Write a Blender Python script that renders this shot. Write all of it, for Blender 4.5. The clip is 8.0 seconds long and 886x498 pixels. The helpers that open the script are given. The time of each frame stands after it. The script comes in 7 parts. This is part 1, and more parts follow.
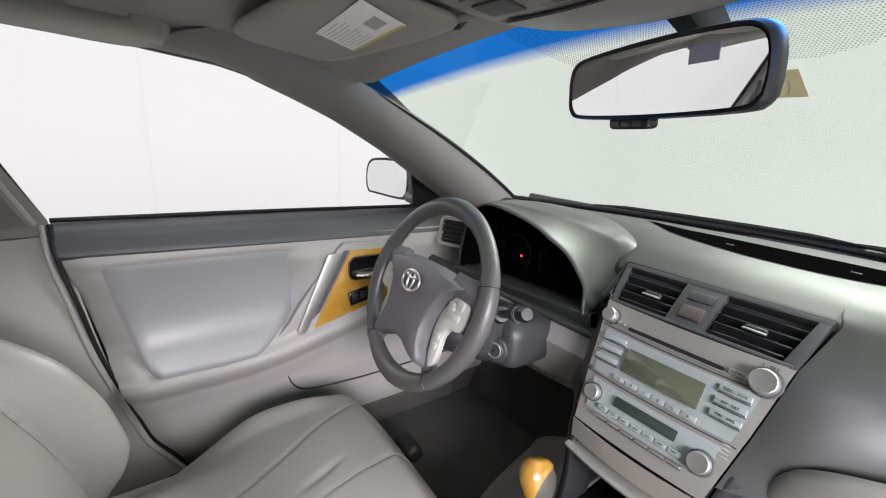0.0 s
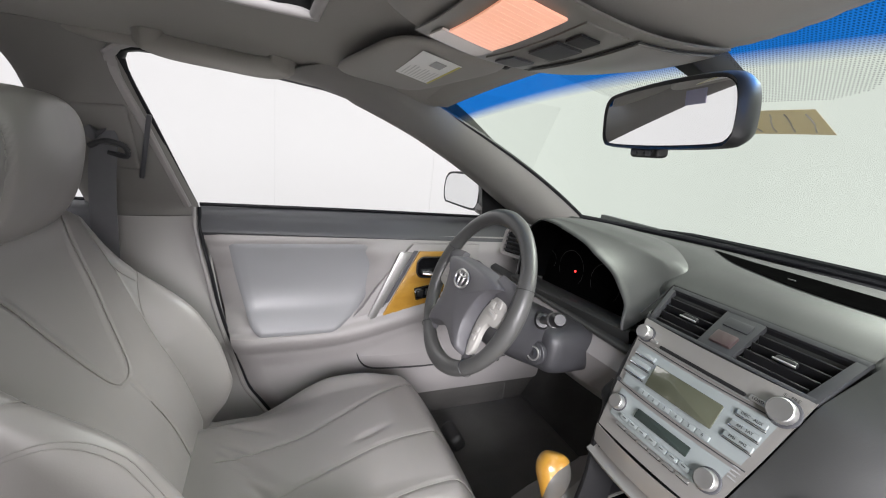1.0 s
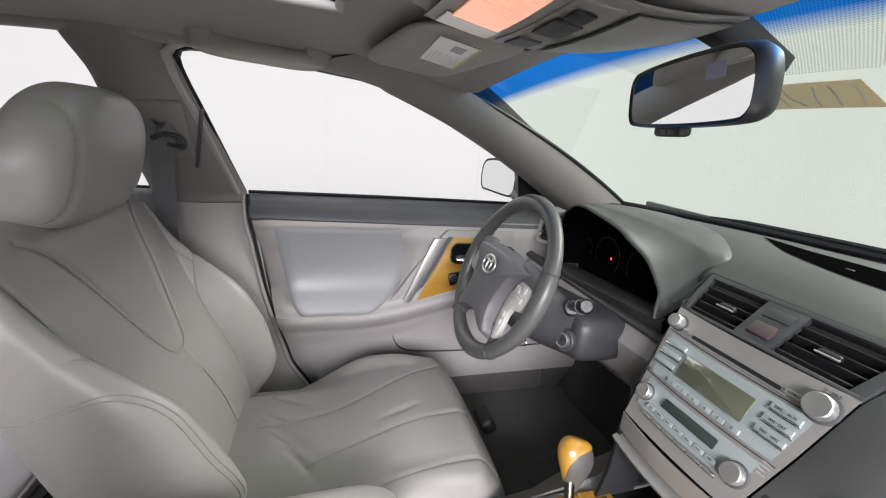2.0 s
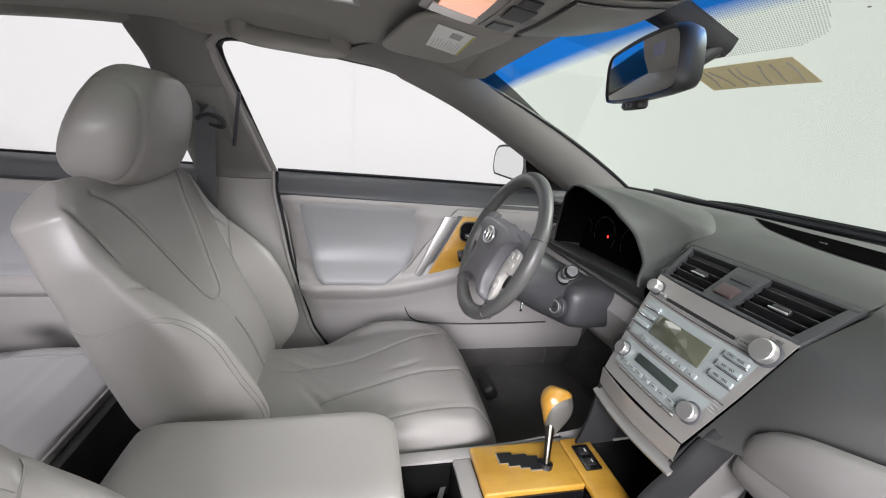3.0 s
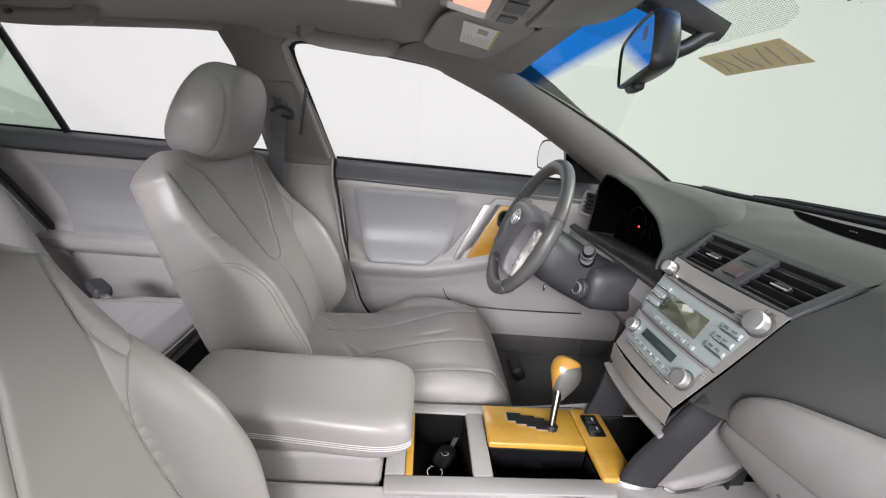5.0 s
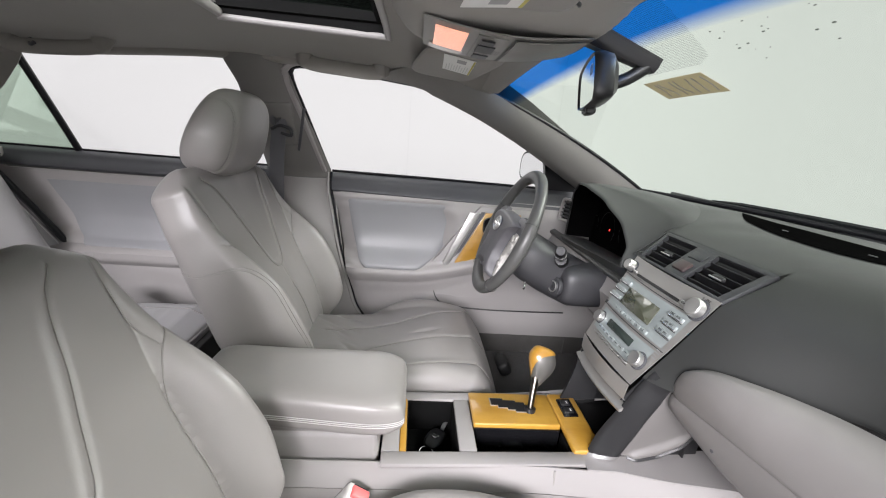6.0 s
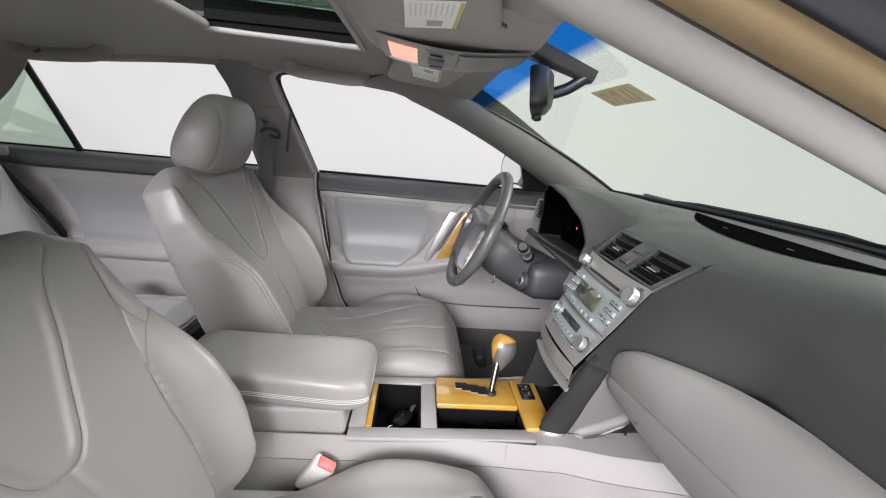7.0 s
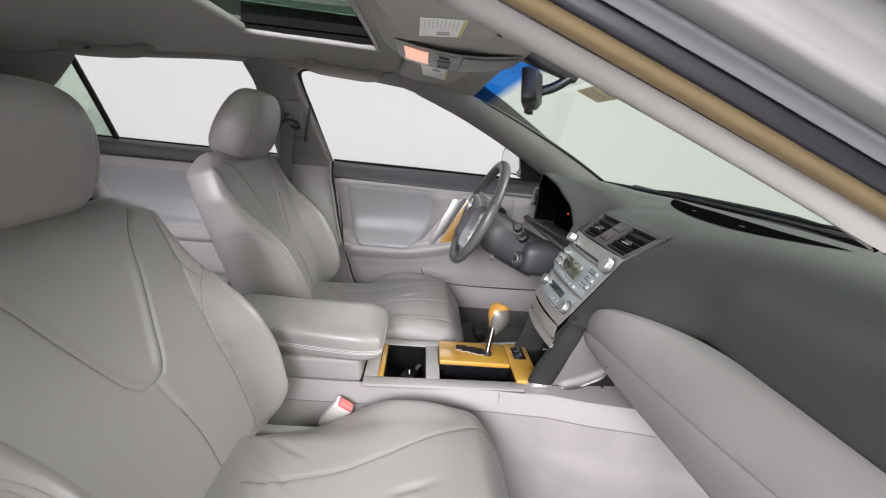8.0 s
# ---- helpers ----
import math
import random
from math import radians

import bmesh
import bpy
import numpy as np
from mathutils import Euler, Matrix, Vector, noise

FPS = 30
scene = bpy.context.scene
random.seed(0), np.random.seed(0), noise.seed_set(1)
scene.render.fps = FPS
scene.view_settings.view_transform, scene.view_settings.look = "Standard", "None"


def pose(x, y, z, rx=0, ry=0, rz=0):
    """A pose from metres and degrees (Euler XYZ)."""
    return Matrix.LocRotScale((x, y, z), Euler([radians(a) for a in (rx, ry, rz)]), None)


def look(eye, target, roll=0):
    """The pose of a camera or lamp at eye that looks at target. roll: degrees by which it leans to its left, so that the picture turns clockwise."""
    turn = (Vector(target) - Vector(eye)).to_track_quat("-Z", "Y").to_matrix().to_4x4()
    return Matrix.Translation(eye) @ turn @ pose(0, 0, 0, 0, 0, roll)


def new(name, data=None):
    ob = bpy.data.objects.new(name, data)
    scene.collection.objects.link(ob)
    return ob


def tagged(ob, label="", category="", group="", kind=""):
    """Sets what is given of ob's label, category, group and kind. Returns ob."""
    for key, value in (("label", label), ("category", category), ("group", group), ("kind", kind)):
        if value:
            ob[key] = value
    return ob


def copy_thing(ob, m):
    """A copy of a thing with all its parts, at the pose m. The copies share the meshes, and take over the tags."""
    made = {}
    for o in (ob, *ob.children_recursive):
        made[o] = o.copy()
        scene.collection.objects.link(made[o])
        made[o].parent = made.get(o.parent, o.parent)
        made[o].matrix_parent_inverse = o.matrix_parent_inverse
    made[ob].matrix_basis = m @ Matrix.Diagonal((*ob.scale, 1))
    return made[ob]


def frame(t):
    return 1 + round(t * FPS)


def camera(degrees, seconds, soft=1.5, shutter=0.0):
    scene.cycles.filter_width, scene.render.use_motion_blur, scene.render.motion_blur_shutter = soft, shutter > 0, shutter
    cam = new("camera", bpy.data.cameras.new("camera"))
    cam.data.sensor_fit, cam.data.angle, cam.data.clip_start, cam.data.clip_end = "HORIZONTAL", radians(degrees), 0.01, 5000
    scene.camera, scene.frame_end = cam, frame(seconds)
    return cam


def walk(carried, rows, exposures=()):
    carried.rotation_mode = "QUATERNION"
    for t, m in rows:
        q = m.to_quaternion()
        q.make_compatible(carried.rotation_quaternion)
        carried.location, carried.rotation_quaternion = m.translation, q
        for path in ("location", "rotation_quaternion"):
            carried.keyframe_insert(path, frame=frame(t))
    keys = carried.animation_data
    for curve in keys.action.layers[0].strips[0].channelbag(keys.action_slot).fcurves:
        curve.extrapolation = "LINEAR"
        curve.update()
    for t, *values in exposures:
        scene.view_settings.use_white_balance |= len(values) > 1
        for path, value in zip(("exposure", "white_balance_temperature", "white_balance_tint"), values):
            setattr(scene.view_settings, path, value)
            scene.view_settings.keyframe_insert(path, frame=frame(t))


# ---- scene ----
cam = camera(94.8, 8.0, soft=1.1)
PATH = [
    (0, (0.254, 0.082, 1.165), (-1.309, 1.217, 0.648), 3.4),
    (0.5, (0.337, 0.077, 1.163), (-1.355, 1.021, 0.666), 5.1),
    (1, (0.384, 0.089, 1.175), (-1.399, 0.857, 0.693), 6.0),
    (1.5, (0.397, 0.107, 1.178), (-1.438, 0.727, 0.68), 5.9),
    (1.7, (0.394, 0.113, 1.179), (-1.44, 0.706, 0.648), 5.4),
    (2.8, (0.525, 0.15, 1.142), (-1.35, 0.575, 0.592), 4.4),
    (3, (0.532, 0.15, 1.143), (-1.335, 0.575, 0.567), 5.3),
    (3.5, (0.563, 0.178, 1.14), (-1.318, 0.512, 0.547), 5.6),
    (4, (0.605, 0.189, 1.126), (-1.289, 0.405, 0.519), 5.9),
    (4.5, (0.623, 0.209, 1.112), (-1.277, 0.351, 0.504), 5.9),
    (5.8, (0.732, 0.219, 1.122), (-1.189, 0.366, 0.584), 5.2),
    (6, (0.756, 0.223, 1.131), (-1.164, 0.382, 0.595), 4.9),
    (6.5, (0.793, 0.256, 1.149), (-1.132, 0.418, 0.63), 4.8),
    (7, (0.84, 0.303, 1.139), (-1.084, 0.449, 0.614), 5.2),
    (7.5, (0.904, 0.3, 1.141), (-1.02, 0.448, 0.614), 5.8),
    (8, (0.991, 0.294, 1.125), (-0.929, 0.428, 0.582), 5.9),
]
walk(cam, [(t, look(eye, target, roll)) for t, eye, target, roll in PATH], [(0, 0.0), (1.5, -0.02), (4.5, -0.06), (6, -0.10), (6.5, -0.11), (8, -0.22)])

# ---- light: a white photo studio round the car ----
scene.view_settings.exposure = 0.0
world = bpy.data.worlds.new("world")
scene.world = world
world.use_nodes = True
world.node_tree.nodes["Background"].inputs[0].default_value = (0.95, 0.97, 1.0, 1)
world.node_tree.nodes["Background"].inputs[1].default_value = 0.2


def studio_lamp(name, where, target, sx, sy, watts, colour=(1.0, 0.98, 0.96)):
    data = bpy.data.lights.new(name, "AREA")
    data.shape, data.size, data.size_y, data.energy, data.color = "RECTANGLE", sx, sy, watts, colour
    lamp = new(name, data)
    lamp.matrix_world = look(where, target)
    return lamp


studio_lamp("studio_softbox_ceiling", (0.6, 4.0, 3.9), (0.3, 0.9, 0.9), 3.6, 1.6, 470, (0.98, 1.0, 0.95))
studio_lamp("studio_softbox_side", (4.5, 0.0, 2.20), (-0.6, 0.0, 0.65), 2.2, 1.3, 150, (1.0, 0.945, 0.985))
studio_lamp("studio_softbox_rear", (4.2, -1.3, 2.5), (-0.65, -0.6, 0.6), 2.2, 1.4, 540, (0.97, 0.95, 1.0))
# unseen fill lamp, added beyond the driver's windows and kept above their view
studio_lamp("fill_softbox_far", (-4.2, -0.6, 3.1), (-0.3, -0.3, 0.7), 2.5, 1.4, 40)

# ---- materials ----
def nodes_of(name):
    m = bpy.data.materials.new(name)
    m.use_nodes = True
    t = m.node_tree
    return m, t, t.nodes["Principled BSDF"]


def mixed(t, fac, a, b):
    n = t.nodes.new("ShaderNodeMix")
    n.data_type = "RGBA"
    t.links.new(fac, n.inputs["Factor"])
    for socket, v in ((n.inputs["A"], a), (n.inputs["B"], b)):
        if isinstance(v, tuple):
            socket.default_value = (*v, 1)
        else:
            t.links.new(v, socket)
    return n.outputs["Result"]


def ramp(t, fac, lo, hi, a=0.0, b=1.0):
    n = t.nodes.new("ShaderNodeMapRange")
    t.links.new(fac, n.inputs[0])
    for i, v in zip((1, 2, 3, 4), (lo, hi, a, b)):
        n.inputs[i].default_value = v
    return n.outputs[0]


def noise_of(t, scale, detail=4.0, rough=0.6, stretch=None):
    co = t.nodes.new("ShaderNodeTexCoord").outputs["Object"]
    if stretch:
        mp = t.nodes.new("ShaderNodeMapping")
        mp.inputs["Scale"].default_value = stretch
        t.links.new(co, mp.inputs[0])
        co = mp.outputs[0]
    n = t.nodes.new("ShaderNodeTexNoise")
    n.inputs["Scale"].default_value, n.inputs["Detail"].default_value = scale, detail
    n.inputs["Roughness"].default_value = rough
    t.links.new(co, n.inputs["Vector"])
    return n.outputs["Fac"]


def bumped(t, bsdf, height, strength, distance):
    b = t.nodes.new("ShaderNodeBump")
    b.inputs["Strength"].default_value, b.inputs["Distance"].default_value = strength, distance
    t.links.new(height, b.inputs["Height"])
    t.links.new(b.outputs[0], bsdf.inputs["Normal"])


def surface(name, colour, rough, vary=0.12, metal=0.0, stain=5.0, grain=600.0, bump=0.15, depth=0.0004, voronoi=False, coat=0.0, sheen=0.0, spread=0.08):
    """Paint, plastic, leather or cloth: slow stains, fine grain in the relief and an uneven gloss."""
    m, t, b = nodes_of(name)
    slow = noise_of(t, stain, 1.5, 0.5)
    dark = tuple(c * (1 - vary) for c in colour)
    light = tuple(min(1.0, c * (1 + vary * 0.6)) for c in colour)
    t.links.new(mixed(t, ramp(t, slow, 0.3, 0.7), dark, light), b.inputs["Base Color"])
    t.links.new(ramp(t, noise_of(t, stain * 2.2, 1.0, 0.5), 0.2, 0.8, max(0.02, rough - spread), min(1.0, rough + spread)), b.inputs["Roughness"])
    b.inputs["Metallic"].default_value = metal
    b.inputs["Coat Weight"].default_value = coat
    b.inputs["Sheen Weight"].default_value = sheen
    if voronoi:
        v = t.nodes.new("ShaderNodeTexVoronoi")
        v.feature = "DISTANCE_TO_EDGE"
        v.inputs["Scale"].default_value = grain
        t.links.new(t.nodes.new("ShaderNodeTexCoord").outputs["Object"], v.inputs["Vector"])
        h = ramp(t, v.outputs["Distance"], 0.0, 0.25)
    else:
        h = noise_of(t, grain, 2.0)
    if bump:
        bumped(t, b, h, bump, depth)
    return m


def wood_material():
    m, t, b = nodes_of("amber_wood")
    g = noise_of(t, 9.0, 6.0, 0.65, (1.0, 0.35, 1.0))
    burl = noise_of(t, 34.0, 5.0, 0.7)
    c = mixed(t, ramp(t, g, 0.3, 0.7), (0.29, 0.138, 0.016), (0.49, 0.282, 0.045))
    t.links.new(mixed(t, ramp(t, burl, 0.55, 0.8, 0.0, 0.6), c, (0.30, 0.145, 0.016)), b.inputs["Base Color"])
    b.inputs["Roughness"].default_value, b.inputs["Coat Weight"].default_value, b.inputs["Coat Roughness"].default_value = 0.35, 0.8, 0.08
    return m


def pane_material(name, tint, gloss=1.0, band=None):
    """Thin glass: clear with a tint, and a mirror image that grows at a glance. band: a blue shade along the upper rim, by height."""
    m, t, b = nodes_of(name)
    t.nodes.remove(b)
    clear = t.nodes.new("ShaderNodeBsdfTransparent")
    shine = t.nodes.new("ShaderNodeBsdfGlossy")
    shine.inputs["Roughness"].default_value = 0.02
    fres = t.nodes.new("ShaderNodeFresnel")
    fres.inputs["IOR"].default_value = 1.38
    mx = t.nodes.new("ShaderNodeMixShader")
    t.links.new(ramp(t, fres.outputs[0], 0.0, 1.0, 0.0, gloss), mx.inputs[0])
    t.links.new(clear.outputs[0], mx.inputs[1])
    t.links.new(shine.outputs[0], mx.inputs[2])
    t.links.new(mx.outputs[0], t.nodes["Material Output"].inputs["Surface"])
    if band:
        uv = t.nodes.new("ShaderNodeUVMap")
        sep = t.nodes.new("ShaderNodeSeparateXYZ")
        t.links.new(uv.outputs[0], sep.inputs[0])
        f = ramp(t, sep.outputs[1], band[0], band[1])
        t.links.new(mixed(t, f, tint, (0.012, 0.19, 0.66)), clear.inputs[0])
    else:
        clear.inputs[0].default_value = (*tint, 1)
    return m


def glow_material(name, colour, strength, base=(0.8, 0.8, 0.8), rough=0.6):
    m, t, b = nodes_of(name)
    b.inputs["Base Color"].default_value = (*base, 1)
    b.inputs["Roughness"].default_value = rough
    b.inputs["Emission Color"].default_value = (*colour, 1)
    b.inputs["Emission Strength"].default_value = strength
    return m


def plain(name, colour, rough, metal=0.0, coat=0.0):
    m, t, b = nodes_of(name)
    b.inputs["Base Color"].default_value = (*colour, 1)
    b.inputs["Roughness"].default_value, b.inputs["Metallic"].default_value, b.inputs["Coat Weight"].default_value = rough, metal, coat
    return m


def leather_material():
    """Smooth leather with slow stains, an uneven gloss, soft stretch marks and a fine grain."""
    m, t, b = nodes_of("grey_leather")
    slow = noise_of(t, 4.0, 1.5, 0.5)
    t.links.new(mixed(t, ramp(t, slow, 0.3, 0.7), (0.226, 0.213, 0.206), (0.245, 0.230, 0.224)), b.inputs["Base Color"])
    t.links.new(ramp(t, noise_of(t, 9.0, 2.0, 0.5), 0.2, 0.8, 0.34, 0.42), b.inputs["Roughness"])
    soft = t.nodes.new("ShaderNodeMath")
    soft.operation = "MULTIPLY_ADD"
    soft.inputs[1].default_value = 0.05
    t.links.new(noise_of(t, 420.0, 2.0), soft.inputs[0])
    t.links.new(noise_of(t, 11.0, 2.0, 0.5), soft.inputs[2])
    bumped(t, b, soft.outputs[0], 0.30, 0.006)
    return m


LEATHER = leather_material()
LEATHER_SIDE = surface("grey_vinyl", (0.365, 0.357, 0.361), 0.40, 0.03, 0, 4.0, 30.0, 0.0, spread=0.03)
SEAM = plain("dark_seam_thread", (0.235, 0.222, 0.212), 0.75)
PALE_THREAD = plain("pale_thread", (0.48, 0.46, 0.46), 0.7)
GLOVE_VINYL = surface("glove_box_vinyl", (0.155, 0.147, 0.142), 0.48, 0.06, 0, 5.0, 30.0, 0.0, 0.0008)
LIGHT_PLASTIC = surface("light_grey_plastic", (0.273, 0.259, 0.254), 0.50, 0.05, 0, 5.0, 900.0, 0.22, 0.0003)
DOOR_CLOTH = surface("door_insert_vinyl", (0.207, 0.207, 0.217), 0.40, 0.05, 0, 5.0, 30.0, 0.0, 0.0008)
MID_PLASTIC = surface("mid_grey_plastic", (0.060, 0.061, 0.067), 0.50, 0.07, 0, 5.0, 900.0, 0.25, 0.0003)
COLUMN = surface("column_plastic", (0.032, 0.032, 0.035), 0.48, 0.08, 0, 6.0, 800.0, 0.2, 0.0003)
HUB_VINYL = surface("hub_vinyl", (0.088, 0.086, 0.092), 0.48, 0.06, 0, 5.0, 900.0, 0.2, 0.0003)
RIM_LEATHER = surface("wheel_rim_leather", (0.066, 0.066, 0.064), 0.40, 0.08, 0, 9.0, 900.0, 0.3, 0.0004)
DASH_TOP = surface("dash_soft_grey", (0.031, 0.032, 0.031), 0.40, 0.06, 0, 4.0, 700.0, 0.3, 0.0004)
DASH_TOP.node_tree.nodes["Principled BSDF"].inputs["Specular IOR Level"].default_value = 0.40
DARK_PLASTIC = surface("dark_grey_plastic", (0.034, 0.035, 0.038), 0.45, 0.08, 0, 6.0, 800.0, 0.25, 0.0003)
BLACK_PLASTIC = surface("black_plastic", (0.012, 0.012, 0.013), 0.38, 0.1, 0, 8.0, 700.0, 0.2, 0.0003)
DEEP_BLACK = plain("matt_black", (0.003, 0.003, 0.003), 0.8)
DEEP_BLACK.node_tree.nodes["Principled BSDF"].inputs["Specular IOR Level"].default_value = 0.12
RECESS = plain("unlit_recess_black", (0.002, 0.002, 0.002), 0.9)
RECESS.node_tree.nodes["Principled BSDF"].inputs["Specular IOR Level"].default_value = 0.0
PIANO_BLACK = plain("gloss_black", (0.006, 0.006, 0.007), 0.12, 0, 0.3)
RUBBER = surface("black_rubber", (0.009, 0.009, 0.011), 0.42, 0.1, 0, 9.0, 400.0, 0.2, 0.0004)
RUBBER.node_tree.nodes["Principled BSDF"].inputs["Specular IOR Level"].default_value = 0.22
HEADLINER = surface("taupe_headliner_cloth", (0.225, 0.212, 0.195), 0.95, 0.06, 0, 3.0, 900.0, 0.35, 0.0006, sheen=0.1)
PILLAR_TRIM = surface("pillar_trim_cloth", (0.170, 0.163, 0.153), 0.8, 0.06, 0, 4.0, 900.0, 0.3, 0.0004)
ROOF_PLASTIC = surface("taupe_roof_plastic", (0.175, 0.170, 0.156), 0.42, 0.05, 0, 5.0, 900.0, 0.15, 0.0003)
TAN_SEAL = surface("tan_seal_cloth", (0.162, 0.116, 0.056), 0.85, 0.1, 0, 7.0, 500.0, 0.3, 0.0006)
CARPET = surface("grey_carpet", (0.054, 0.051, 0.047), 0.97, 0.18, 0, 14.0, 420.0, 0.9, 0.002, sheen=0.15)
SKIRT_CARPET = surface("taupe_skirt_carpet", (0.243, 0.229, 0.222), 0.92, 0.10, 0, 9.0, 700.0, 0.5, 0.0008)
DARK_CARPET = surface("dark_carpet", (0.035, 0.034, 0.033), 0.97, 0.18, 0, 14.0, 420.0, 0.9, 0.002)
SILVER = surface("silver_panel_paint", (0.340, 0.330, 0.310), 0.36, 0.04, 0.55, 6.0, 1200.0, 0.08, 0.0002)
BLUE_SILVER = surface("pale_blue_panel", (0.332, 0.367, 0.364), 0.34, 0.04, 0.35, 6.0, 1200.0, 0.06, 0.0002)
LEG_GREY = surface("dark_leg_plastic", (0.020, 0.020, 0.021), 0.5, 0.05, 0, 6.0, 800.0, 0.2, 0.0003)
LEG_GREY.node_tree.nodes["Principled BSDF"].inputs["Specular IOR Level"].default_value = 0.22
CHROME = plain("chrome", (0.82, 0.82, 0.83), 0.12, 1.0)
DULL_CHROME = plain("dull_chrome", (0.10, 0.092, 0.080), 0.28, 1.0)
GRIP = plain("grey_metal_grip", (0.105, 0.102, 0.095), 0.34, 0.4)
SATIN = plain("satin_metal", (0.459, 0.455, 0.442), 0.38, 0.85)
BODY = surface("silver_car_paint", (0.173, 0.168, 0.165), 0.32, 0.03, 0.35, 5.0, 900.0, 0.0, 0.0002, coat=0.4)
WOOD = wood_material()
LCD = plain("lcd_glass", (0.085, 0.09, 0.062), 0.05, 0, 1.0)
LCD_DARK = plain("lcd_small", (0.030, 0.040, 0.036), 0.15)
MIRROR = plain("mirror_silver", (0.86, 0.87, 0.87), 0.015, 1.0)
PAPER = surface("label_paper", (0.74, 0.74, 0.72), 0.7, 0.04, 0, 8.0, 300.0, 0.05)


def thin_paper():
    """Paper on the glass: part of the light behind it comes through."""
    m, t, b = nodes_of("tan_sticker_paper")
    b.inputs["Base Color"].default_value, b.inputs["Roughness"].default_value = (0.42, 0.385, 0.29, 1), 0.8
    thin = t.nodes.new("ShaderNodeBsdfTranslucent")
    t.links.new(mixed(t, noise_of(t, 40.0), (0.46, 0.42, 0.31), (0.53, 0.485, 0.37)), thin.inputs[0])
    mx = t.nodes.new("ShaderNodeMixShader")
    mx.inputs[0].default_value = 0.55
    t.links.new(b.outputs[0], mx.inputs[1])
    t.links.new(thin.outputs[0], mx.inputs[2])
    t.links.new(mx.outputs[0], t.nodes["Material Output"].inputs["Surface"])
    return m


TAN_PAPER = thin_paper()
INK = plain("ink", (0.03, 0.03, 0.03), 0.7)
PALE_INK = plain("grey_print", (0.33, 0.33, 0.33), 0.7)
FAINT_INK = plain("faint_print", (0.52, 0.52, 0.51), 0.7)
LETTER = plain("white_print", (0.6, 0.6, 0.6), 0.6)
BELT = surface("seat_belt_webbing", (0.13, 0.13, 0.14), 0.75, 0.08, 0, 20.0, 900.0, 0.5, 0.0006)
PALE_BUCKLE = surface("pale_buckle_plastic", (0.58, 0.56, 0.54), 0.4, 0.05)
RED_BUTTON = surface("red_buckle_button", (0.70, 0.14, 0.14), 0.45, 0.06)
AMBER_LENS = glow_material("lit_map_lens", (1.0, 0.42, 0.26), 0.55, (0.85, 0.55, 0.42), 0.25)
WHITE_LENS = surface("clear_ribbed_lens", (0.62, 0.56, 0.52), 0.2, 0.08)
RED_LED = glow_material("red_led", (1.0, 0.03, 0.03), 6.0, (0.4, 0.0, 0.0))
PALE_LED = glow_material("pale_led", (0.75, 0.8, 0.8), 0.5, (0.3, 0.3, 0.3))
WINDSHIELD = pane_material("windshield_glass", (0.80, 0.885, 0.80), 0.035, (0.850, 0.892))
SIDE_GLASS = pane_material("side_glass", (0.97, 0.97, 0.97), 0.08)
GREEN_GLASS = pane_material("green_fixed_glass", (0.76, 0.84, 0.77), 0.4)
ROOF_GLASS = pane_material("sunroof_glass", (0.34, 0.44, 0.37), 0.6)
DROPS = plain("water_drops", (0.02, 0.025, 0.022), 0.1)
# The walls are no lamps; emission added makes them white and lights the cabin.
WALL_GLOW = glow_material("studio_wall_glow", (1.0, 0.975, 0.985), 0.64, (0.15, 0.15, 0.15), 0.9)
JOINT_GLOW = glow_material("studio_joint_glow", (1.0, 0.975, 0.985), 0.59, (0.16, 0.16, 0.16), 0.9)
WALL_PAINT = surface("studio_wall_paint", (0.75, 0.75, 0.75), 0.9, 0.03, 0, 0.6, 30.0, 0.05)
SPOKE = surface("pale_spoke_plastic", (0.43, 0.415, 0.39), 0.42, 0.04, 0.0, 8.0, 900.0, 0.1, 0.0002)
FLOOR = surface("studio_floor_grey", (0.62, 0.62, 0.62), 0.5, 0.06, 0, 0.8, 40.0, 0.1)
GREY_PEDAL = surface("pedal_rubber", (0.009, 0.009, 0.009), 0.6, 0.1)


def frosted():
    """Ceramic dots baked on the glass: light comes through them, dimmed."""
    m, t, b = nodes_of("ceramic_dots")
    t.nodes.remove(b)
    thin = t.nodes.new("ShaderNodeBsdfTransparent")
    thin.inputs[0].default_value = (0.55, 0.56, 0.55, 1)
    t.links.new(thin.outputs[0], t.nodes["Material Output"].inputs["Surface"])
    return m


DOTS = frosted()

# ---- building helpers ----
def shade(me, angle=38):
    me.polygons.foreach_set("use_smooth", [True] * len(me.polygons))
    me.set_sharp_from_angle(angle=radians(angle))


def made(name, bm, material, angle=38):
    bmesh.ops.recalc_face_normals(bm, faces=bm.faces)
    me = bpy.data.meshes.new(name)
    bm.to_mesh(me)
    bm.free()
    me.materials.append(material)
    shade(me, angle)
    return new(name, me)


def part(name, bm, material, parent, label="", angle=38):
    ob = made(name, bm, material, angle)
    hang(ob, parent)
    if label:
        ob["label"] = label
    return ob


def hang(ob, parent):
    """Parent ob, built in the world's coordinates, without moving it."""
    ob.parent = parent
    if parent.data is None:
        ob.matrix_parent_inverse = parent.matrix_basis.inverted()


def thing(name, label, category, at=(0, 0, 0), group="", kind="", turn=None):
    ob = new(name)
    ob.empty_display_size = 0.05
    ob.matrix_basis = Matrix.Translation(at) @ (turn or Matrix())
    return tagged(ob, label, category, group, kind)


def setting(name, bm, material, label, category, angle=38):
    return tagged(made(name, bm, material, angle), label, category, kind="structure")


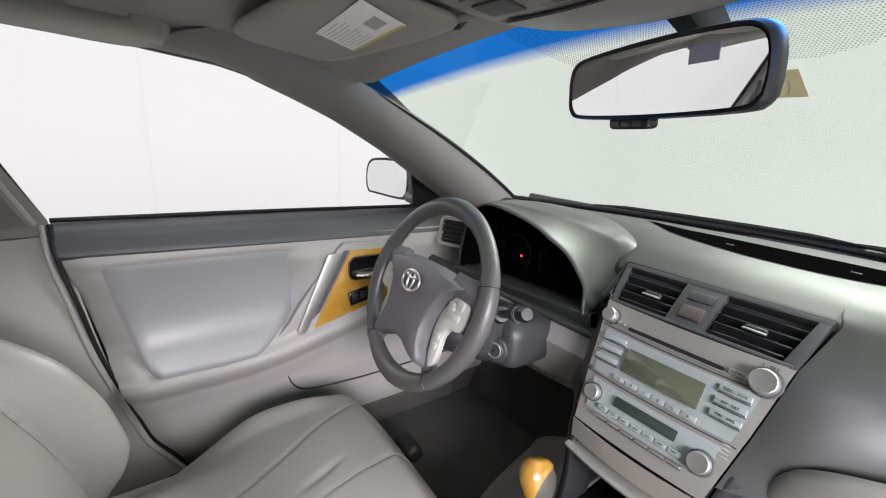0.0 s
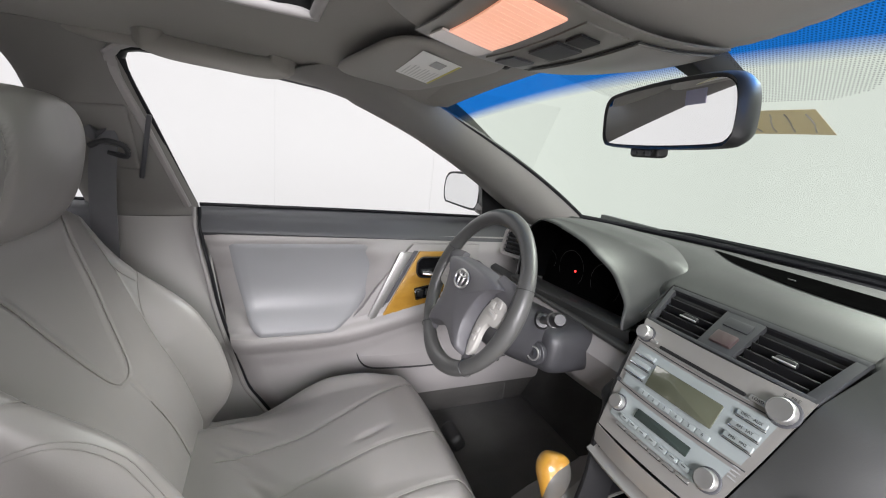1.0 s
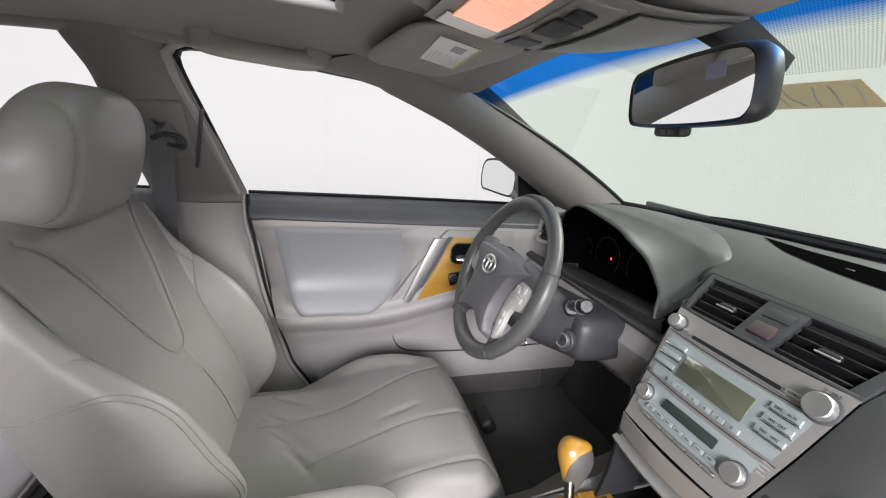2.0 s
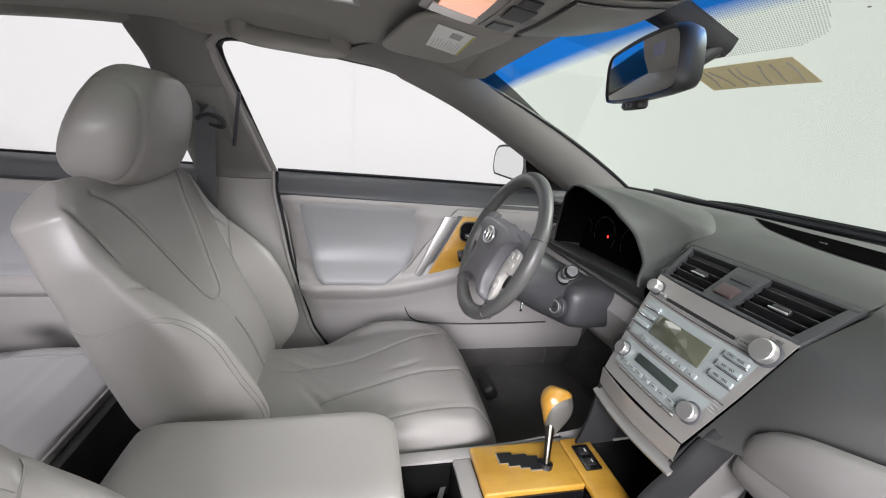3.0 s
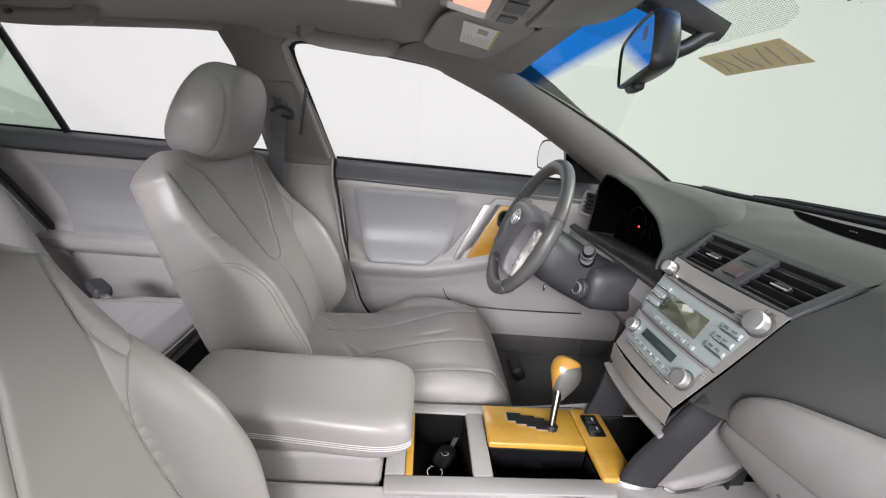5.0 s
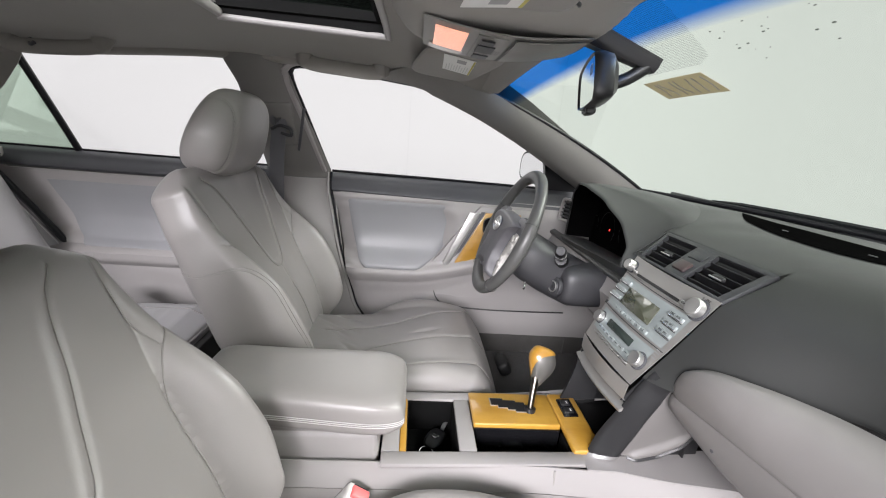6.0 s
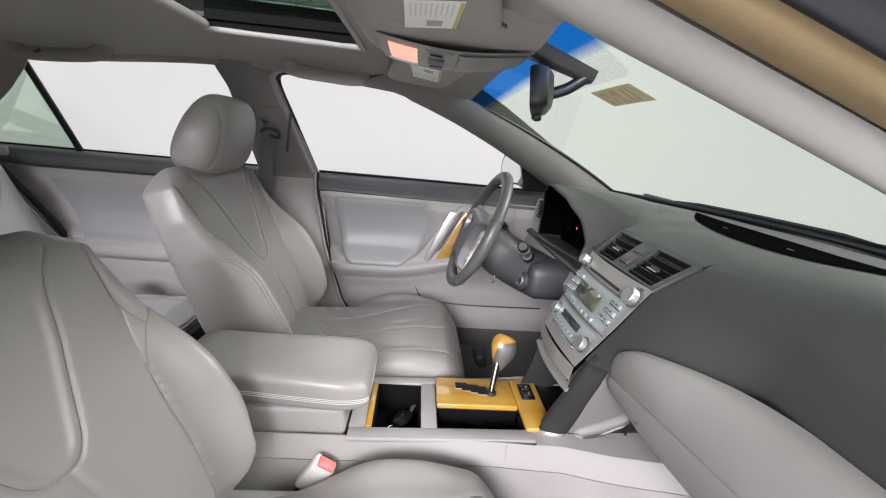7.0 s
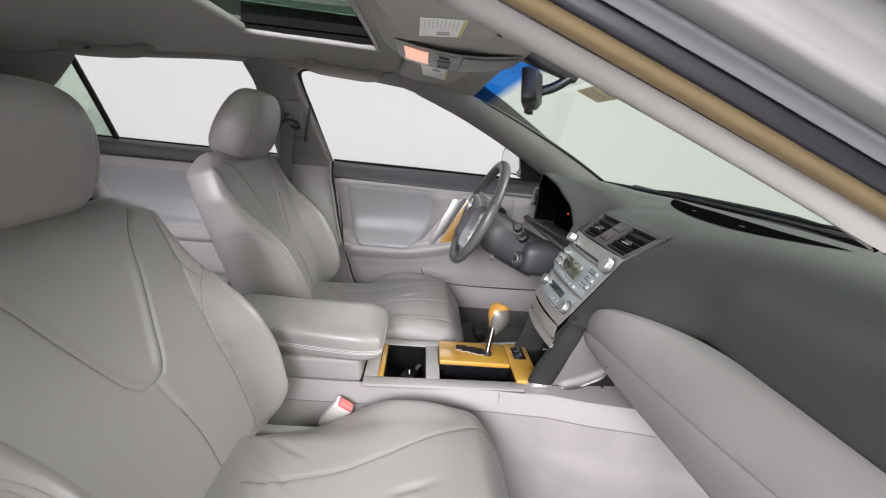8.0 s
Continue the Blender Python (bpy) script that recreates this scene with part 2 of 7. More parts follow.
def grid(f, nu, nv, loop_u=False, caps=False, u0=0.0, u1=1.0, v0=0.0, v1=1.0, thick=0.0, uv=False):
    """A sheet from f(u, v), closed round u on request, with thickness on request."""
    bm = bmesh.new()
    rows = []
    for j in range(nv + 1):
        v = v0 + (v1 - v0) * j / nv
        rows.append([bm.verts.new(f(u0 + (u1 - u0) * i / nu, v)) for i in range(nu if loop_u else nu + 1)])
    n = nu if loop_u else nu + 1
    layer = bm.loops.layers.uv.new("UVMap") if uv else None
    for j in range(nv):
        for i in range(nu):
            k = (i + 1) % n
            face = bm.faces.new((rows[j][i], rows[j][k], rows[j + 1][k], rows[j + 1][i]))
            if layer:
                for l, (a, b) in zip(face.loops, ((i, j), (i + 1, j), (i + 1, j + 1), (i, j + 1))):
                    l[layer].uv = (a / nu, b / nv)
    if caps:
        bm.faces.new(rows[0][::-1])
        bm.faces.new(rows[-1])
    if thick:
        bmesh.ops.recalc_face_normals(bm, faces=bm.faces)
        bmesh.ops.solidify(bm, geom=bm.faces[:], thickness=thick)
    return bm


def loft(loops, caps=True, closed=True):
    """Skin through loops of equal length."""
    bm = bmesh.new()
    rows = [[bm.verts.new(p) for p in loop] for loop in loops]
    n = len(rows[0])
    for a, b in zip(rows, rows[1:]):
        for i in range(n if closed else n - 1):
            k = (i + 1) % n
            bm.faces.new((a[i], a[k], b[k], b[i]))
    if caps and closed:
        bm.faces.new(rows[0][::-1])
        bm.faces.new(rows[-1])
    return bm


def box(size, at=(0, 0, 0), bevel=0.003, seg=2, turn=None, bm=None, taper=None):
    """A rounded block. taper: how much the top is smaller, per axis."""
    out = bm or bmesh.new()
    b = bmesh.new()
    bmesh.ops.create_cube(b, size=1.0)
    for v in b.verts:
        k = (1, 1)
        if taper and v.co.z > 0:
            k = taper
        v.co = Vector((v.co.x * size[0] * k[0], v.co.y * size[1] * k[1], v.co.z * size[2]))
    if bevel:
        bmesh.ops.bevel(b, geom=b.edges[:], offset=min(bevel, min(size) * 0.45), segments=seg, profile=0.5, affect="EDGES", clamp_overlap=True)
    m = Matrix.Translation(at) @ (turn.to_4x4() if turn else Matrix())
    bmesh.ops.transform(b, matrix=m, verts=b.verts)
    me = bpy.data.meshes.new("tmp")
    b.to_mesh(me)
    b.free()
    out.from_mesh(me)
    bpy.data.meshes.remove(me)
    return out


def joined(*bms):
    out = bms[0]
    for b in bms[1:]:
        me = bpy.data.meshes.new("tmp")
        b.to_mesh(me)
        b.free()
        out.from_mesh(me)
        bpy.data.meshes.remove(me)
    return out


def prism(outline, depth, at=None, bevel=0.0, seg=2):
    """A flat outline in the local xy plane, extruded along z by depth, edges rounded, placed by the matrix at."""
    bm = bmesh.new()
    bm.faces.new([bm.verts.new((x, y, 0)) for x, y in outline])
    ext = bmesh.ops.extrude_face_region(bm, geom=bm.faces[:])
    bmesh.ops.translate(bm, vec=(0, 0, depth), verts=[v for v in ext["geom"] if isinstance(v, bmesh.types.BMVert)])
    if bevel:
        top = [e for e in bm.edges if all(abs(v.co.z - depth) < 1e-6 for v in e.verts)]
        bmesh.ops.bevel(bm, geom=top, offset=bevel, segments=seg, profile=0.5, affect="EDGES", clamp_overlap=True)
    if at is not None:
        bmesh.ops.transform(bm, matrix=at, verts=bm.verts)
    return bm


def curve(points, n):
    """n + 1 points evenly along a smooth curve through the given points."""
    p = [Vector(q) for q in points]
    p = [2 * p[0] - p[1]] + p + [2 * p[-1] - p[-2]]
    fine = []
    for i in range(1, len(p) - 2):
        a, b, c, d = p[i - 1:i + 3]
        for k in range(16):
            t = k / 16
            fine.append(0.5 * (2 * b + (c - a) * t + (2 * a - 5 * b + 4 * c - d) * t * t + (3 * b - a - 3 * c + d) * t ** 3))
    fine.append(p[-2])
    lens = [0.0]
    for a, b in zip(fine, fine[1:]):
        lens.append(lens[-1] + (b - a).length)
    out, j = [], 0
    for i in range(n + 1):
        s = lens[-1] * i / n
        while j < len(lens) - 2 and lens[j + 1] < s:
            j += 1
        f = (s - lens[j]) / max(1e-9, lens[j + 1] - lens[j])
        out.append(fine[j].lerp(fine[j + 1], min(1.0, f)))
    return out


def sweep(points, section, n=None, closed=False, up=(0, 0, 1), scale=None, caps=True):
    """A section (list of x, y) moved along points; x lies across, y towards up."""
    pts = curve(points, n) if n else [Vector(p) for p in points]
    loops = []
    m = len(pts)
    for i, p in enumerate(pts):
        a = pts[(i - 1) % m] if closed or i else p
        b = pts[(i + 1) % m] if closed or i < m - 1 else p
        d = (b - a).normalized()
        side = d.cross(Vector(up)).normalized()
        top = side.cross(d)
        k = scale(i / (m - 1)) if scale else 1.0
        loops.append([p + side * x * k + top * y * k for x, y in section])
    if closed:
        loops.append(loops[0])
        bm = loft(loops, caps=False)
        bmesh.ops.remove_doubles(bm, verts=bm.verts, dist=1e-6)
        return bm
    return loft(loops, caps=caps)


def ring(r, n=10, sx=1.0, sy=1.0):
    return [(r * sx * math.cos(2 * math.pi * i / n), r * sy * math.sin(2 * math.pi * i / n)) for i in range(n)]


def tube(points, r, n=None, seg=10, up=(0, 0, 1), closed=False, scale=None):
    return sweep(points, ring(r, seg), n, closed, up, scale)


def knob(r, h, at, seg=28, rim=0.12, grip=0):
    """A turned knob along local z with a rounded rim, its flank fluted on request."""
    loops = []
    for rr, zz in ((r, 0), (r, h * (1 - rim * 1.6)), (r * (1 - rim * 0.35), h * (1 - rim * 0.5)), (r * (1 - rim), h), (r * 0.55, h * 0.97), (0.001, h * 0.96)):
        loops.append([Vector((rr * (1 + (0.02 if grip and i % 2 else 0)) * math.cos(2 * math.pi * i / seg), rr * (1 + (0.02 if grip and i % 2 else 0)) * math.sin(2 * math.pi * i / seg), zz)) for i in range(seg)])
    bm = loft(loops)
    bmesh.ops.transform(bm, matrix=at, verts=bm.verts)
    return bm


def rounded(w, h, r, n=5):
    """The outline of a rounded rectangle."""
    out = []
    for cx, cy, a in ((w / 2 - r, h / 2 - r, 0), (-w / 2 + r, h / 2 - r, 90), (-w / 2 + r, -h / 2 + r, 180), (w / 2 - r, -h / 2 + r, 270)):
        for i in range(n + 1):
            t = radians(a + 90 * i / n)
            out.append((cx + r * math.cos(t), cy + r * math.sin(t)))
    return out


def frame_bm(outer, inner, depth, at):
    """A flat ring between two outlines of equal length, with depth."""
    loops = [[Vector((x, y, z)) for x, y in o] for o, z in ((outer, 0), (outer, depth), (inner, depth), (inner, 0))]
    loops.append(loops[0])
    bm = loft(loops, caps=False)
    bmesh.ops.remove_doubles(bm, verts=bm.verts, dist=1e-7)
    bmesh.ops.transform(bm, matrix=at, verts=bm.verts)
    return bm


def lerp_rows(rows, x):
    """Piecewise smooth interpolation: rows of (x, value)."""
    if x <= rows[0][0]:
        return rows[0][1]
    for (a, fa), (b, fb) in zip(rows, rows[1:]):
        if x <= b:
            t = (x - a) / (b - a)
            return fa + (fb - fa) * t * t * (3 - 2 * t)
    return rows[-1][1]


def linear(rows, x):
    return float(np.interp(x, [r[0] for r in rows], [r[1] for r in rows]))


def step(a, b, x):
    t = min(1.0, max(0.0, (x - a) / (b - a)))
    return t * t * (3 - 2 * t)


def seg_dist(px, py, poly):
    best = 9.0
    for (ax, ay), (bx, by) in zip(poly, poly[1:]):
        dx, dy = bx - ax, by - ay
        t = ((px - ax) * dx + (py - ay) * dy) / max(1e-12, dx * dx + dy * dy)
        t = min(1.0, max(0.0, t))
        best = min(best, math.hypot(px - ax - t * dx, py - ay - t * dy))
    return best


def axes(x, y, z, at):
    """A matrix from three axis vectors and a place."""
    m = Matrix((Vector(x).normalized(), Vector(y).normalized(), Vector(z).normalized())).transposed().to_4x4()
    m.translation = at
    return m


def words(text, size, material, at, parent, name="lettering", extrude=0.0002):
    cu = bpy.data.curves.new(name, "FONT")
    cu.body, cu.size, cu.align_x, cu.align_y, cu.extrude = text, size, "CENTER", "CENTER", extrude
    tmp = bpy.data.objects.new("tmp", cu)
    scene.collection.objects.link(tmp)
    me = bpy.data.meshes.new_from_object(tmp.evaluated_get(bpy.context.evaluated_depsgraph_get()))
    bpy.data.objects.remove(tmp)
    me.name = name
    me.materials.clear()
    me.materials.append(material)
    ob = new(name, me)
    ob.matrix_basis = at
    hang(ob, parent)
    return ob

# ---- the studio ----
def studio_shell():
    """Walls, ceiling and a coved join, as one rounded room."""
    hx, y0, y1, h, r = 5.2, -6.0, 6.6, 4.2, 0.9
    cy, hy = (y0 + y1) / 2, (y1 - y0) / 2
    rows = []
    for z, inset in [(0.0, 0.0), (1.2, 0.0), (2.4, 0.0), (h - r, 0.0)] + [(h - r + r * math.sin(radians(a)), r * (1 - math.cos(radians(a)))) for a in (22, 45, 68, 90)]:
        rows.append([Vector((x, y + cy, z)) for x, y in rounded(2 * hx - 2 * inset, 2 * hy - 2 * inset, 1.4, 8)])
    return loft(rows, caps=False)


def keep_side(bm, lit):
    """Only the side of the studio that glows by emission, or only the rest."""
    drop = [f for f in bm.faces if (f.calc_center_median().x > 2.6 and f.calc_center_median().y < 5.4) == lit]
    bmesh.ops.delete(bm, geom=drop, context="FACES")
    return bm


setting("wall_studio", keep_side(studio_shell(), True), WALL_GLOW, "white seamless studio wall round the car, glowing by itself", "wall")
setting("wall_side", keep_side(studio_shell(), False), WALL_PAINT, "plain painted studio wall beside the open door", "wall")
setting("ceiling", box((9.0, 11.4, 0.05), (0, 0.3, 4.24), 0.0), WALL_PAINT, "white studio ceiling above the car", "ceiling")
setting("floor", box((10.6, 12.8, 0.06), (0, 0.3, -0.03), 0.0), FLOOR, "smooth pale grey studio floor", "floor")
# joints glow too, a little weaker than the wall
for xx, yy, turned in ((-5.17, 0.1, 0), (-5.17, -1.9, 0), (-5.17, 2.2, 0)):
    setting("trim", box((0.006, 0.010, 3.0), (xx, yy, 1.6), 0.0), JOINT_GLOW, "thin vertical joint in the glowing studio wall", "wall joint")


# ---- the car's shell: shared lines ----
def side_x(z):
    """Half the cabin's width at the side glass, by height."""
    return 0.83 - 0.55 * (z - 0.967)


def base_y(x):
    return 1.245 - 0.37 * x * x


def shield(s, v):
    """The windshield: s from -1 (driver) to 1, v from the dash (0) to the roof (1)."""
    half = 0.715 + (0.565 - 0.715) * v
    x = s * half
    yb, yt = base_y(x), 0.47 - 0.14 * x * x
    zb, zt = 0.998, 1.335 - 0.20 * x * x
    bulge = 0.09 * v * (1 - v)
    return Vector((x, yb + (yt - yb) * v, zb + (zt - zb) * v + bulge))


car = thing("car", "silver saloon car body seen from inside its cabin", "car", (0, 0, 0))

ws = part("windshield", grid(lambda u, v: shield(2 * u - 1, v), 36, 28, uv=True), WINDSHIELD, car, "clear greenish windshield with a blue shade band")
ws.visible_shadow = False
# black rim of the windshield
for sgn in (-1, 1):
    part("windshield_seal", tube([shield(sgn * 0.995, v / 14) for v in range(15)], 0.006, None, 8), RUBBER, car)
part("windshield_seal", tube([shield(s / 10, 0.0) + Vector((0, 0.0, -0.004)) for s in range(-10, 11)], 0.008, None, 8), RUBBER, car)


# roof line: side rail of the opening, by y
def rail_z(y):
    return lerp_rows([(-1.75, 1.10), (-1.2, 1.235), (-0.9, 1.275), (-0.35, 1.303), (-0.1, 1.302), (0.25, 1.277), (0.40, 1.235)], y)


def roof_z(x, y):
    """Headliner height."""
    edge = rail_z(y) + 0.012
    crown = lerp_rows([(-1.75, 1.19), (-1.1, 1.325), (-0.6, 1.352), (0.0, 1.352), (0.3, 1.335), (0.48, 1.315)], y)
    k = min(1.0, abs(x) / 0.64)
    return crown + (edge - crown) * k ** 3


SUN = (-0.28, 0.28, -0.235, 0.138)  # sunroof opening: x and y from, to


def headliner():
    bm = bmesh.new()
    xs = sorted({SUN[0], SUN[1], *[-0.65 + 0.05 * i for i in range(27) if abs(abs(-0.65 + 0.05 * i) - 0.28) > 0.012]})
    ys = sorted({SUN[2], SUN[3], *[-1.75 + 0.10 * i for i in range(15)], 0.0, -0.1, 0.2, 0.25, 0.30, 0.35, 0.40, 0.44})
    vs = {(i, j): bm.verts.new((x, y, roof_z(x, y))) for i, x in enumerate(xs) for j, y in enumerate(ys)}
    for i in range(len(xs) - 1):
        for j in range(len(ys) - 1):
            mx, my = (xs[i] + xs[i + 1]) / 2, (ys[j] + ys[j + 1]) / 2
            if SUN[0] < mx < SUN[1] and SUN[2] < my < SUN[3]:
                continue
            bm.faces.new((vs[i, j], vs[i + 1, j], vs[i + 1, j + 1], vs[i, j + 1]))
    bmesh.ops.recalc_face_normals(bm, faces=bm.faces)
    bmesh.ops.solidify(bm, geom=bm.faces[:], thickness=0.006)
    return bm


part("headliner", headliner(), HEADLINER, car, "taupe cloth headliner")


def outer_roof():
    bm = bmesh.new()
    xs = [-0.64, -0.5, -0.35, SUN[0] - 0.005, SUN[1] + 0.005, 0.5, 0.64]
    ys = [-1.75, -1.3, -0.9, -0.5, SUN[2] - 0.2, SUN[3] + 0.005, 0.3, 0.45]
    vs = {(i, j): bm.verts.new((x, y, roof_z(x, y) + 0.075)) for i, x in enumerate(xs) for j, y in enumerate(ys)}
    for i in range(len(xs) - 1):
        for j in range(len(ys) - 1):
            if (i, j) != (3, 4):
                bm.faces.new((vs[i, j], vs[i + 1, j], vs[i + 1, j + 1], vs[i, j + 1]))
    bmesh.ops.recalc_face_normals(bm, faces=bm.faces)
    bmesh.ops.solidify(bm, geom=bm.faces[:], thickness=0.003)
    return bm


part("roof", outer_roof(), BODY, car)


part("header_trim", grid(lambda u, v: (shield(1.84 * u - 0.92, 0.965) + Vector((0, -0.002, -0.006))).lerp(Vector(((1.84 * u - 0.92) * 0.575, 0.40, roof_z((1.84 * u - 0.92) * 0.575, 0.40) - 0.001)), v) - Vector((0, 0, 0.006 * math.sin(math.pi * v))), 30, 8, thick=0.003), HEADLINER, car, "taupe trim above the windshield", 60)


# A-pillars: three guide lines; w along the windshield, a the inner edge, s along the door opening
def pillar_lines(p):
    w = Vector((0.552, 0.40, 1.285)).lerp(Vector((0.722, 1.09, 0.985)), p) + Vector((0, 0, 0.018 * 4 * p * (1 - p)))
    a = Vector((0.575, 0.28, 1.250)).lerp(Vector((0.735, 0.93, 0.950)), p) + Vector((0, 0, 0.012 * 4 * p * (1 - p)))
    s = Vector((lerp_rows([(0, 0.652), (1, 0.80)], p), 0.24 + 0.60 * p, linear([(0, 1.272), (0.25, 1.230), (0.5, 1.158), (0.75, 1.075), (1, 0.985)], p)))
    if p < 0:
        s.z = rail_z(s.y) + 0.006
        s.x = side_x(s.z) - 0.004
    return w, a, s


def door_edge(y):
    """Where the tan seal meets the black one round the passenger's door opening."""
    if y < 0.2:
        z = rail_z(y)
        return Vector((side_x(z) + 0.003, y, z + 0.004))
    return Vector((linear([(0.2, 0.648), (0.3, 0.657), (0.5, 0.685), (0.7, 0.716), (0.9, 0.748)], y), y, linear([(0.2, 1.288), (0.3, 1.255), (0.5, 1.173), (0.7, 1.087), (0.9, 1.001)], y)))


ACROSS = Vector((0.972, 0.0, 0.235))
INWARD = Vector((0.13, -0.42, -0.90)).normalized()


def pillar_trim(sgn):
    def f(u, v):
        w, a, s = pillar_lines(v)
        if sgn > 0:
            s = door_edge(s.y) - ACROSS * 0.033 - INWARD * 0.002
        if u < 0.5:
            t = u / 0.5
            q = w.lerp(a, t) + (Vector((-0.012, -0.01, -0.004)) * 4 * t * (1 - t))
        else:
            t = (u - 0.5) / 0.5
            q = a.lerp(s, t) + (Vector((-0.006, -0.012, -0.004)) * 4 * t * (1 - t))
        return Vector((q.x * sgn, q.y, q.z))
    return grid(f, 20, 30, v0=-0.22, thick=0.004)


for sgn in (-1, 1):
    part("pillar_trim", pillar_trim(sgn), PILLAR_TRIM, car, "grey front pillar trim")

# passenger's door opening: tan cloth seal, black rubber, then the painted pillar
opening = [door_edge(y) for y in (-0.35, -0.25, -0.15, -0.05, 0.05, 0.15, 0.22, 0.3, 0.4, 0.5, 0.6, 0.7, 0.8, 0.9)]


def strip(profile, nv=60, n=4):
    """A sheet along the opening: (across, inward) places of its section, smoothed."""
    def f(u, v):
        i = min(len(opening) - 2, int(v * (len(opening) - 1)))
        q = opening[i].lerp(opening[i + 1], v * (len(opening) - 1) - i)
        c, d = profile[min(len(profile) - 1, int(round(u * (len(profile) - 1))))]
        return q + ACROSS * c + INWARD * d
    return grid(f, len(profile) - 1, nv)


def smooth_profile(points, n):
    return [(p.x, p.y) for p in curve([(a, b, 0) for a, b in points], n)]


part("door_seal", strip(smooth_profile([(-0.037, -0.008), (-0.029, 0.001), (-0.014, 0.005), (-0.002, 0.002), (0.003, -0.008)], 20)), TAN_SEAL, car, "tan fabric door seal", 60)
part("door_seal", strip(smooth_profile([(-0.001, -0.012), (0.000, 0.000), (0.003, 0.004), (0.007, 0.003), (0.009, -0.003), (0.010, -0.012), (0.012, -0.020)], 28)), RUBBER, car, "black rubber door seal", 60)
part("door_seal", strip(smooth_profile([(0.009, -0.024), (0.011, -0.010), (0.013, -0.007), (0.016, -0.010), (0.019, -0.012), (0.023, -0.015), (0.025, -0.028)], 24)), MID_PLASTIC, car, "dark grey outer seal", 60)
part("pillar_panel", strip(smooth_profile([(0.014, -0.044), (0.020, -0.022), (0.026, -0.015), (0.040, -0.014), (0.050, -0.018), (0.056, -0.034), (0.072, -0.042), (0.086, -0.038), (0.100, -0.030), (0.125, -0.036), (0.15, -0.060), (0.17, -0.10)], 60)), BODY, car, "silver painted front pillar", 60)

# driver's door opening: seal and painted outer frame
line = [pillar_lines(p / 12)[2] for p in range(13)]
top = [Vector((side_x(rail_z(y)) - 0.002, y, rail_z(y))) for y in (-0.35, -0.2, -0.1, 0.0, 0.1, 0.18)]
full = [Vector((-p.x, p.y, p.z)) for p in top + line]
out = Vector((-0.22, 0.38, 0.90)).normalized()
part("door_seal", sweep([p + out * 0.014 for p in full], ring(0.015, 12, 0.9, 1.15), 40), MID_PLASTIC, car)
part("door_seal", sweep([p + out * 0.040 - Vector((0.004, 0, 0)) for p in full], ring(0.014, 12, 1.0, 1.0), 40), RUBBER, car, "black rubber door seal")


def outer_left(u, v):
    i = min(len(full) - 2, int(v * (len(full) - 1)))
    q = full[i].lerp(full[i + 1], v * (len(full) - 1) - i)
    return q + Vector((-0.05 + 0.06 * u, 0.018 + 0.05 * u, 0.018 + 0.09 * u))


part("pillar_panel", grid(outer_left, 8, 30, thick=0.003), BODY, car, "silver painted front pillar")


# B-pillars: upper and lower trim
def b_pillar(sgn, top, foot, proud=0.0):
    def f(u, v):
        z = top + (foot - top) * v
        if z > 0.967:
            k = (1.318 - z) / (1.318 - 0.967)
            y0, y1 = -0.362 + 0.044 * k - 0.02 * step(0.25, 0.0, k), -0.205 + 0.113 * k
            x = side_x(z) - 0.012
        else:
            k = (0.967 - z) / 0.607
            y0, y1 = -0.318 + 0.03 * k, linear([(0, -0.092), (0.2, -0.066), (0.5, -0.032), (0.83, 0.029), (1.0, 0.09)], k)
            x = 0.818 - 0.055 * step(0, 0.5, k)
        y = y0 + (y1 - y0) * u
        puff = 0.040 * (math.sin(math.pi * u)) ** 0.6 * (1.0 - 0.35 * u)
        return Vector((sgn * (x - puff - proud), y, z))
    return grid(f, 20, 30, thick=0.004)


for sgn in (-1, 1):
    part("centre_pillar_trim", b_pillar(sgn, 1.318, 0.944), PILLAR_TRIM, car, "grey centre pillar trim with belt guide")
    part("centre_pillar_trim", b_pillar(sgn, 0.941, 0.36, 0.003), LIGHT_PLASTIC, car, "light grey lower pillar trim")


# rear quarter, rear window surround and parcel shelf close the cabin behind
def quarter(sgn):
    def f(u, v):
        y = -1.0 - 0.75 * u
        top, bot = rail_z(y) + 0.012, linear([(-1.75, 1.05), (-1.34, 1.035), (-1.0, 0.965)], y)
        sill = linear([(-1.75, 1.05), (-1.36, 1.03), (-1.355, 0.99), (-1.0, 0.965)], y)
        z = sill + (top - sill) * v
        return Vector((sgn * (side_x(z) - 0.015 - 0.05 * u), y, z))
    return f


def rear_shell(u, v):
    """C-pillars and rear header as one sheet behind the rear doors."""
    x = -0.80 + 1.6 * u
    z = 0.55 + 0.65 * v
    return Vector((x * (1 - 0.12 * v), -1.78 + 0.12 * abs(x) ** 2 - 0.0 * v, z))


part("rear_wall", grid(rear_shell, 16, 8, thick=0.01), LIGHT_PLASTIC, car)
part("parcel_shelf", box((1.5, 0.5, 0.02), (0, -1.53, 0.98), 0.004), CARPET, car)

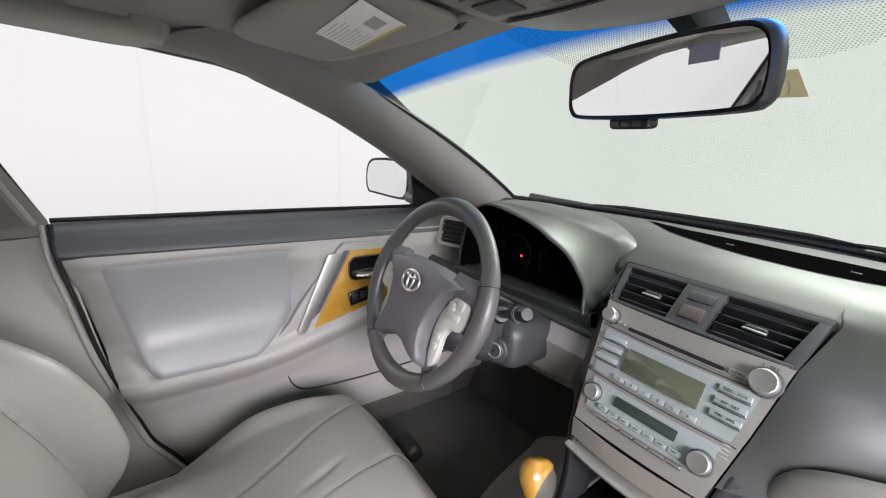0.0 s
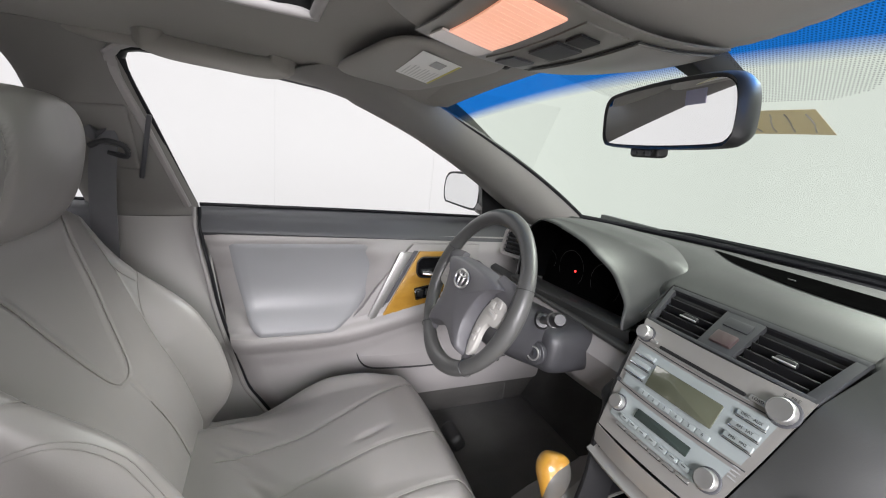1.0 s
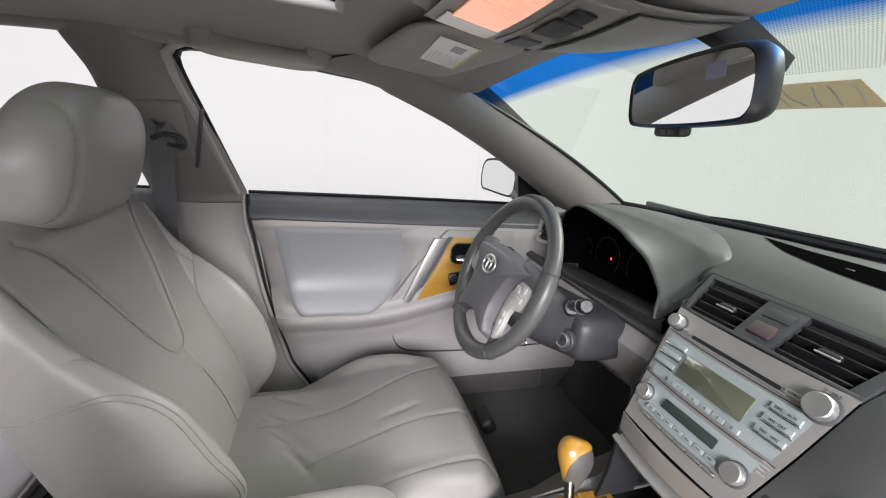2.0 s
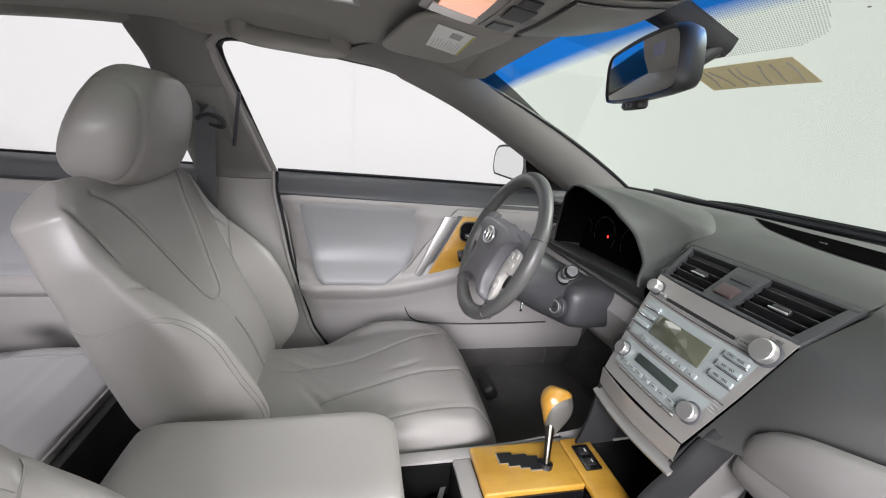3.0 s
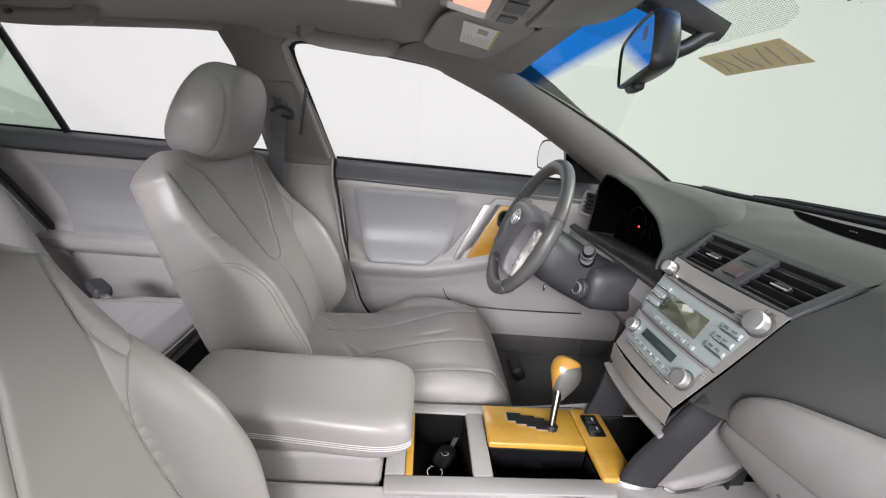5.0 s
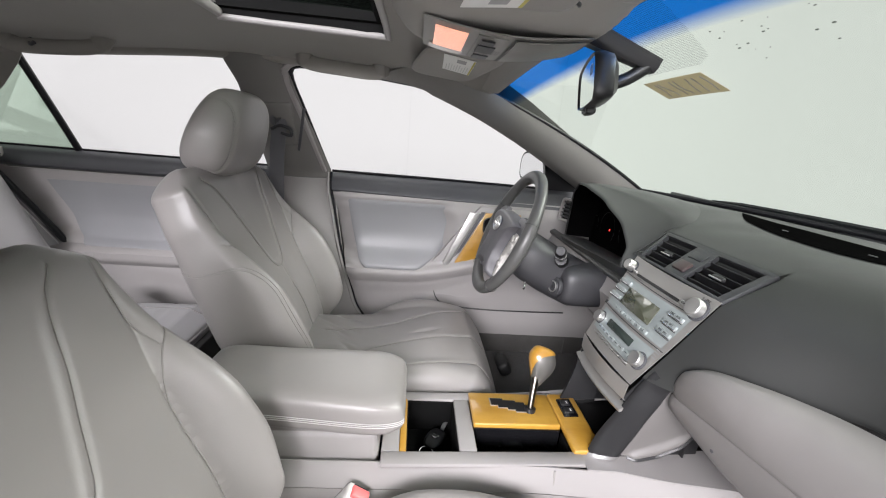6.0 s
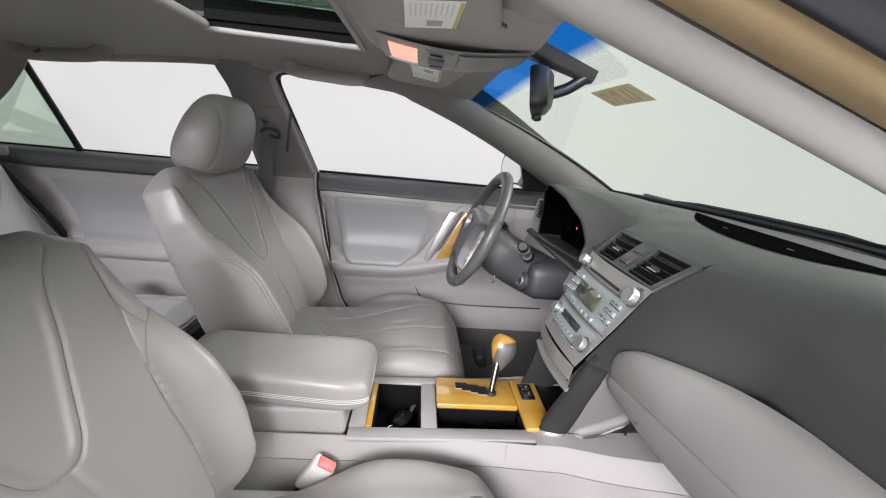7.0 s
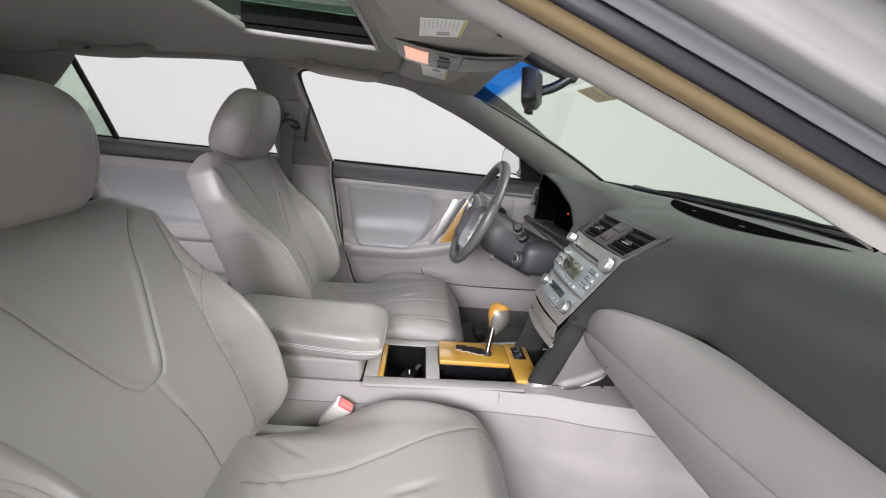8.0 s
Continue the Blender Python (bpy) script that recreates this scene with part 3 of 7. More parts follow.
# floor and tunnel
part("floor_pan", box((1.62, 2.9, 0.03), (0, -0.30, 0.265), 0.005), CARPET, car, "grey carpet floor")
# darker carpet than the floor's: the footwell's shade is put into its colour
part("toe_board", grid(lambda u, v: Vector((-0.80 + 1.6 * u, 0.98 + 0.24 * v, 0.28 + 0.42 * v)), 10, 8, thick=0.01), DARK_CARPET, car, "grey carpet toe board, darkened for footwell shade")
part("bulkhead", box((1.62, 0.02, 0.42), (0, 1.25, 0.78), 0.003), DARK_PLASTIC, car)
# the sills' dark carpet tone also stands for the shadow on them
for sgn in (-1, 1):
    part("door_sill", box((0.09, 2.3, 0.10), (sgn * 0.80, -0.25, 0.315), 0.02, 3), CARPET, car, "grey carpeted door sill, its tone darkened for shade")
part("bonnet", grid(lambda u, v: Vector((-0.74 + 1.48 * u, base_y(-0.74 + 1.48 * u) + 0.06 + 0.85 * v, 0.955 - 0.02 * v - 0.10 * v * v - 0.05 * (2 * u - 1) ** 2)), 16, 10, thick=0.004), BODY, car, "silver bonnet")


# ---- doors ----
def front_edge(z):
    """Rear edge of the front doors, by height."""
    return linear([(0.33, 0.11), (0.392, 0.074), (0.464, 0.029), (0.658, -0.028), (0.838, -0.062), (0.967, -0.088)], z)


DOOR_X = [(0.33, 0.765), (0.40, 0.750), (0.52, 0.748), (0.570, 0.740), (0.594, 0.727), (0.606, 0.722), (0.616, 0.725), (0.630, 0.742), (0.70, 0.790), (0.80, 0.795), (0.868, 0.776), (0.888, 0.768), (0.905, 0.774)]


def arm_lift(y):
    """The armrest climbs towards the front of the door."""
    return 0.10 * step(0.18, 0.75, y)


def door_x(y, z):
    k = step(0.30, 0.42, y)
    recessed = lerp_rows(DOOR_X, z - arm_lift(y) * (1 - step(0.70, 0.87, z)) * step(0.33, 0.6, z))
    flat = lerp_rows([(0.33, 0.765), (0.52, 0.748), (0.66, 0.742), (0.85, 0.755), (0.905, 0.772)], z)
    shelf = min(recessed, flat) if z < 0.70 else flat
    return recessed + (shelf - recessed) * k


def door_sheet(z0, z1, y_front, off=0.0, nz=40, ny=44, edge=front_edge, xf=door_x, ease=0.0):
    def f(u, v):
        z = z0 + (z1 - z0) * v
        e = edge(z)
        y = e + (y_front - e) * u
        x = xf(y, z) + off + 0.012 * (1 - step(0.0, 0.03, u))
        return Vector((-x, y, z))
    return grid(f, ny, nz, thick=0.006)


front_door = thing("front_door", "closed front door with grey vinyl panel and amber wood trim", "car door", (-0.79, 0.3, 0.3), kind="structure")
part("door_panel", door_sheet(0.362, 0.905, 1.02, nz=70, ny=60), LIGHT_PLASTIC, front_door, "light grey moulded door panel")
part("door_upper", grid(lambda u, v: Vector((-(lerp_rows([(0, 0.772), (0.12, 0.762), (0.75, 0.786), (0.90, 0.800), (1.0, 0.835)], v)), front_edge(0.9 + 0.067 * v) + (1.0 - front_edge(0.9)) * u, 0.899 + 0.066 * v - 0.028 * u * (1 - v))), 20, 14, thick=0.005), MID_PLASTIC, front_door, "dark grey upper door trim")
part("window_seal", tube([(-0.822, -0.088, 0.969), (-0.825, 0.3, 0.967), (-0.815, 0.80, 0.962)], 0.005, 12, 8), RUBBER, front_door)


def insert_f(u, v):
    """Padded centre of the door panel: upright above, swelling out into the armrest below."""
    z = 0.617 + 0.269 * v
    y0, y1 = linear(INSERT_REAR, v), linear(INSERT_FRONT, v)
    y = y0 + (y1 - y0) * u
    edge = min(1.0, 14 * u, 14 * (1 - u), 14 * v, 14 * (1 - v))
    return Vector((-(linear(INSERT_X, v) + 0.002 - 0.005 * edge ** 0.5), y, z))


INSERT_REAR = [(p.x, p.y) for p in curve([(0, 0.078, 0), (0.03, 0.056, 0), (0.09, 0.040, 0), (0.2, 0.026, 0), (0.6, -0.002, 0), (1, -0.020, 0)], 60)]
INSERT_FRONT = [(p.x, p.y) for p in curve([(0, 0.236, 0), (0.06, 0.262, 0), (0.26, 0.324, 0), (0.5, 0.370, 0), (0.86, 0.440, 0), (1, 0.472, 0)], 60)]
INSERT_X = [(p.x, p.y) for p in curve([(0.0, 0.728, 0), (0.06, 0.731, 0), (0.16, 0.744, 0), (0.32, 0.766, 0), (0.5, 0.777, 0), (0.75, 0.777, 0), (1.0, 0.769, 0)], 60)]
part("door_insert", grid(insert_f, 60, 60, thick=0.004), DOOR_CLOTH, front_door, "padded grey vinyl door insert")
glass = part("side_window", grid(lambda u, v: Vector((-side_x(0.95 + 0.37 * v) - 0.004, -0.21 + 1.06 * u, 0.95 + 0.37 * v)), 4, 4, thick=0.003), SIDE_GLASS, front_door, "clear side window")
glass.visible_shadow = False


# rear door, driver's side
def rear_edge(z):
    return -1.22 + 0.0 * z


def rear_x(y, z):
    return lerp_rows([(0.33, 0.775), (0.50, 0.752), (0.575, 0.745), (0.605, 0.715), (0.63, 0.712), (0.65, 0.745), (0.70, 0.785), (0.80, 0.79), (0.87, 0.774), (0.905, 0.772)], z)


rear_door = thing("rear_door", "closed rear door with grey vinyl panel", "car door", (-0.79, -0.7, 0.3), kind="structure")
part("door_panel", door_sheet(0.33, 0.905, -0.27, nz=60, ny=40, edge=rear_edge, xf=rear_x), LIGHT_PLASTIC, rear_door, "light grey moulded door panel")
part("door_upper", grid(lambda u, v: Vector((-(lerp_rows([(0, 0.772), (0.12, 0.762), (0.75, 0.786), (0.90, 0.800), (1.0, 0.835)], v)), -1.30 + 1.0 * u, 0.905 + 0.066 * v + 0.006 * (1 - u))), 20, 14, thick=0.005), MID_PLASTIC, rear_door, "dark grey upper door trim")
part("window_seal", tube([(-0.822, -1.30, 0.976), (-0.825, -0.6, 0.972), (-0.825, -0.30, 0.970)], 0.005, 12, 8), RUBBER, rear_door)
part("door_insert", grid(lambda u, v: Vector((-(lerp_rows([(0.0, 0.73), (0.15, 0.755), (0.5, 0.776), (1.0, 0.768)], v) - 0.004 * min(1.0, 9 * u, 9 * (1 - u), 9 * v, 9 * (1 - v)) ** 0.5), -1.06 + 0.12 * (1 - v) + (0.62 - 0.02 * (1 - v)) * u, 0.645 + 0.225 * v)), 24, 20, thick=0.004), DOOR_CLOTH, rear_door, "padded grey vinyl door insert")
glass = part("side_window", grid(lambda u, v: Vector((-side_x(0.95 + 0.37 * v) - 0.004, -1.0 + 0.80 * u, 0.95 + 0.37 * v)), 4, 4, thick=0.003), SIDE_GLASS, rear_door, "clear side window")
glass.visible_shadow = False
glass = part("quarter_window", grid(lambda u, v: Vector((-side_x(0.95 + 0.37 * v) - 0.004, -1.45 + 0.45 * u, 0.95 + 0.37 * v)), 4, 4, thick=0.003), GREEN_GLASS, rear_door, "fixed greenish quarter window")
glass.visible_shadow = False
part("window_divider", tube([(-0.82, -0.977, 0.965), (-0.755, -0.985, 1.09), (-0.69, -0.995, 1.215), (-0.65, -1.0, 1.29)], 0.011, 16, 8), RUBBER, rear_door, "black window divider bar")


# rail trims above the side openings, on both sides, and the passenger side's closed rear door
def rail_trim(sgn):
    def f(u, v):
        y = -1.62 + 1.90 * u
        z = rail_z(y)
        ang = radians(180 * v)
        return Vector((sgn * (side_x(z) - 0.022 + 0.030 * math.cos(ang) * 0.9), y, z + 0.014 - 0.016 * math.sin(ang)))
    return grid(f, 60, 10, thick=0.003)


for sgn in (-1, 1):
    part("roof_rail_trim", rail_trim(sgn), HEADLINER, car)


def c_pillar(sgn):
    """Trim behind the quarter window: its front edge slopes down and back."""
    def f(u, v):
        z = 0.96 + (1.30 - 0.96) * v
        yf = linear([(0, -1.36), (0.35, -1.22), (0.62, -1.08), (0.85, -0.98), (1, -0.94)], v)
        y = yf - (1.78 + yf) * u
        return Vector((sgn * (side_x(z) - 0.02 - 0.10 * u), y, min(z, rail_z(y) + 0.03)))
    return grid(f, 10, 16, thick=0.005)


for sgn in (-1, 1):
    part("rear_pillar_trim", c_pillar(sgn), HEADLINER, car)
for sgn in (-1, 1):
    y1 = 1.10 if sgn < 0 else -0.30
    part("body_side", grid(lambda u, v, sgn=sgn, y1=y1: Vector((sgn * (0.865 + 0.03 * math.sin(math.pi * v)), -1.78 + (y1 + 1.78) * u, 0.24 + 0.70 * v)), 20, 10, thick=0.003), BODY, car, "silver body side")
    part("body_side", grid(lambda u, v, sgn=sgn: Vector((sgn * (0.865 + 0.03 * math.sin(math.pi * v)), 1.02 + 1.0 * u, 0.24 + (0.66 - 0.16 * u) * v)), 10, 10, thick=0.003), BODY, car, "silver front wing")
part("side_panel", grid(lambda u, v: Vector((0.80 - 0.02 * v, -1.75 + 1.45 * u, 0.3 + 0.67 * v)), 6, 6, thick=0.01), LIGHT_PLASTIC, car)
part("side_panel", grid(lambda u, v: Vector((-0.80 + 0.02 * v, -1.75 + 0.55 * u, 0.3 + 0.67 * v)), 6, 6, thick=0.01), LIGHT_PLASTIC, car)
glass = part("side_window", grid(lambda u, v: Vector((side_x(0.95 + 0.37 * v) + 0.004, -1.45 + 1.15 * u, 0.95 + 0.37 * v)), 4, 4, thick=0.003), SIDE_GLASS, car)
glass.visible_shadow = False

# ---- dashboard ----
dash = thing("dashboard", "two-tone grey dashboard below the windshield", "dashboard", (0, 0.9, 0.6))


def dash_profile(x):
    """Points (y, z) from the windshield down to the lower rim of the soft pad."""
    yb = base_y(x)
    k = step(0.150, 0.37, x)
    c = [(yb + 0.02, 0.975), (yb - 0.06, 0.990), (1.02, 0.990), (0.92, 0.978), (0.856, 0.958), (0.835, 0.946), (0.828, 0.920), (0.830, 0.86), (0.83, 0.84)]
    if x >= 0.150:
        c = [(yb + 0.02, 0.975), (yb - 0.06, 0.990), (1.02, 0.990), (0.92, 0.978), (0.852, 0.955), (0.792, 0.905), (0.745, 0.845), (0.722, 0.790), (0.712, 0.726)]
    p = [(yb + 0.02, 0.975), (yb - 0.06, 0.992), (1.04, 0.994), (0.955, 0.983), (0.90, 0.955), (0.858, 0.912), (0.833, 0.868), (0.818, 0.828), (0.822, 0.818)]
    d = [(yb + 0.02, 0.975), (yb - 0.06, 0.992), (1.02, 0.995), (0.93, 0.975), (0.89, 0.945), (0.86, 0.915), (0.85, 0.89), (0.85, 0.86), (0.85, 0.84)]
    q = [(a[0] + (b[0] - a[0]) * k, a[1] + (b[1] - a[1]) * k) for a, b in zip(c, p)]
    well_k = step(-0.175, -0.20, x) * step(-0.585, -0.56, x)
    d = [(y + 0.07 * well_k * step(0.965, 0.93, z), z) for y, z in d]
    kd = step(-0.16, -0.28, x)
    return [(a[0] + (b[0] - a[0]) * kd, a[1] + (b[1] - a[1]) * kd) for a, b in zip(q, d)]


def pad_at(x, v, flat=False):
    pr = dash_profile(min(x, 0.1499) if flat else x)
    t = v * (len(pr) - 1)
    i = min(len(pr) - 2, int(t))
    a, b, c, d = pr[max(0, i - 1)], pr[i], pr[i + 1], pr[min(len(pr) - 1, i + 2)]
    f = t - i
    out = []
    for m in (0, 1):
        out.append(0.5 * (2 * b[m] + (c[m] - a[m]) * f + (2 * a[m] - 5 * b[m] + 4 * c[m] - d[m]) * f * f + (3 * b[m] - a[m] - 3 * c[m] + d[m]) * f ** 3))
    return Vector((x, out[0], out[1]))


def stack_edge(z):
    """The inner rim of the pad: along the radio and the vents, and down to the knee over the leg."""
    if z < 0.893:
        hw = linear([(0.655, 0.098), (0.70, 0.104), (0.80, 0.124), (0.895, 0.140)], z)
        return Vector((hw + 0.002, 0.752 + 0.54 * (z - 0.87) - 0.004, z))
    return Vector((linear([(0.893, 0.141), (0.951, 0.159)], z), 0.766 + (min(z, 0.951) - 0.892) * 1.288 - 0.003, min(z, 0.953)))


def pad_right(u, v):
    d = 0.625 * u ** 1.6
    q = pad_at(0.150 + d, v)
    if v > 0.46:
        e = (1 - min(1.0, d / 0.080)) ** 1.4 * step(0.46, 0.52, v)
        zz = pad_at(0.150, v).z
        q += (stack_edge(zz) - pad_at(0.150, v)) * e
    return q


def pad_sheet():
    left = grid(lambda u, v: pad_at(-0.775 + 0.925 * u, v, True), 66, 48)
    right = grid(pad_right, 70, 48)
    under = grid(lambda u, v: pad_at(0.143 + 0.030 * u, 0.30 + 0.35 * v, True) + Vector((0, 0.001, -0.0025)), 6, 14)
    bm = joined(left, right, under)
    bmesh.ops.remove_doubles(bm, verts=bm.verts, dist=0.0008)
    return bm


part("dash_pad", pad_sheet(), DASH_TOP, dash, "grained grey soft dashboard pad", 60)


# edges of the passenger's console leg, from the pad down to its foot
LEG_IN = curve([(0.124, 0.710, 0.768), (0.119, 0.680, 0.744), (0.106, 0.650, 0.665), (0.092, 0.632, 0.610), (0.086, 0.618, 0.570), (0.087, 0.605, 0.525)], 28)
LEG_OUT = curve([(0.162, 0.728, 0.756), (0.156, 0.698, 0.734), (0.143, 0.706, 0.705), (0.128, 0.690, 0.640), (0.118, 0.675, 0.585), (0.110, 0.661, 0.537)], 28)


def leg_loop(k, sgn, grow=1.0):
    """One section of a leg: a softly domed face, rounded over into flat sides."""
    a, b = LEG_IN[k], LEG_OUT[k]
    mid = (a + b) / 2
    side = (b - a).normalized()
    out = side.cross((LEG_IN[min(28, k + 1)] - LEG_IN[max(0, k - 1)]).normalized()).normalized()
    if out.y > 0:
        out = -out
    loop = [a - out * 0.004 + Vector((0.002, 0.040, 0)), a - out * 0.004]
    loop += [a.lerp(b, t) + out * (0.007 * min(1.0, k / 12) * math.sin(math.pi * t) ** 0.6 - 0.001) for t in (0.06, 0.2, 0.4, 0.6, 0.8, 0.94)]
    loop += [b - out * 0.005, b - out * 0.020 + Vector((-0.014, 0.020, 0))]
    return [Vector((sgn * q.x, q.y, q.z)) for q in (mid + (p - mid) * grow for p in loop)]


for sgn in (-1, 1):
    part("console_leg", loft([leg_loop(k, sgn) for k in range(29)]), LEG_GREY, dash, "dark grey curved console leg", 60)
    part("leg_foot_trim", loft([leg_loop(k, sgn, 1.05) for k in (27, 28)]), CHROME, dash, "chrome ring")


# glove box: a padded roll above, the lid below it, its dark underside
TOP_LINE = curve([(0.148, 0.716, 0.733), (0.152, 0.712, 0.752), (0.170, 0.706, 0.780), (0.205, 0.708, 0.802), (0.25, 0.722, 0.814), (0.30, 0.752, 0.820), (0.36, 0.784, 0.822), (0.45, 0.806, 0.822), (0.65, 0.824, 0.822), (0.80, 0.835, 0.822)], 120)
SEAM_LINE = curve([(0.148, 0.708, 0.724), (0.17, 0.701, 0.721), (0.25, 0.707, 0.726), (0.33, 0.716, 0.729), (0.476, 0.737, 0.730), (0.606, 0.763, 0.730), (0.80, 0.795, 0.730)], 120)


def along(line, x):
    xs = [p.x for p in line]
    return Vector((x, float(np.interp(x, xs, [p.y for p in line])), float(np.interp(x, xs, [p.z for p in line]))))


def roll_top(x):
    return along(TOP_LINE, x)


def roll_seam(x):
    return along(SEAM_LINE, x)


def lid_foot(x):
    return Vector((x, linear([(0.15, 0.712), (0.25, 0.726), (0.347, 0.745), (0.52, 0.772), (0.80, 0.806)], x), linear([(0.15, 0.690), (0.25, 0.668), (0.35, 0.655), (0.52, 0.640), (0.80, 0.636)], x)))


def glove_roll(u, v):
    x = 0.150 + 0.625 * (u ** 1.35)
    p, q = roll_top(x), roll_seam(x)
    bul = 0.024 * math.sqrt(max(0.0, min(1.0, (x - 0.148) / 0.16))) + 0.002
    lift = math.sin(math.pi * v) ** 0.8
    return p.lerp(q, v) + Vector((0, -0.80, 0.60)) * bul * lift + Vector((0, 0.014 * (1 - min(1, v / 0.06)) + 0.006 * max(0, (v - 0.97) / 0.03), 0))


def glove_lid(u, v):
    x = 0.152 + 0.62 * (u ** 1.35)
    p, q = roll_seam(x) + Vector((0, 0.0060, 0.0030)), lid_foot(x)
    if v < 0.75:
        t = v / 0.75
        return p.lerp(q, t) + Vector((0, -0.007 * math.sin(math.pi * t) ** 0.7, 0))
    t = (v - 0.75) / 0.25
    return q + Vector((0, 0.16 * t, -0.012 * math.sin(math.pi * min(1, t * 2)) - 0.10 * t))


part("glove_box_pad", grid(glove_roll, 70, 26, thick=0.003), GLOVE_VINYL, dash, "light grey padded roll over the glove box", 60)
lid = part("glove_box_lid", grid(glove_lid, 60, 32, thick=0.003), GLOVE_VINYL, dash, "light grey glove box lid")
part("glove_box_seam", tube([roll_seam(0.155 + 0.02 * i) + Vector((0, 0.0035, -0.0012)) for i in range(32)], 0.0011, None, 6), DARK_PLASTIC, dash, "dark gap under the roll")
part("glove_box_latch", sweep([roll_seam(x).lerp(lid_foot(x), 0.72) + Vector((0, -0.0035, 0)) for x in (0.285, 0.305, 0.325, 0.342)], ring(0.0050, 10, 0.5, 1.0), 14), GLOVE_VINYL, lid, "narrow latch recess")
part("latch_lock", knob(0.0032, 0.002, axes((1, 0, 0), (0, 0, 1), (0, -1, 0), roll_seam(0.255).lerp(lid_foot(0.255), 0.6) + Vector((0, -0.006, 0))), 12), MID_PLASTIC, lid)

# lower driver's side panels
part("knee_panel", grid(lambda u, v: Vector((-0.745 + 0.605 * u, linear([(0, 0.775), (0.25, 0.752), (0.7, 0.775), (1, 0.84)], v), 0.805 - 0.170 * v - 0.025 * math.sin(math.pi * u) * v)), 30, 20, thick=0.006), LIGHT_PLASTIC, dash, "light grey lower dash panel")
part("cluster_skirt", grid(lambda u, v: Vector((-0.745 + 0.605 * u, 0.770 - 0.012 * math.sin(math.pi * v) - 0.010 * v, 0.822 - 0.022 * v)), 30, 8, thick=0.006), DASH_TOP, dash, "dark grey strip below the instruments")


# cheeks between the centre stack's face and the soft pad
def cheek(sgn):
    def f(u, v):
        z = 0.905 - 0.185 * v
        zi = min(z, 0.893)
        hw = linear([(0.655, 0.098), (0.70, 0.104), (0.80, 0.124), (0.895, 0.140)], zi) + 0.0005
        inner = Vector((hw, 0.752 + 0.54 * (zi - 0.87) - 0.010 * (1 - (hw / 0.145) ** 2) - 0.003, z))
        if sgn > 0:
            yo = linear([(0.66, 0.708), (0.738, 0.716), (0.79, 0.722), (0.845, 0.745), (0.905, 0.792)], z)
            outer = Vector((0.180, yo + 0.006, z))
        else:
            outer = Vector((0.158, linear([(0.66, 0.715), (0.80, 0.745), (0.905, 0.80)], z), z))
        q = inner.lerp(outer, u)
        q.y -= 0.006 * math.sin(math.pi * u)
        return Vector((q.x * sgn, q.y, q.z))
    return grid(f, 8, 30, thick=0.003)


part("stack_cheek", cheek(-1), DASH_TOP, dash, "dark grey cheek beside the radio")


def stack_side(sgn):
    """Dark flank of the stack, from the face's rim back to the pad and the leg."""
    def f(u, v):
        z = 0.668 + 0.225 * v
        hw = linear([(0.655, 0.098), (0.70, 0.104), (0.80, 0.124), (0.895, 0.140)], z)
        return Vector((sgn * (hw - 0.001 + 0.010 * u), 0.752 + 0.54 * (z - 0.87) + 0.002 + 0.090 * u, z))
    return grid(f, 4, 16, thick=0.002)


for sgn in (-1, 1):
    part("stack_flank", stack_side(sgn), LEG_GREY, dash, "dark flank of the stack")

# ---- front seats ----
LEAN = radians(22)
BACK_LEN = 0.575
BACK_W = [(0.0, 0.212), (0.12, 0.238), (0.32, 0.266), (0.52, 0.262), (0.75, 0.252), (0.90, 0.240), (1.0, 0.200)]
# seams on the front of the backrest, (x, distance up), mirrored by abs(x)
BACK_SEAMS = [
    [(0.160, 0.540), (0.132, 0.510), (0.112, 0.468), (0.092, 0.410), (0.070, 0.355), (0.054, 0.315), (0.040, 0.285), (0.022, 0.267), (0.0, 0.262)],
    [(0.228, 0.545), (0.214, 0.480), (0.208, 0.430), (0.212, 0.372)],
    [(0.258, 0.402), (0.236, 0.390), (0.212, 0.368), (0.190, 0.310), (0.177, 0.230), (0.171, 0.120), (0.168, 0.020)],
]
# one seam runs down the middle, below the tongue
MID_SEAM = [(-0.004, 0.262), (-0.012, 0.200), (-0.022, 0.120), (-0.026, 0.040)]
FOLD = [(0.0, 0.168), (0.12, 0.171), (0.23, 0.177), (0.31, 0.188), (0.40, 0.205), (0.575, 0.225)]


def superpow(c, e):
    return math.copysign(abs(c) ** e, c)


def round_param(u):
    """Cosine and sine round a section, with even steps across the front (u below a half)."""
    if u <= 0.5:
        k = 1 - 4 * u
        t = 0.62 * k + 0.38 * math.sin(k * math.pi / 2)
        c = math.copysign(abs(t) ** (1 / 0.62), t)
        return c, math.sqrt(max(0.0, 1 - c * c))
    a = 2 * math.pi * u
    return math.cos(a), math.sin(a)


def back_front(x, w, s):
    """How far the front of the backrest stands forward, by place."""
    v = s / BACK_LEN
    xs = linear(FOLD, s)
    t = min(1.0, max(0.0, (abs(x) - xs) / (0.62 * max(0.03, w - xs))))
    bolster = 0.104 * math.sin(math.pi / 2 * t) * (1 - 0.92 * step(0.42, 0.82, v)) * step(-0.1, 0.15, v)
    lumbar = 0.014 * math.exp(-((v - 0.25) / 0.22) ** 2)
    return 0.052 + bolster + lumbar - 0.008 * step(0.70, 1.0, v)


TONGUE = sorted((b, a) for a, b in BACK_SEAMS[0])


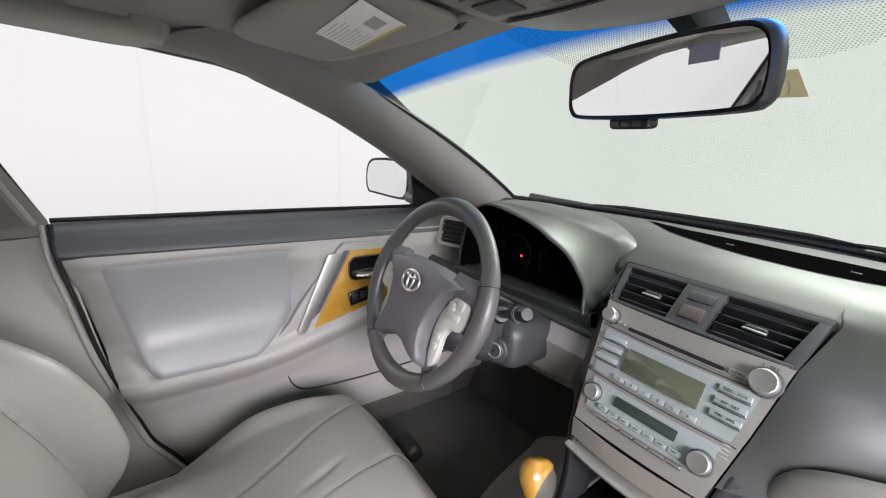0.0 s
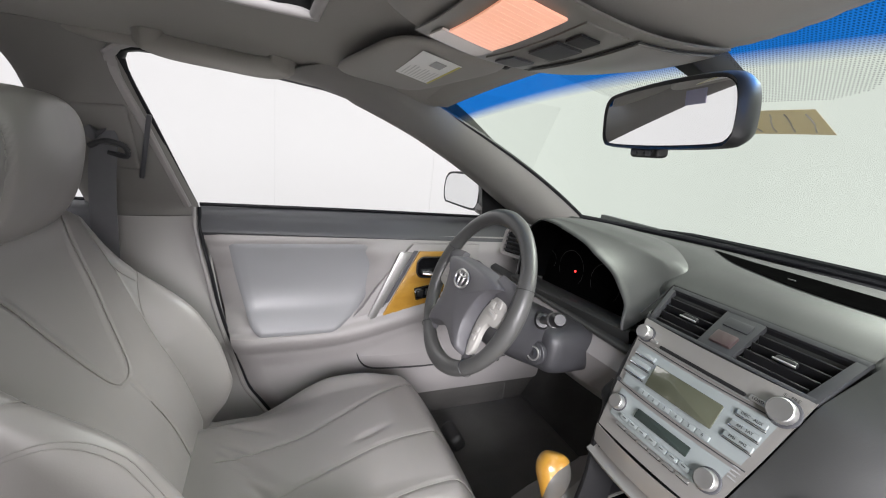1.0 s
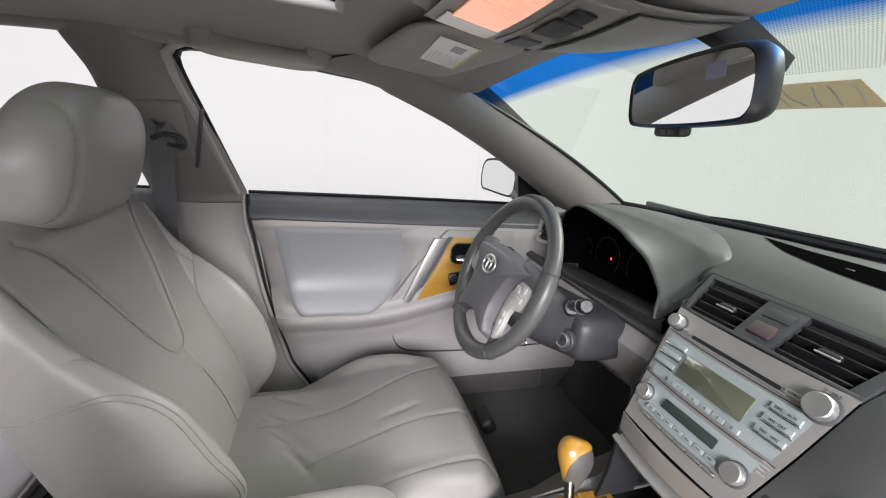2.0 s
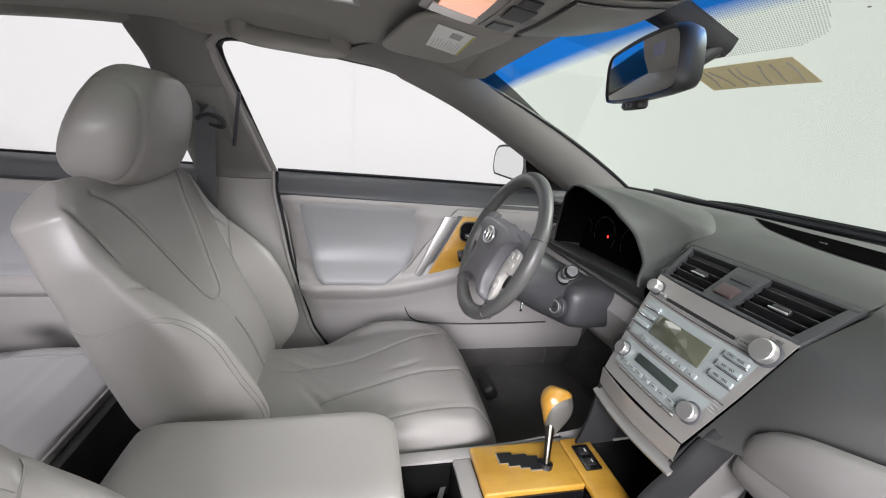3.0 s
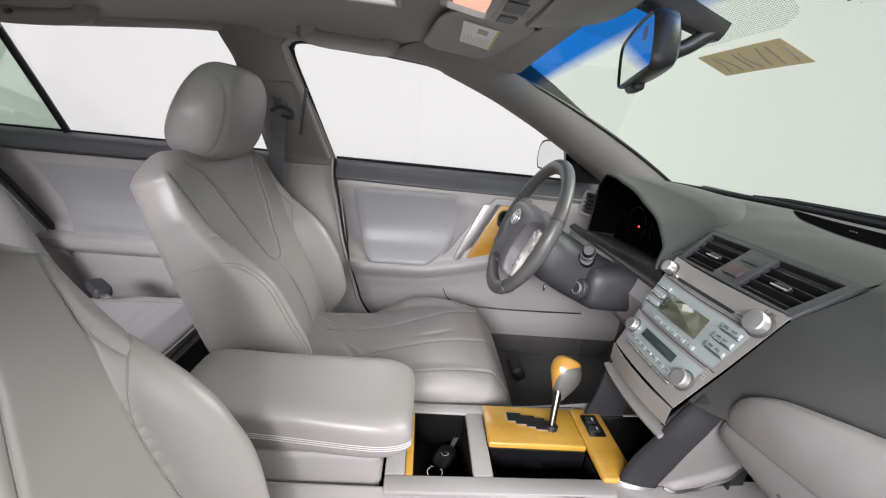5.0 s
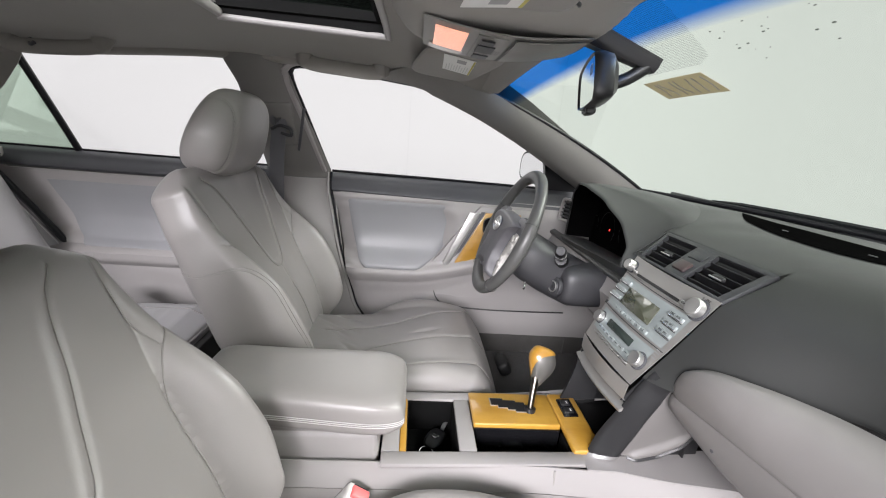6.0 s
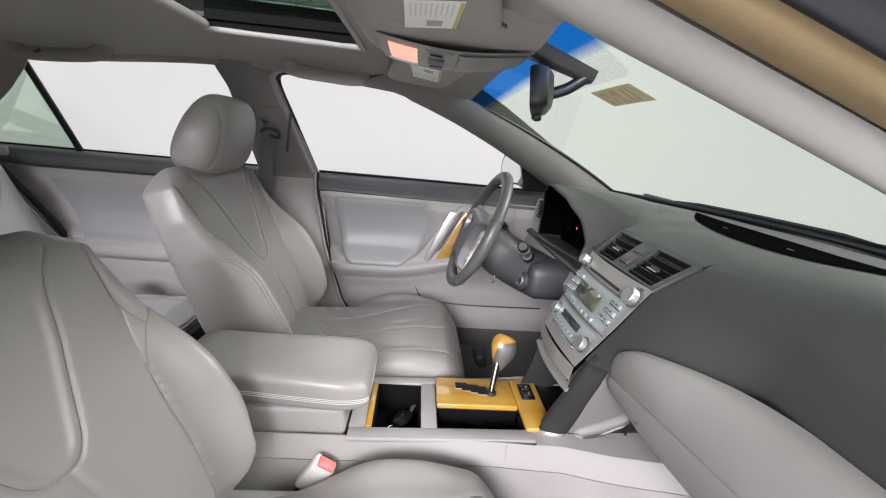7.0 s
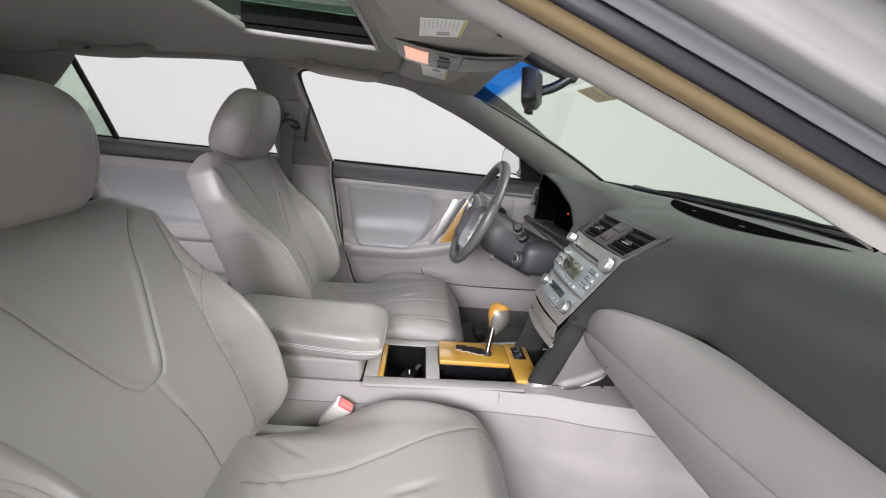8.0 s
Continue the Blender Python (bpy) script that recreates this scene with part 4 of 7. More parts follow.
def back_point(u, v, lean=True):
    s = BACK_LEN * v
    w = lerp_rows(BACK_W, v)
    crown = math.sqrt(max(0.0, 1 - max(0.0, (v - 0.90) / 0.10) ** 2)) * 0.97 + 0.03
    foot = 0.75 + 0.25 * step(0.0, 0.06, v)
    c, sn = round_param(u)
    x = w * superpow(c, 0.62) * (0.86 + 0.14 * crown)
    if sn >= 0:
        y = back_front(x, w, s) * abs(sn) ** 0.42
        d = min(*(seg_dist(abs(x), s, k) for k in BACK_SEAMS), seg_dist(x, s, MID_SEAM))
        y -= 0.0030 * math.exp(-(d / 0.0045) ** 2) * step(0.1, 0.5, sn)
        # the tongue lies a little below the panels round it
        y -= 0.005 * step(0.0, 0.022, linear(TONGUE, s) - abs(x)) * step(0.262, 0.29, s) * (1 - step(0.46, 0.55, s))
    else:
        y = -0.085 * abs(sn) ** 0.6
    y *= foot * crown
    return Vector((x, -math.sin(LEAN) * s + math.cos(LEAN) * y, math.cos(LEAN) * s + math.sin(LEAN) * y))


# seams along the cushion, (x, distance forward)
CUSH_SEAMS = [
    [(-0.160, 0.585), (-0.152, 0.520), (-0.108, 0.430), (-0.060, 0.345), (-0.020, 0.260), (-0.002, 0.180), (0.004, 0.100)],
    [(0.030, 0.590), (0.038, 0.530), (0.062, 0.400), (0.095, 0.290), (0.122, 0.200)],
    [(0.170, 0.585), (0.176, 0.500), (0.196, 0.400), (0.212, 0.320)],
]


def cushion_top(x, y):
    """Height of the cushion's top by place; y runs from the back (0) to the nose (0.56)."""
    bol = 0.030 * step(0.62, 0.95, abs(x) / 0.25) * (1 - 0.7 * step(0.40, 0.55, y)) * (0.1 + 0.9 * step(0.14, 0.36, y))
    rise = lerp_rows([(0.0, -0.012), (0.2, -0.006), (0.45, 0.012), (0.53, 0.006), (0.60, -0.025)], y)
    dip = -0.085 * step(0.36, 0.08, y) * step(0.40, 0.95, abs(x) / 0.23)
    return 0.10 + bol + rise + dip


def cushion_point(u, v):
    y = 0.600 * v
    w = lerp_rows([(0.0, 0.190), (0.2, 0.222), (0.55, 0.252), (0.85, 0.245), (1.0, 0.212)], v)
    nose = math.sqrt(max(0.0, 1 - max(0.0, (v - 0.86) / 0.14) ** 2)) * 0.96 + 0.04
    c, sn = round_param(u)
    x = w * superpow(c, 0.60) * (0.88 + 0.12 * nose)
    if sn >= 0:
        z = cushion_top(x, y) * abs(sn) ** 0.45
        d = min(seg_dist(x, y, k) for k in CUSH_SEAMS)
        z -= 0.0030 * math.exp(-(d / 0.0045) ** 2) * step(0.1, 0.5, sn)
        # creases pressed into the leather
        for cx, cy, ln, ang in ((-0.03, 0.13, 0.13, 0.9), (0.02, 0.15, 0.15, 0.75), (0.06, 0.17, 0.13, 0.8), (0.10, 0.18, 0.10, 0.7), (-0.08, 0.15, 0.09, 1.0), (0.02, 0.40, 0.07, 1.9)):
            px, py = x - cx, y - cy
            al, ac = px * math.cos(ang) + py * math.sin(ang), -px * math.sin(ang) + py * math.cos(ang)
            z -= 0.0060 * math.exp(-(al / ln) ** 2 * 4 - (ac / 0.008) ** 2)
    else:
        z = -0.055 * abs(sn) ** 0.5
    return Vector((x, y, z * (0.45 + 0.55 * nose) + 0.04 * (nose - 1)))


def headrest_point(u, v):
    """A deep rounded pad; v from below to above."""
    a = 2 * math.pi * u
    b = math.pi * (v - 0.5)
    c, sn = math.cos(a), math.sin(a)
    hz = superpow(math.sin(b), 0.72)
    k = abs(math.cos(b)) ** 0.60
    width = 0.150 - 0.024 * max(0.0, hz)
    x = width * superpow(c, 0.56) * k
    t = 0.5 + 0.5 * hz
    depth = 0.070 if sn > 0 else 0.085 - 0.050 * t
    y = depth * superpow(sn, 0.80) * k + 0.014 * hz
    z = 0.108 * hz
    d = abs(abs(x) - 0.108)
    g = 1 - 0.070 * math.exp(-(d / 0.0040) ** 2)
    return Vector((x, y * g, z * (1 - 0.02 * math.exp(-(d / 0.0035) ** 2))))


def solve_u(point, x, v):
    """The section parameter at which the front of a pad has this x."""
    lo, hi = 0.0005, 0.4995
    for _ in range(26):
        mid = (lo + hi) / 2
        if point(mid, v).x > x:
            lo = mid
        else:
            hi = mid
    return (lo + hi) / 2


def back_at(x, s, lift=0.0):
    """A place on the front of the backrest."""
    v = s / BACK_LEN
    p = back_point(solve_u(back_point, x, v), v)
    return p + Vector((0, 0.02 + lift * math.cos(LEAN), 0.02 + lift * math.sin(LEAN)))


def cushion_at(x, y, lift=0.0):
    """A place on the top of the cushion."""
    v = y / 0.60
    return cushion_point(solve_u(cushion_point, x, v), v) + Vector((0, 0, lift))


def threads(place, seams, owner, both=True):
    """Dark stitched thread lying in each seam."""
    for line in seams:
        for sgn in ((-1, 1) if both else (1,)):
            run = [place(p.x * sgn, max(0.004, p.y), 0.0016) for p in curve([(x, s, 0) for x, s in line], 50)]
            part("seam", tube(run, 0.0010, None, 5), SEAM, owner)


def front_seat():
    seat = thing("front_seat", "grey leather front seat with adjustable headrest", "car seat", group="front seats")
    cushion = part("cushion", grid(cushion_point, 300, 170, loop_u=True, caps=True), LEATHER, seat, "grey leather cushion with pressed creases", 60)
    bm = grid(back_point, 320, 200, loop_u=True, caps=True)
    back = part("backrest", bm, LEATHER, seat, "grey leather backrest with stitched bolsters", 60)
    back.data.transform(Matrix.Translation((0, 0.02, 0.02)))
    threads(back_at, [[p for p in line if p[1] < 0.542 and p[0] < 0.24] for line in BACK_SEAMS], back)
    threads(back_at, [MID_SEAM[1:]], back, False)
    threads(cushion_at, CUSH_SEAMS, cushion, False)
    # double-stitched seam along each bolster's crest, round to the side of the backrest
    for sgn in (0,):
        for off in (0.0, 0.008):
            way = [(-0.085, 0.625), (-0.045, 0.610), (0.0, 0.585), (0.022, 0.540), (0.031, 0.460), (0.034, 0.340), (0.034, 0.220), (0.032, 0.120)]
            run = []
            for q in curve([(a + off, b + 0.4 * off, 0) for a, b in way], 70):
                u = (q.x if sgn == 0 else 0.5 - q.x) % 1.0
                p = back_point(u, q.y)
                n = (p - Vector((0, back_point(0.25, q.y).y - 0.05, p.z))).normalized()
                run.append(p + Vector((0, 0.02, 0.02)) + n * 0.0006)
            part("seam", tube(run, 0.0009, None, 5), SEAM, back)
    bm = grid(headrest_point, 120, 60, loop_u=True, caps=True)
    up = 0.692
    m = Matrix.Translation((0, 0.02 - math.sin(LEAN) * up + 0.090, 0.02 + math.cos(LEAN) * up - 0.025)) @ Matrix.Rotation(radians(-6), 4, "X")
    bmesh.ops.transform(bm, matrix=m, verts=bm.verts)
    rest = part("headrest", bm, LEATHER, seat, "grey leather headrest", 60)
    for sgn in (-1, 1):
        run = []
        for side, rows in ((1, range(4, 57)), (-1, range(56, 3, -1))):
            for k in rows:
                lo, hi = 0.0, 0.25
                for _ in range(24):
                    mid = (lo + hi) / 2
                    if headrest_point(mid, k / 60).x > 0.108:
                        lo = mid
                    else:
                        hi = mid
                if lo > 0.003:
                    p = headrest_point(lo if side > 0 else 1 - lo, k / 60)
                    run.append(m @ Vector((sgn * (p.x + 0.0004), p.y * 1.004, p.z * 1.004)))
        part("seam", tube(run, 0.0011, None, 5, closed=True), SEAM, rest)
    for sx in (-0.06, 0.06):
        base = Vector((sx, 0.06 - math.sin(LEAN) * 0.53, math.cos(LEAN) * 0.53))
        part("headrest_post", tube([base, base + Vector((0, -0.035, 0.12))], 0.006, None, 10), DARK_PLASTIC, seat)
    part("side_shield", box((0.03, 0.46, 0.11), (0.232, 0.23, -0.05), 0.012, 3), LIGHT_PLASTIC, seat)
    part("side_shield", box((0.03, 0.46, 0.11), (-0.232, 0.23, -0.05), 0.012, 3), LIGHT_PLASTIC, seat)
    part("seat_rail", box((0.05, 0.50, 0.09), (0.17, 0.22, -0.135), 0.006), BLACK_PLASTIC, seat)
    part("seat_rail", box((0.05, 0.50, 0.09), (-0.17, 0.22, -0.135), 0.006), BLACK_PLASTIC, seat)
    return seat


driver_seat = front_seat()
driver_seat.matrix_basis = Matrix.Translation((-0.375, -0.115, 0.455))
tagged(driver_seat, "grey leather driver's seat behind the steering wheel")
passenger_seat = copy_thing(driver_seat, Matrix.Translation((0.402, -0.075, 0.420)))
# its backrest leans further back
for ob in passenger_seat.children:
    if ob.name.startswith(("backrest", "headrest")):
        ob.matrix_basis = Matrix.Translation((0, 0.02, 0.02)) @ Matrix.Rotation(radians(1.2 if ob.name.startswith("backrest") else 6.2), 4, "X") @ Matrix.Translation((0, -0.02, -0.02)) @ ob.matrix_basis
    if ob.name.startswith("backrest"):
        ob.matrix_basis = ob.matrix_basis @ Matrix.Diagonal((1.04, 1.0, 0.968, 1.0))
tagged(passenger_seat, "grey leather passenger seat beside the centre console")

# ---- rear bench ----
bench = thing("bench_seat", "grey leather rear bench seat with moulded places", "car seat", (0, -0.7, 0.3))


def bench_point(u, v):
    x = -0.60 + 1.20 * u
    place = 0.5 + 0.5 * math.cos((abs(x) - 0.33) * 2 * math.pi / 0.42)
    prof = [(-0.40, 0.33), (-0.395, 0.43), (-0.41, 0.495), (-0.47, 0.525), (-0.62, 0.522), (-0.80, 0.500), (-0.95, 0.49)]
    t = v * (len(prof) - 1)
    i = min(len(prof) - 2, int(t))
    f = t - i
    y, z = prof[i][0] + (prof[i + 1][0] - prof[i][0]) * f, prof[i][1] + (prof[i + 1][1] - prof[i][1]) * f
    edge = math.sqrt(max(0.0, 1 - ((abs(x) - 0.53) / 0.07) ** 2)) if abs(x) > 0.53 else 1.0
    groove = 0.006 * math.exp(-((abs(x) - 0.16) / 0.004) ** 2) + 0.006 * math.exp(-((y + 0.55) / 0.004) ** 2)
    return Vector((x, y + 0.035 * (1 - edge), 0.33 + (z - 0.33) * (0.55 + 0.45 * edge) - 0.012 * place * step(0.3, 0.6, v) - groove))


part("cushion", grid(bench_point, 120, 70, thick=0.01), LEATHER_SIDE, bench, "grey leather bench cushion", 60)
for sx in (-0.50, -0.16, 0.16, 0.50):
    part("seam", tube([bench_point((sx + 0.60) / 1.20, v / 30) + Vector((0, 0, 0.004)) for v in range(8, 28)], 0.0012, None, 5), SEAM, bench)
part("piping", tube([(x / 10, -0.403, 0.486) for x in range(-5, 6)], 0.004, None, 8), LIGHT_PLASTIC, bench, "grey piping along the cushion edge")
part("kick_panel", box((1.14, 0.03, 0.19), (0, -0.392, 0.375), 0.010), DARK_CARPET, bench, "black carpeted front of the bench")


def rear_back(u, v):
    x = -0.66 + 1.32 * u
    s = 0.55 * v
    edge = math.sqrt(max(0.0, 1 - ((abs(x) - 0.56) / 0.10) ** 2)) if abs(x) > 0.56 else 1.0
    return Vector((x, -0.86 - 0.42 * s + 0.03 * math.cos((abs(x) - 0.1) * 9) - 0.10 * (1 - edge), 0.47 + 0.90 * s))


part("backrest", grid(rear_back, 60, 40, thick=0.04), LEATHER_SIDE, bench, "grey leather bench backrest", 60)

# ---- centre console ----
console = thing("centre_console", "light grey centre console with amber wood trim", "console", (0, 0.3, 0.3))


def console_top(y):
    return linear([(-0.25, 0.515), (0.24, 0.520), (0.38, 0.524), (0.62, 0.530), (0.85, 0.545)], y)


def console_side(sgn):
    def f(u, v):
        y = -0.22 + 1.34 * u
        top = console_top(y) - 0.004
        w = linear([(-0.22, 0.098), (0.22, 0.104), (0.5, 0.114), (0.65, 0.130), (0.74, 0.160), (0.82, 0.178), (0.94, 0.20), (1.12, 0.26)], y)
        z = top + (0.12 - top) * v
        return Vector((sgn * (w + 0.004 * step(0.0, 0.12, v) + 0.06 * v + 0.17 * step(0.34, 0.63, v)), y, z))
    return grid(f, 40, 6, v1=0.13, thick=0.004), grid(f, 40, 22, v0=0.134, thick=0.004)


for sgn in (-1, 1):
    upper, lower = console_side(sgn)
    part("console_side", upper, LIGHT_PLASTIC, console, "light grey console side")
    part("console_skirt", lower, SKIRT_CARPET, console, "taupe carpeted skirt of the console")
part("console_seam", box((0.005, 0.003, 0.16), (0.1345, 0.531, 0.440), 0.0, turn=Matrix.Rotation(radians(-8.6), 3, "Y")), SEAM, console)


def rim(x0, x1, y0, y1, z, w=0.012, h=0.012, mat=None, label=""):
    for a, b, c, d in ((x0, x1, y0, y0 + w), (x0, x1, y1 - w, y1), (x0, x0 + w, y0 + w, y1 - w), (x1 - w, x1, y0 + w, y1 - w)):
        part("console_rim", box((b - a, d - c, h), ((a + b) / 2, (c + d) / 2, z), 0.002), mat or LIGHT_PLASTIC, console, label)


# flat top: strips round the two openings
def slab(x0, x1, y0, y1, name="console_top", mat=None, lift=0.0, t=0.012, bevel=0.003, label=""):
    ym = (y0 + y1) / 2
    slope = math.atan2(console_top(y1) - console_top(y0), y1 - y0)
    return part(name, box((x1 - x0, y1 - y0, t), ((x0 + x1) / 2, ym, console_top(ym) + lift - t / 2), bevel, 2, turn=Matrix.Rotation(slope, 3, "X")), mat or LIGHT_PLASTIC, console, label)


slab(-0.114, -0.084, 0.19, 0.60, bevel=0.005)
slab(0.080, 0.116, 0.19, 0.60, bevel=0.005)
slab(-0.084, 0.080, 0.19, 0.226)
slab(-0.084, 0.080, 0.348, 0.384)


def shelf(sgn):
    """The top flares out beside the legs and rolls over into the side."""
    def f(u, v):
        y = 0.595 + 0.40 * v
        w = linear([(0.5, 0.114), (0.65, 0.130), (0.74, 0.160), (0.82, 0.178), (1.0, 0.22)], y) + 0.003
        x = 0.088 + (w - 0.088) * min(1.0, u / 0.8)
        return Vector((sgn * x, y, console_top(y) - 0.012 * max(0.0, (u - 0.8) / 0.2) ** 1.5 - 0.001))
    return grid(f, 16, 24, thick=0.003)


for sgn in (-1, 1):
    part("console_top", shelf(sgn), LIGHT_PLASTIC, console, "", 60)
# coin box
slab(-0.084, 0.080, 0.226, 0.240, "wood_strip", WOOD, 0.002, 0.03, label="amber wood strip")
for x0, x1, y0, y1 in ((-0.086, -0.080, 0.238, 0.350), (0.076, 0.082, 0.238, 0.350), (-0.084, 0.080, 0.236, 0.242), (-0.084, 0.080, 0.345, 0.351)):
    part("box_wall", box((x1 - x0, y1 - y0, 0.085), ((x0 + x1) / 2, (y0 + y1) / 2, 0.474), 0.001), DEEP_BLACK, console)
part("box_floor", box((0.168, 0.115, 0.006), (-0.002, 0.293, 0.437), 0.001), DEEP_BLACK, console, "black coin box lining")

# shift panel in wood, cup holder beside it
part("wood_panel", box((0.112, 0.196, 0.014), (-0.046, 0.483, 0.5265), 0.004, 3), WOOD, console, "amber wood shift panel")
part("wood_panel", box((0.19, 0.064, 0.014), (-0.006, 0.6135, 0.5305), 0.004, 3, turn=Matrix.Rotation(radians(2), 3, "X")), WOOD, console, "amber wood front panel")
part("cup_lid", box((0.004, 0.19, 0.052), (0.012, 0.483, 0.497), 0.001), PIANO_BLACK, console, "black cup holder shutter")
for x0, x1, y0, y1 in ((0.077, 0.083, 0.383, 0.585), (0.010, 0.080, 0.381, 0.387), (0.010, 0.080, 0.582, 0.588)):
    part("cup_wall", box((x1 - x0, y1 - y0, 0.085), ((x0 + x1) / 2, (y0 + y1) / 2, 0.472), 0.001), DEEP_BLACK, console)
part("cup_floor", box((0.075, 0.20, 0.006), (0.045, 0.484, 0.433), 0.001), DEEP_BLACK, console)
part("cup_divider", box((0.05, 0.05, 0.03), (0.047, 0.484, 0.452), 0.006, 3), PIANO_BLACK, console, "black cup divider")

# gate: a stepped slot in black with a bright edge
GATE = [(-0.054 + (x + 0.054) * 0.80, 0.482 + (y - 0.482) * 0.88) for x, y in [(-0.082, 0.428), (-0.052, 0.428), (-0.052, 0.446), (-0.042, 0.446), (-0.042, 0.470), (-0.034, 0.470), (-0.034, 0.490), (-0.026, 0.490), (-0.026, 0.535), (-0.056, 0.535), (-0.056, 0.518), (-0.066, 0.518), (-0.066, 0.495), (-0.074, 0.495), (-0.074, 0.462), (-0.082, 0.462)]]
part("shift_gate_rim", prism([((x + 0.054) * 1.08 - 0.054, (y - 0.48) * 1.05 + 0.48) for x, y in GATE], 0.002, Matrix.Translation((0, 0, 0.5335))), SATIN, console, "bright gate edge")
part("shift_gate", prism(GATE, 0.0012, Matrix.Translation((0, 0, 0.5350))), BLACK_PLASTIC, console, "black stepped shift gate")
part("seat_heater_switch", box((0.062, 0.034, 0.010), (-0.046, 0.6130, 0.5355), 0.002, turn=Matrix.Rotation(radians(3), 3, "X")), PIANO_BLACK, console, "black switch panel")
for i in (0, 1):
    part("switch_button", box((0.018, 0.020, 0.006), (-0.060 + 0.027 * i, 0.6125, 0.5405), 0.002), BLACK_PLASTIC, console)
    part("switch_mark", box((0.008, 0.002, 0.0006), (-0.060 + 0.027 * i, 0.616, 0.5438), 0.0), LETTER, console)

# gear lever
lever = thing("gear_lever", "chrome gear lever with an amber wood and silver grip", "gear lever", (-0.045, 0.525, 0.535))
part("lever_stem", tube([(-0.038, 0.522, 0.533), (-0.048, 0.526, 0.556), (-0.062, 0.532, 0.582), (-0.076, 0.538, 0.606)], 0.0066, 14, 12, scale=lambda t: 1.0 + 0.55 * t * t), DULL_CHROME, lever, "satin metal stem")
part("lever_boot", tube([(-0.038, 0.522, 0.531), (-0.040, 0.523, 0.541)], 0.013, None, 12), BLACK_PLASTIC, lever)


def grip_point(u, v):
    a, b = 2 * math.pi * u, math.pi * (v - 0.5)
    k = abs(math.cos(b)) ** 0.55
    z = 0.044 * math.sin(b)
    w = 0.0115 + 0.0150 * step(-0.045, 0.026, z)
    return Vector((w * 0.90 * superpow(math.cos(a), 0.8) * k, w * 1.25 * superpow(math.sin(a), 0.8) * k - 0.006 * step(-0.02, 0.04, z), z))


grip_at = Matrix.Translation((-0.083, 0.551, 0.620)) @ Matrix.Scale(1.04, 4) @ Matrix.Rotation(radians(-22), 4, "Y") @ Matrix.Rotation(radians(-20), 4, "X")
bm = grid(grip_point, 28, 24, loop_u=True, caps=True)
bmesh.ops.transform(bm, matrix=grip_at, verts=bm.verts)
part("grip", bm, GRIP, lever, "silver grip")
def wood_cap(u, v):
    """Wood over the top and down the rear of the grip."""
    low = 0.80 - 0.52 * (0.5 + 0.5 * math.cos(2 * math.pi * (u - 0.70))) ** 1.6
    return grip_point(u, low + (1 - low) * v) * 1.05


bm = grid(wood_cap, 28, 20, loop_u=True)
bmesh.ops.transform(bm, matrix=grip_at, verts=bm.verts)
part("grip_wood", bm, WOOD, lever, "amber wood grip cap")

# armrest on the console bin
armrest = thing("armrest", "padded grey armrest lid on the centre console bin", "armrest", (0, 0.0, 0.5))


def arm_point(u, v):
    y = -0.185 + 0.418 * v
    end = math.sqrt(max(0.0, 1 - max(0.0, (v - 0.82) / 0.18) ** 2)) * 0.93 + 0.07
    tail = math.sqrt(max(0.0, 1 - max(0.0, (0.16 - v) / 0.16) ** 2)) * 0.7 + 0.3
    a = 2 * math.pi * u
    c, sn = math.cos(a), math.sin(a)
    w = 0.094 + 0.012 * step(0.3, 0.9, v)
    x = w * superpow(c, 0.42) * (0.74 + 0.26 * end)
    if sn >= 0:
        z = 0.044 * abs(sn) ** 0.42 * min(end ** 0.6, tail)
    else:
        z = -0.040 * abs(sn) ** 0.35 * (0.4 + 0.6 * end)
    ridge = math.exp(-((z + 0.004) / 0.0016) ** 2) + math.exp(-((z + 0.010) / 0.0016) ** 2)
    x *= 1 - 0.010 * ridge * (1 if abs(c) > 0.3 else 0)
    return Vector((x, y + (-0.0012 * ridge if v > 0.9 else 0), z + 0.612 - 0.012 * v))


part("lid", grid(arm_point, 160, 80, loop_u=True, caps=True), LEATHER, armrest, "stitched grey leather lid", 60)
for dz in (-0.002, -0.006, -0.010):
    run = []
    for k in range(41):
        v = 0.12 + 0.875 * k / 40
        run.append(arm_point(0.0, v) * 1.0 + Vector((0.0012, 0, dz)))
    run += [Vector((x * run[-1].x, run[-1].y + 0.0015, run[-1].z)) for x in (0.6, 0.2, -0.2, -0.6)] + [Vector((-p.x, p.y, p.z)) for p in reversed(run)]
    part("stitching", tube(run, 0.0009, None, 6), PALE_THREAD, armrest, "pale stitching")
part("lid_base", box((0.175, 0.30, 0.035), (0, 0.02, 0.567), 0.010, 3), LIGHT_PLASTIC, armrest)
part("latch", box((0.13, 0.10, 0.028), (0.0, 0.160, 0.563), 0.010, 3), LIGHT_PLASTIC, armrest, "grey lid latch")
part("bin", box((0.185, 0.40, 0.10), (0, -0.015, 0.520), 0.014, 3), LIGHT_PLASTIC, armrest, "light grey storage bin")

# ---- steering wheel and column ----
WC = Vector((-0.372, 0.496, 0.879))
tilt = radians(22)
WN = Vector((0, -math.cos(tilt), math.sin(tilt)))  # towards the driver
WU = Vector((0, math.sin(tilt), math.cos(tilt)))
WM = axes((1, 0, 0), WU, WN, WC)  # local x across, y up, z towards the driver
wheel = thing("steering_wheel", "dark grey leather steering wheel with silver spoke trims", "steering wheel", WC)


def put(bm, m):
    bmesh.ops.transform(bm, matrix=m, verts=bm.verts)
    return bm


R = 0.173


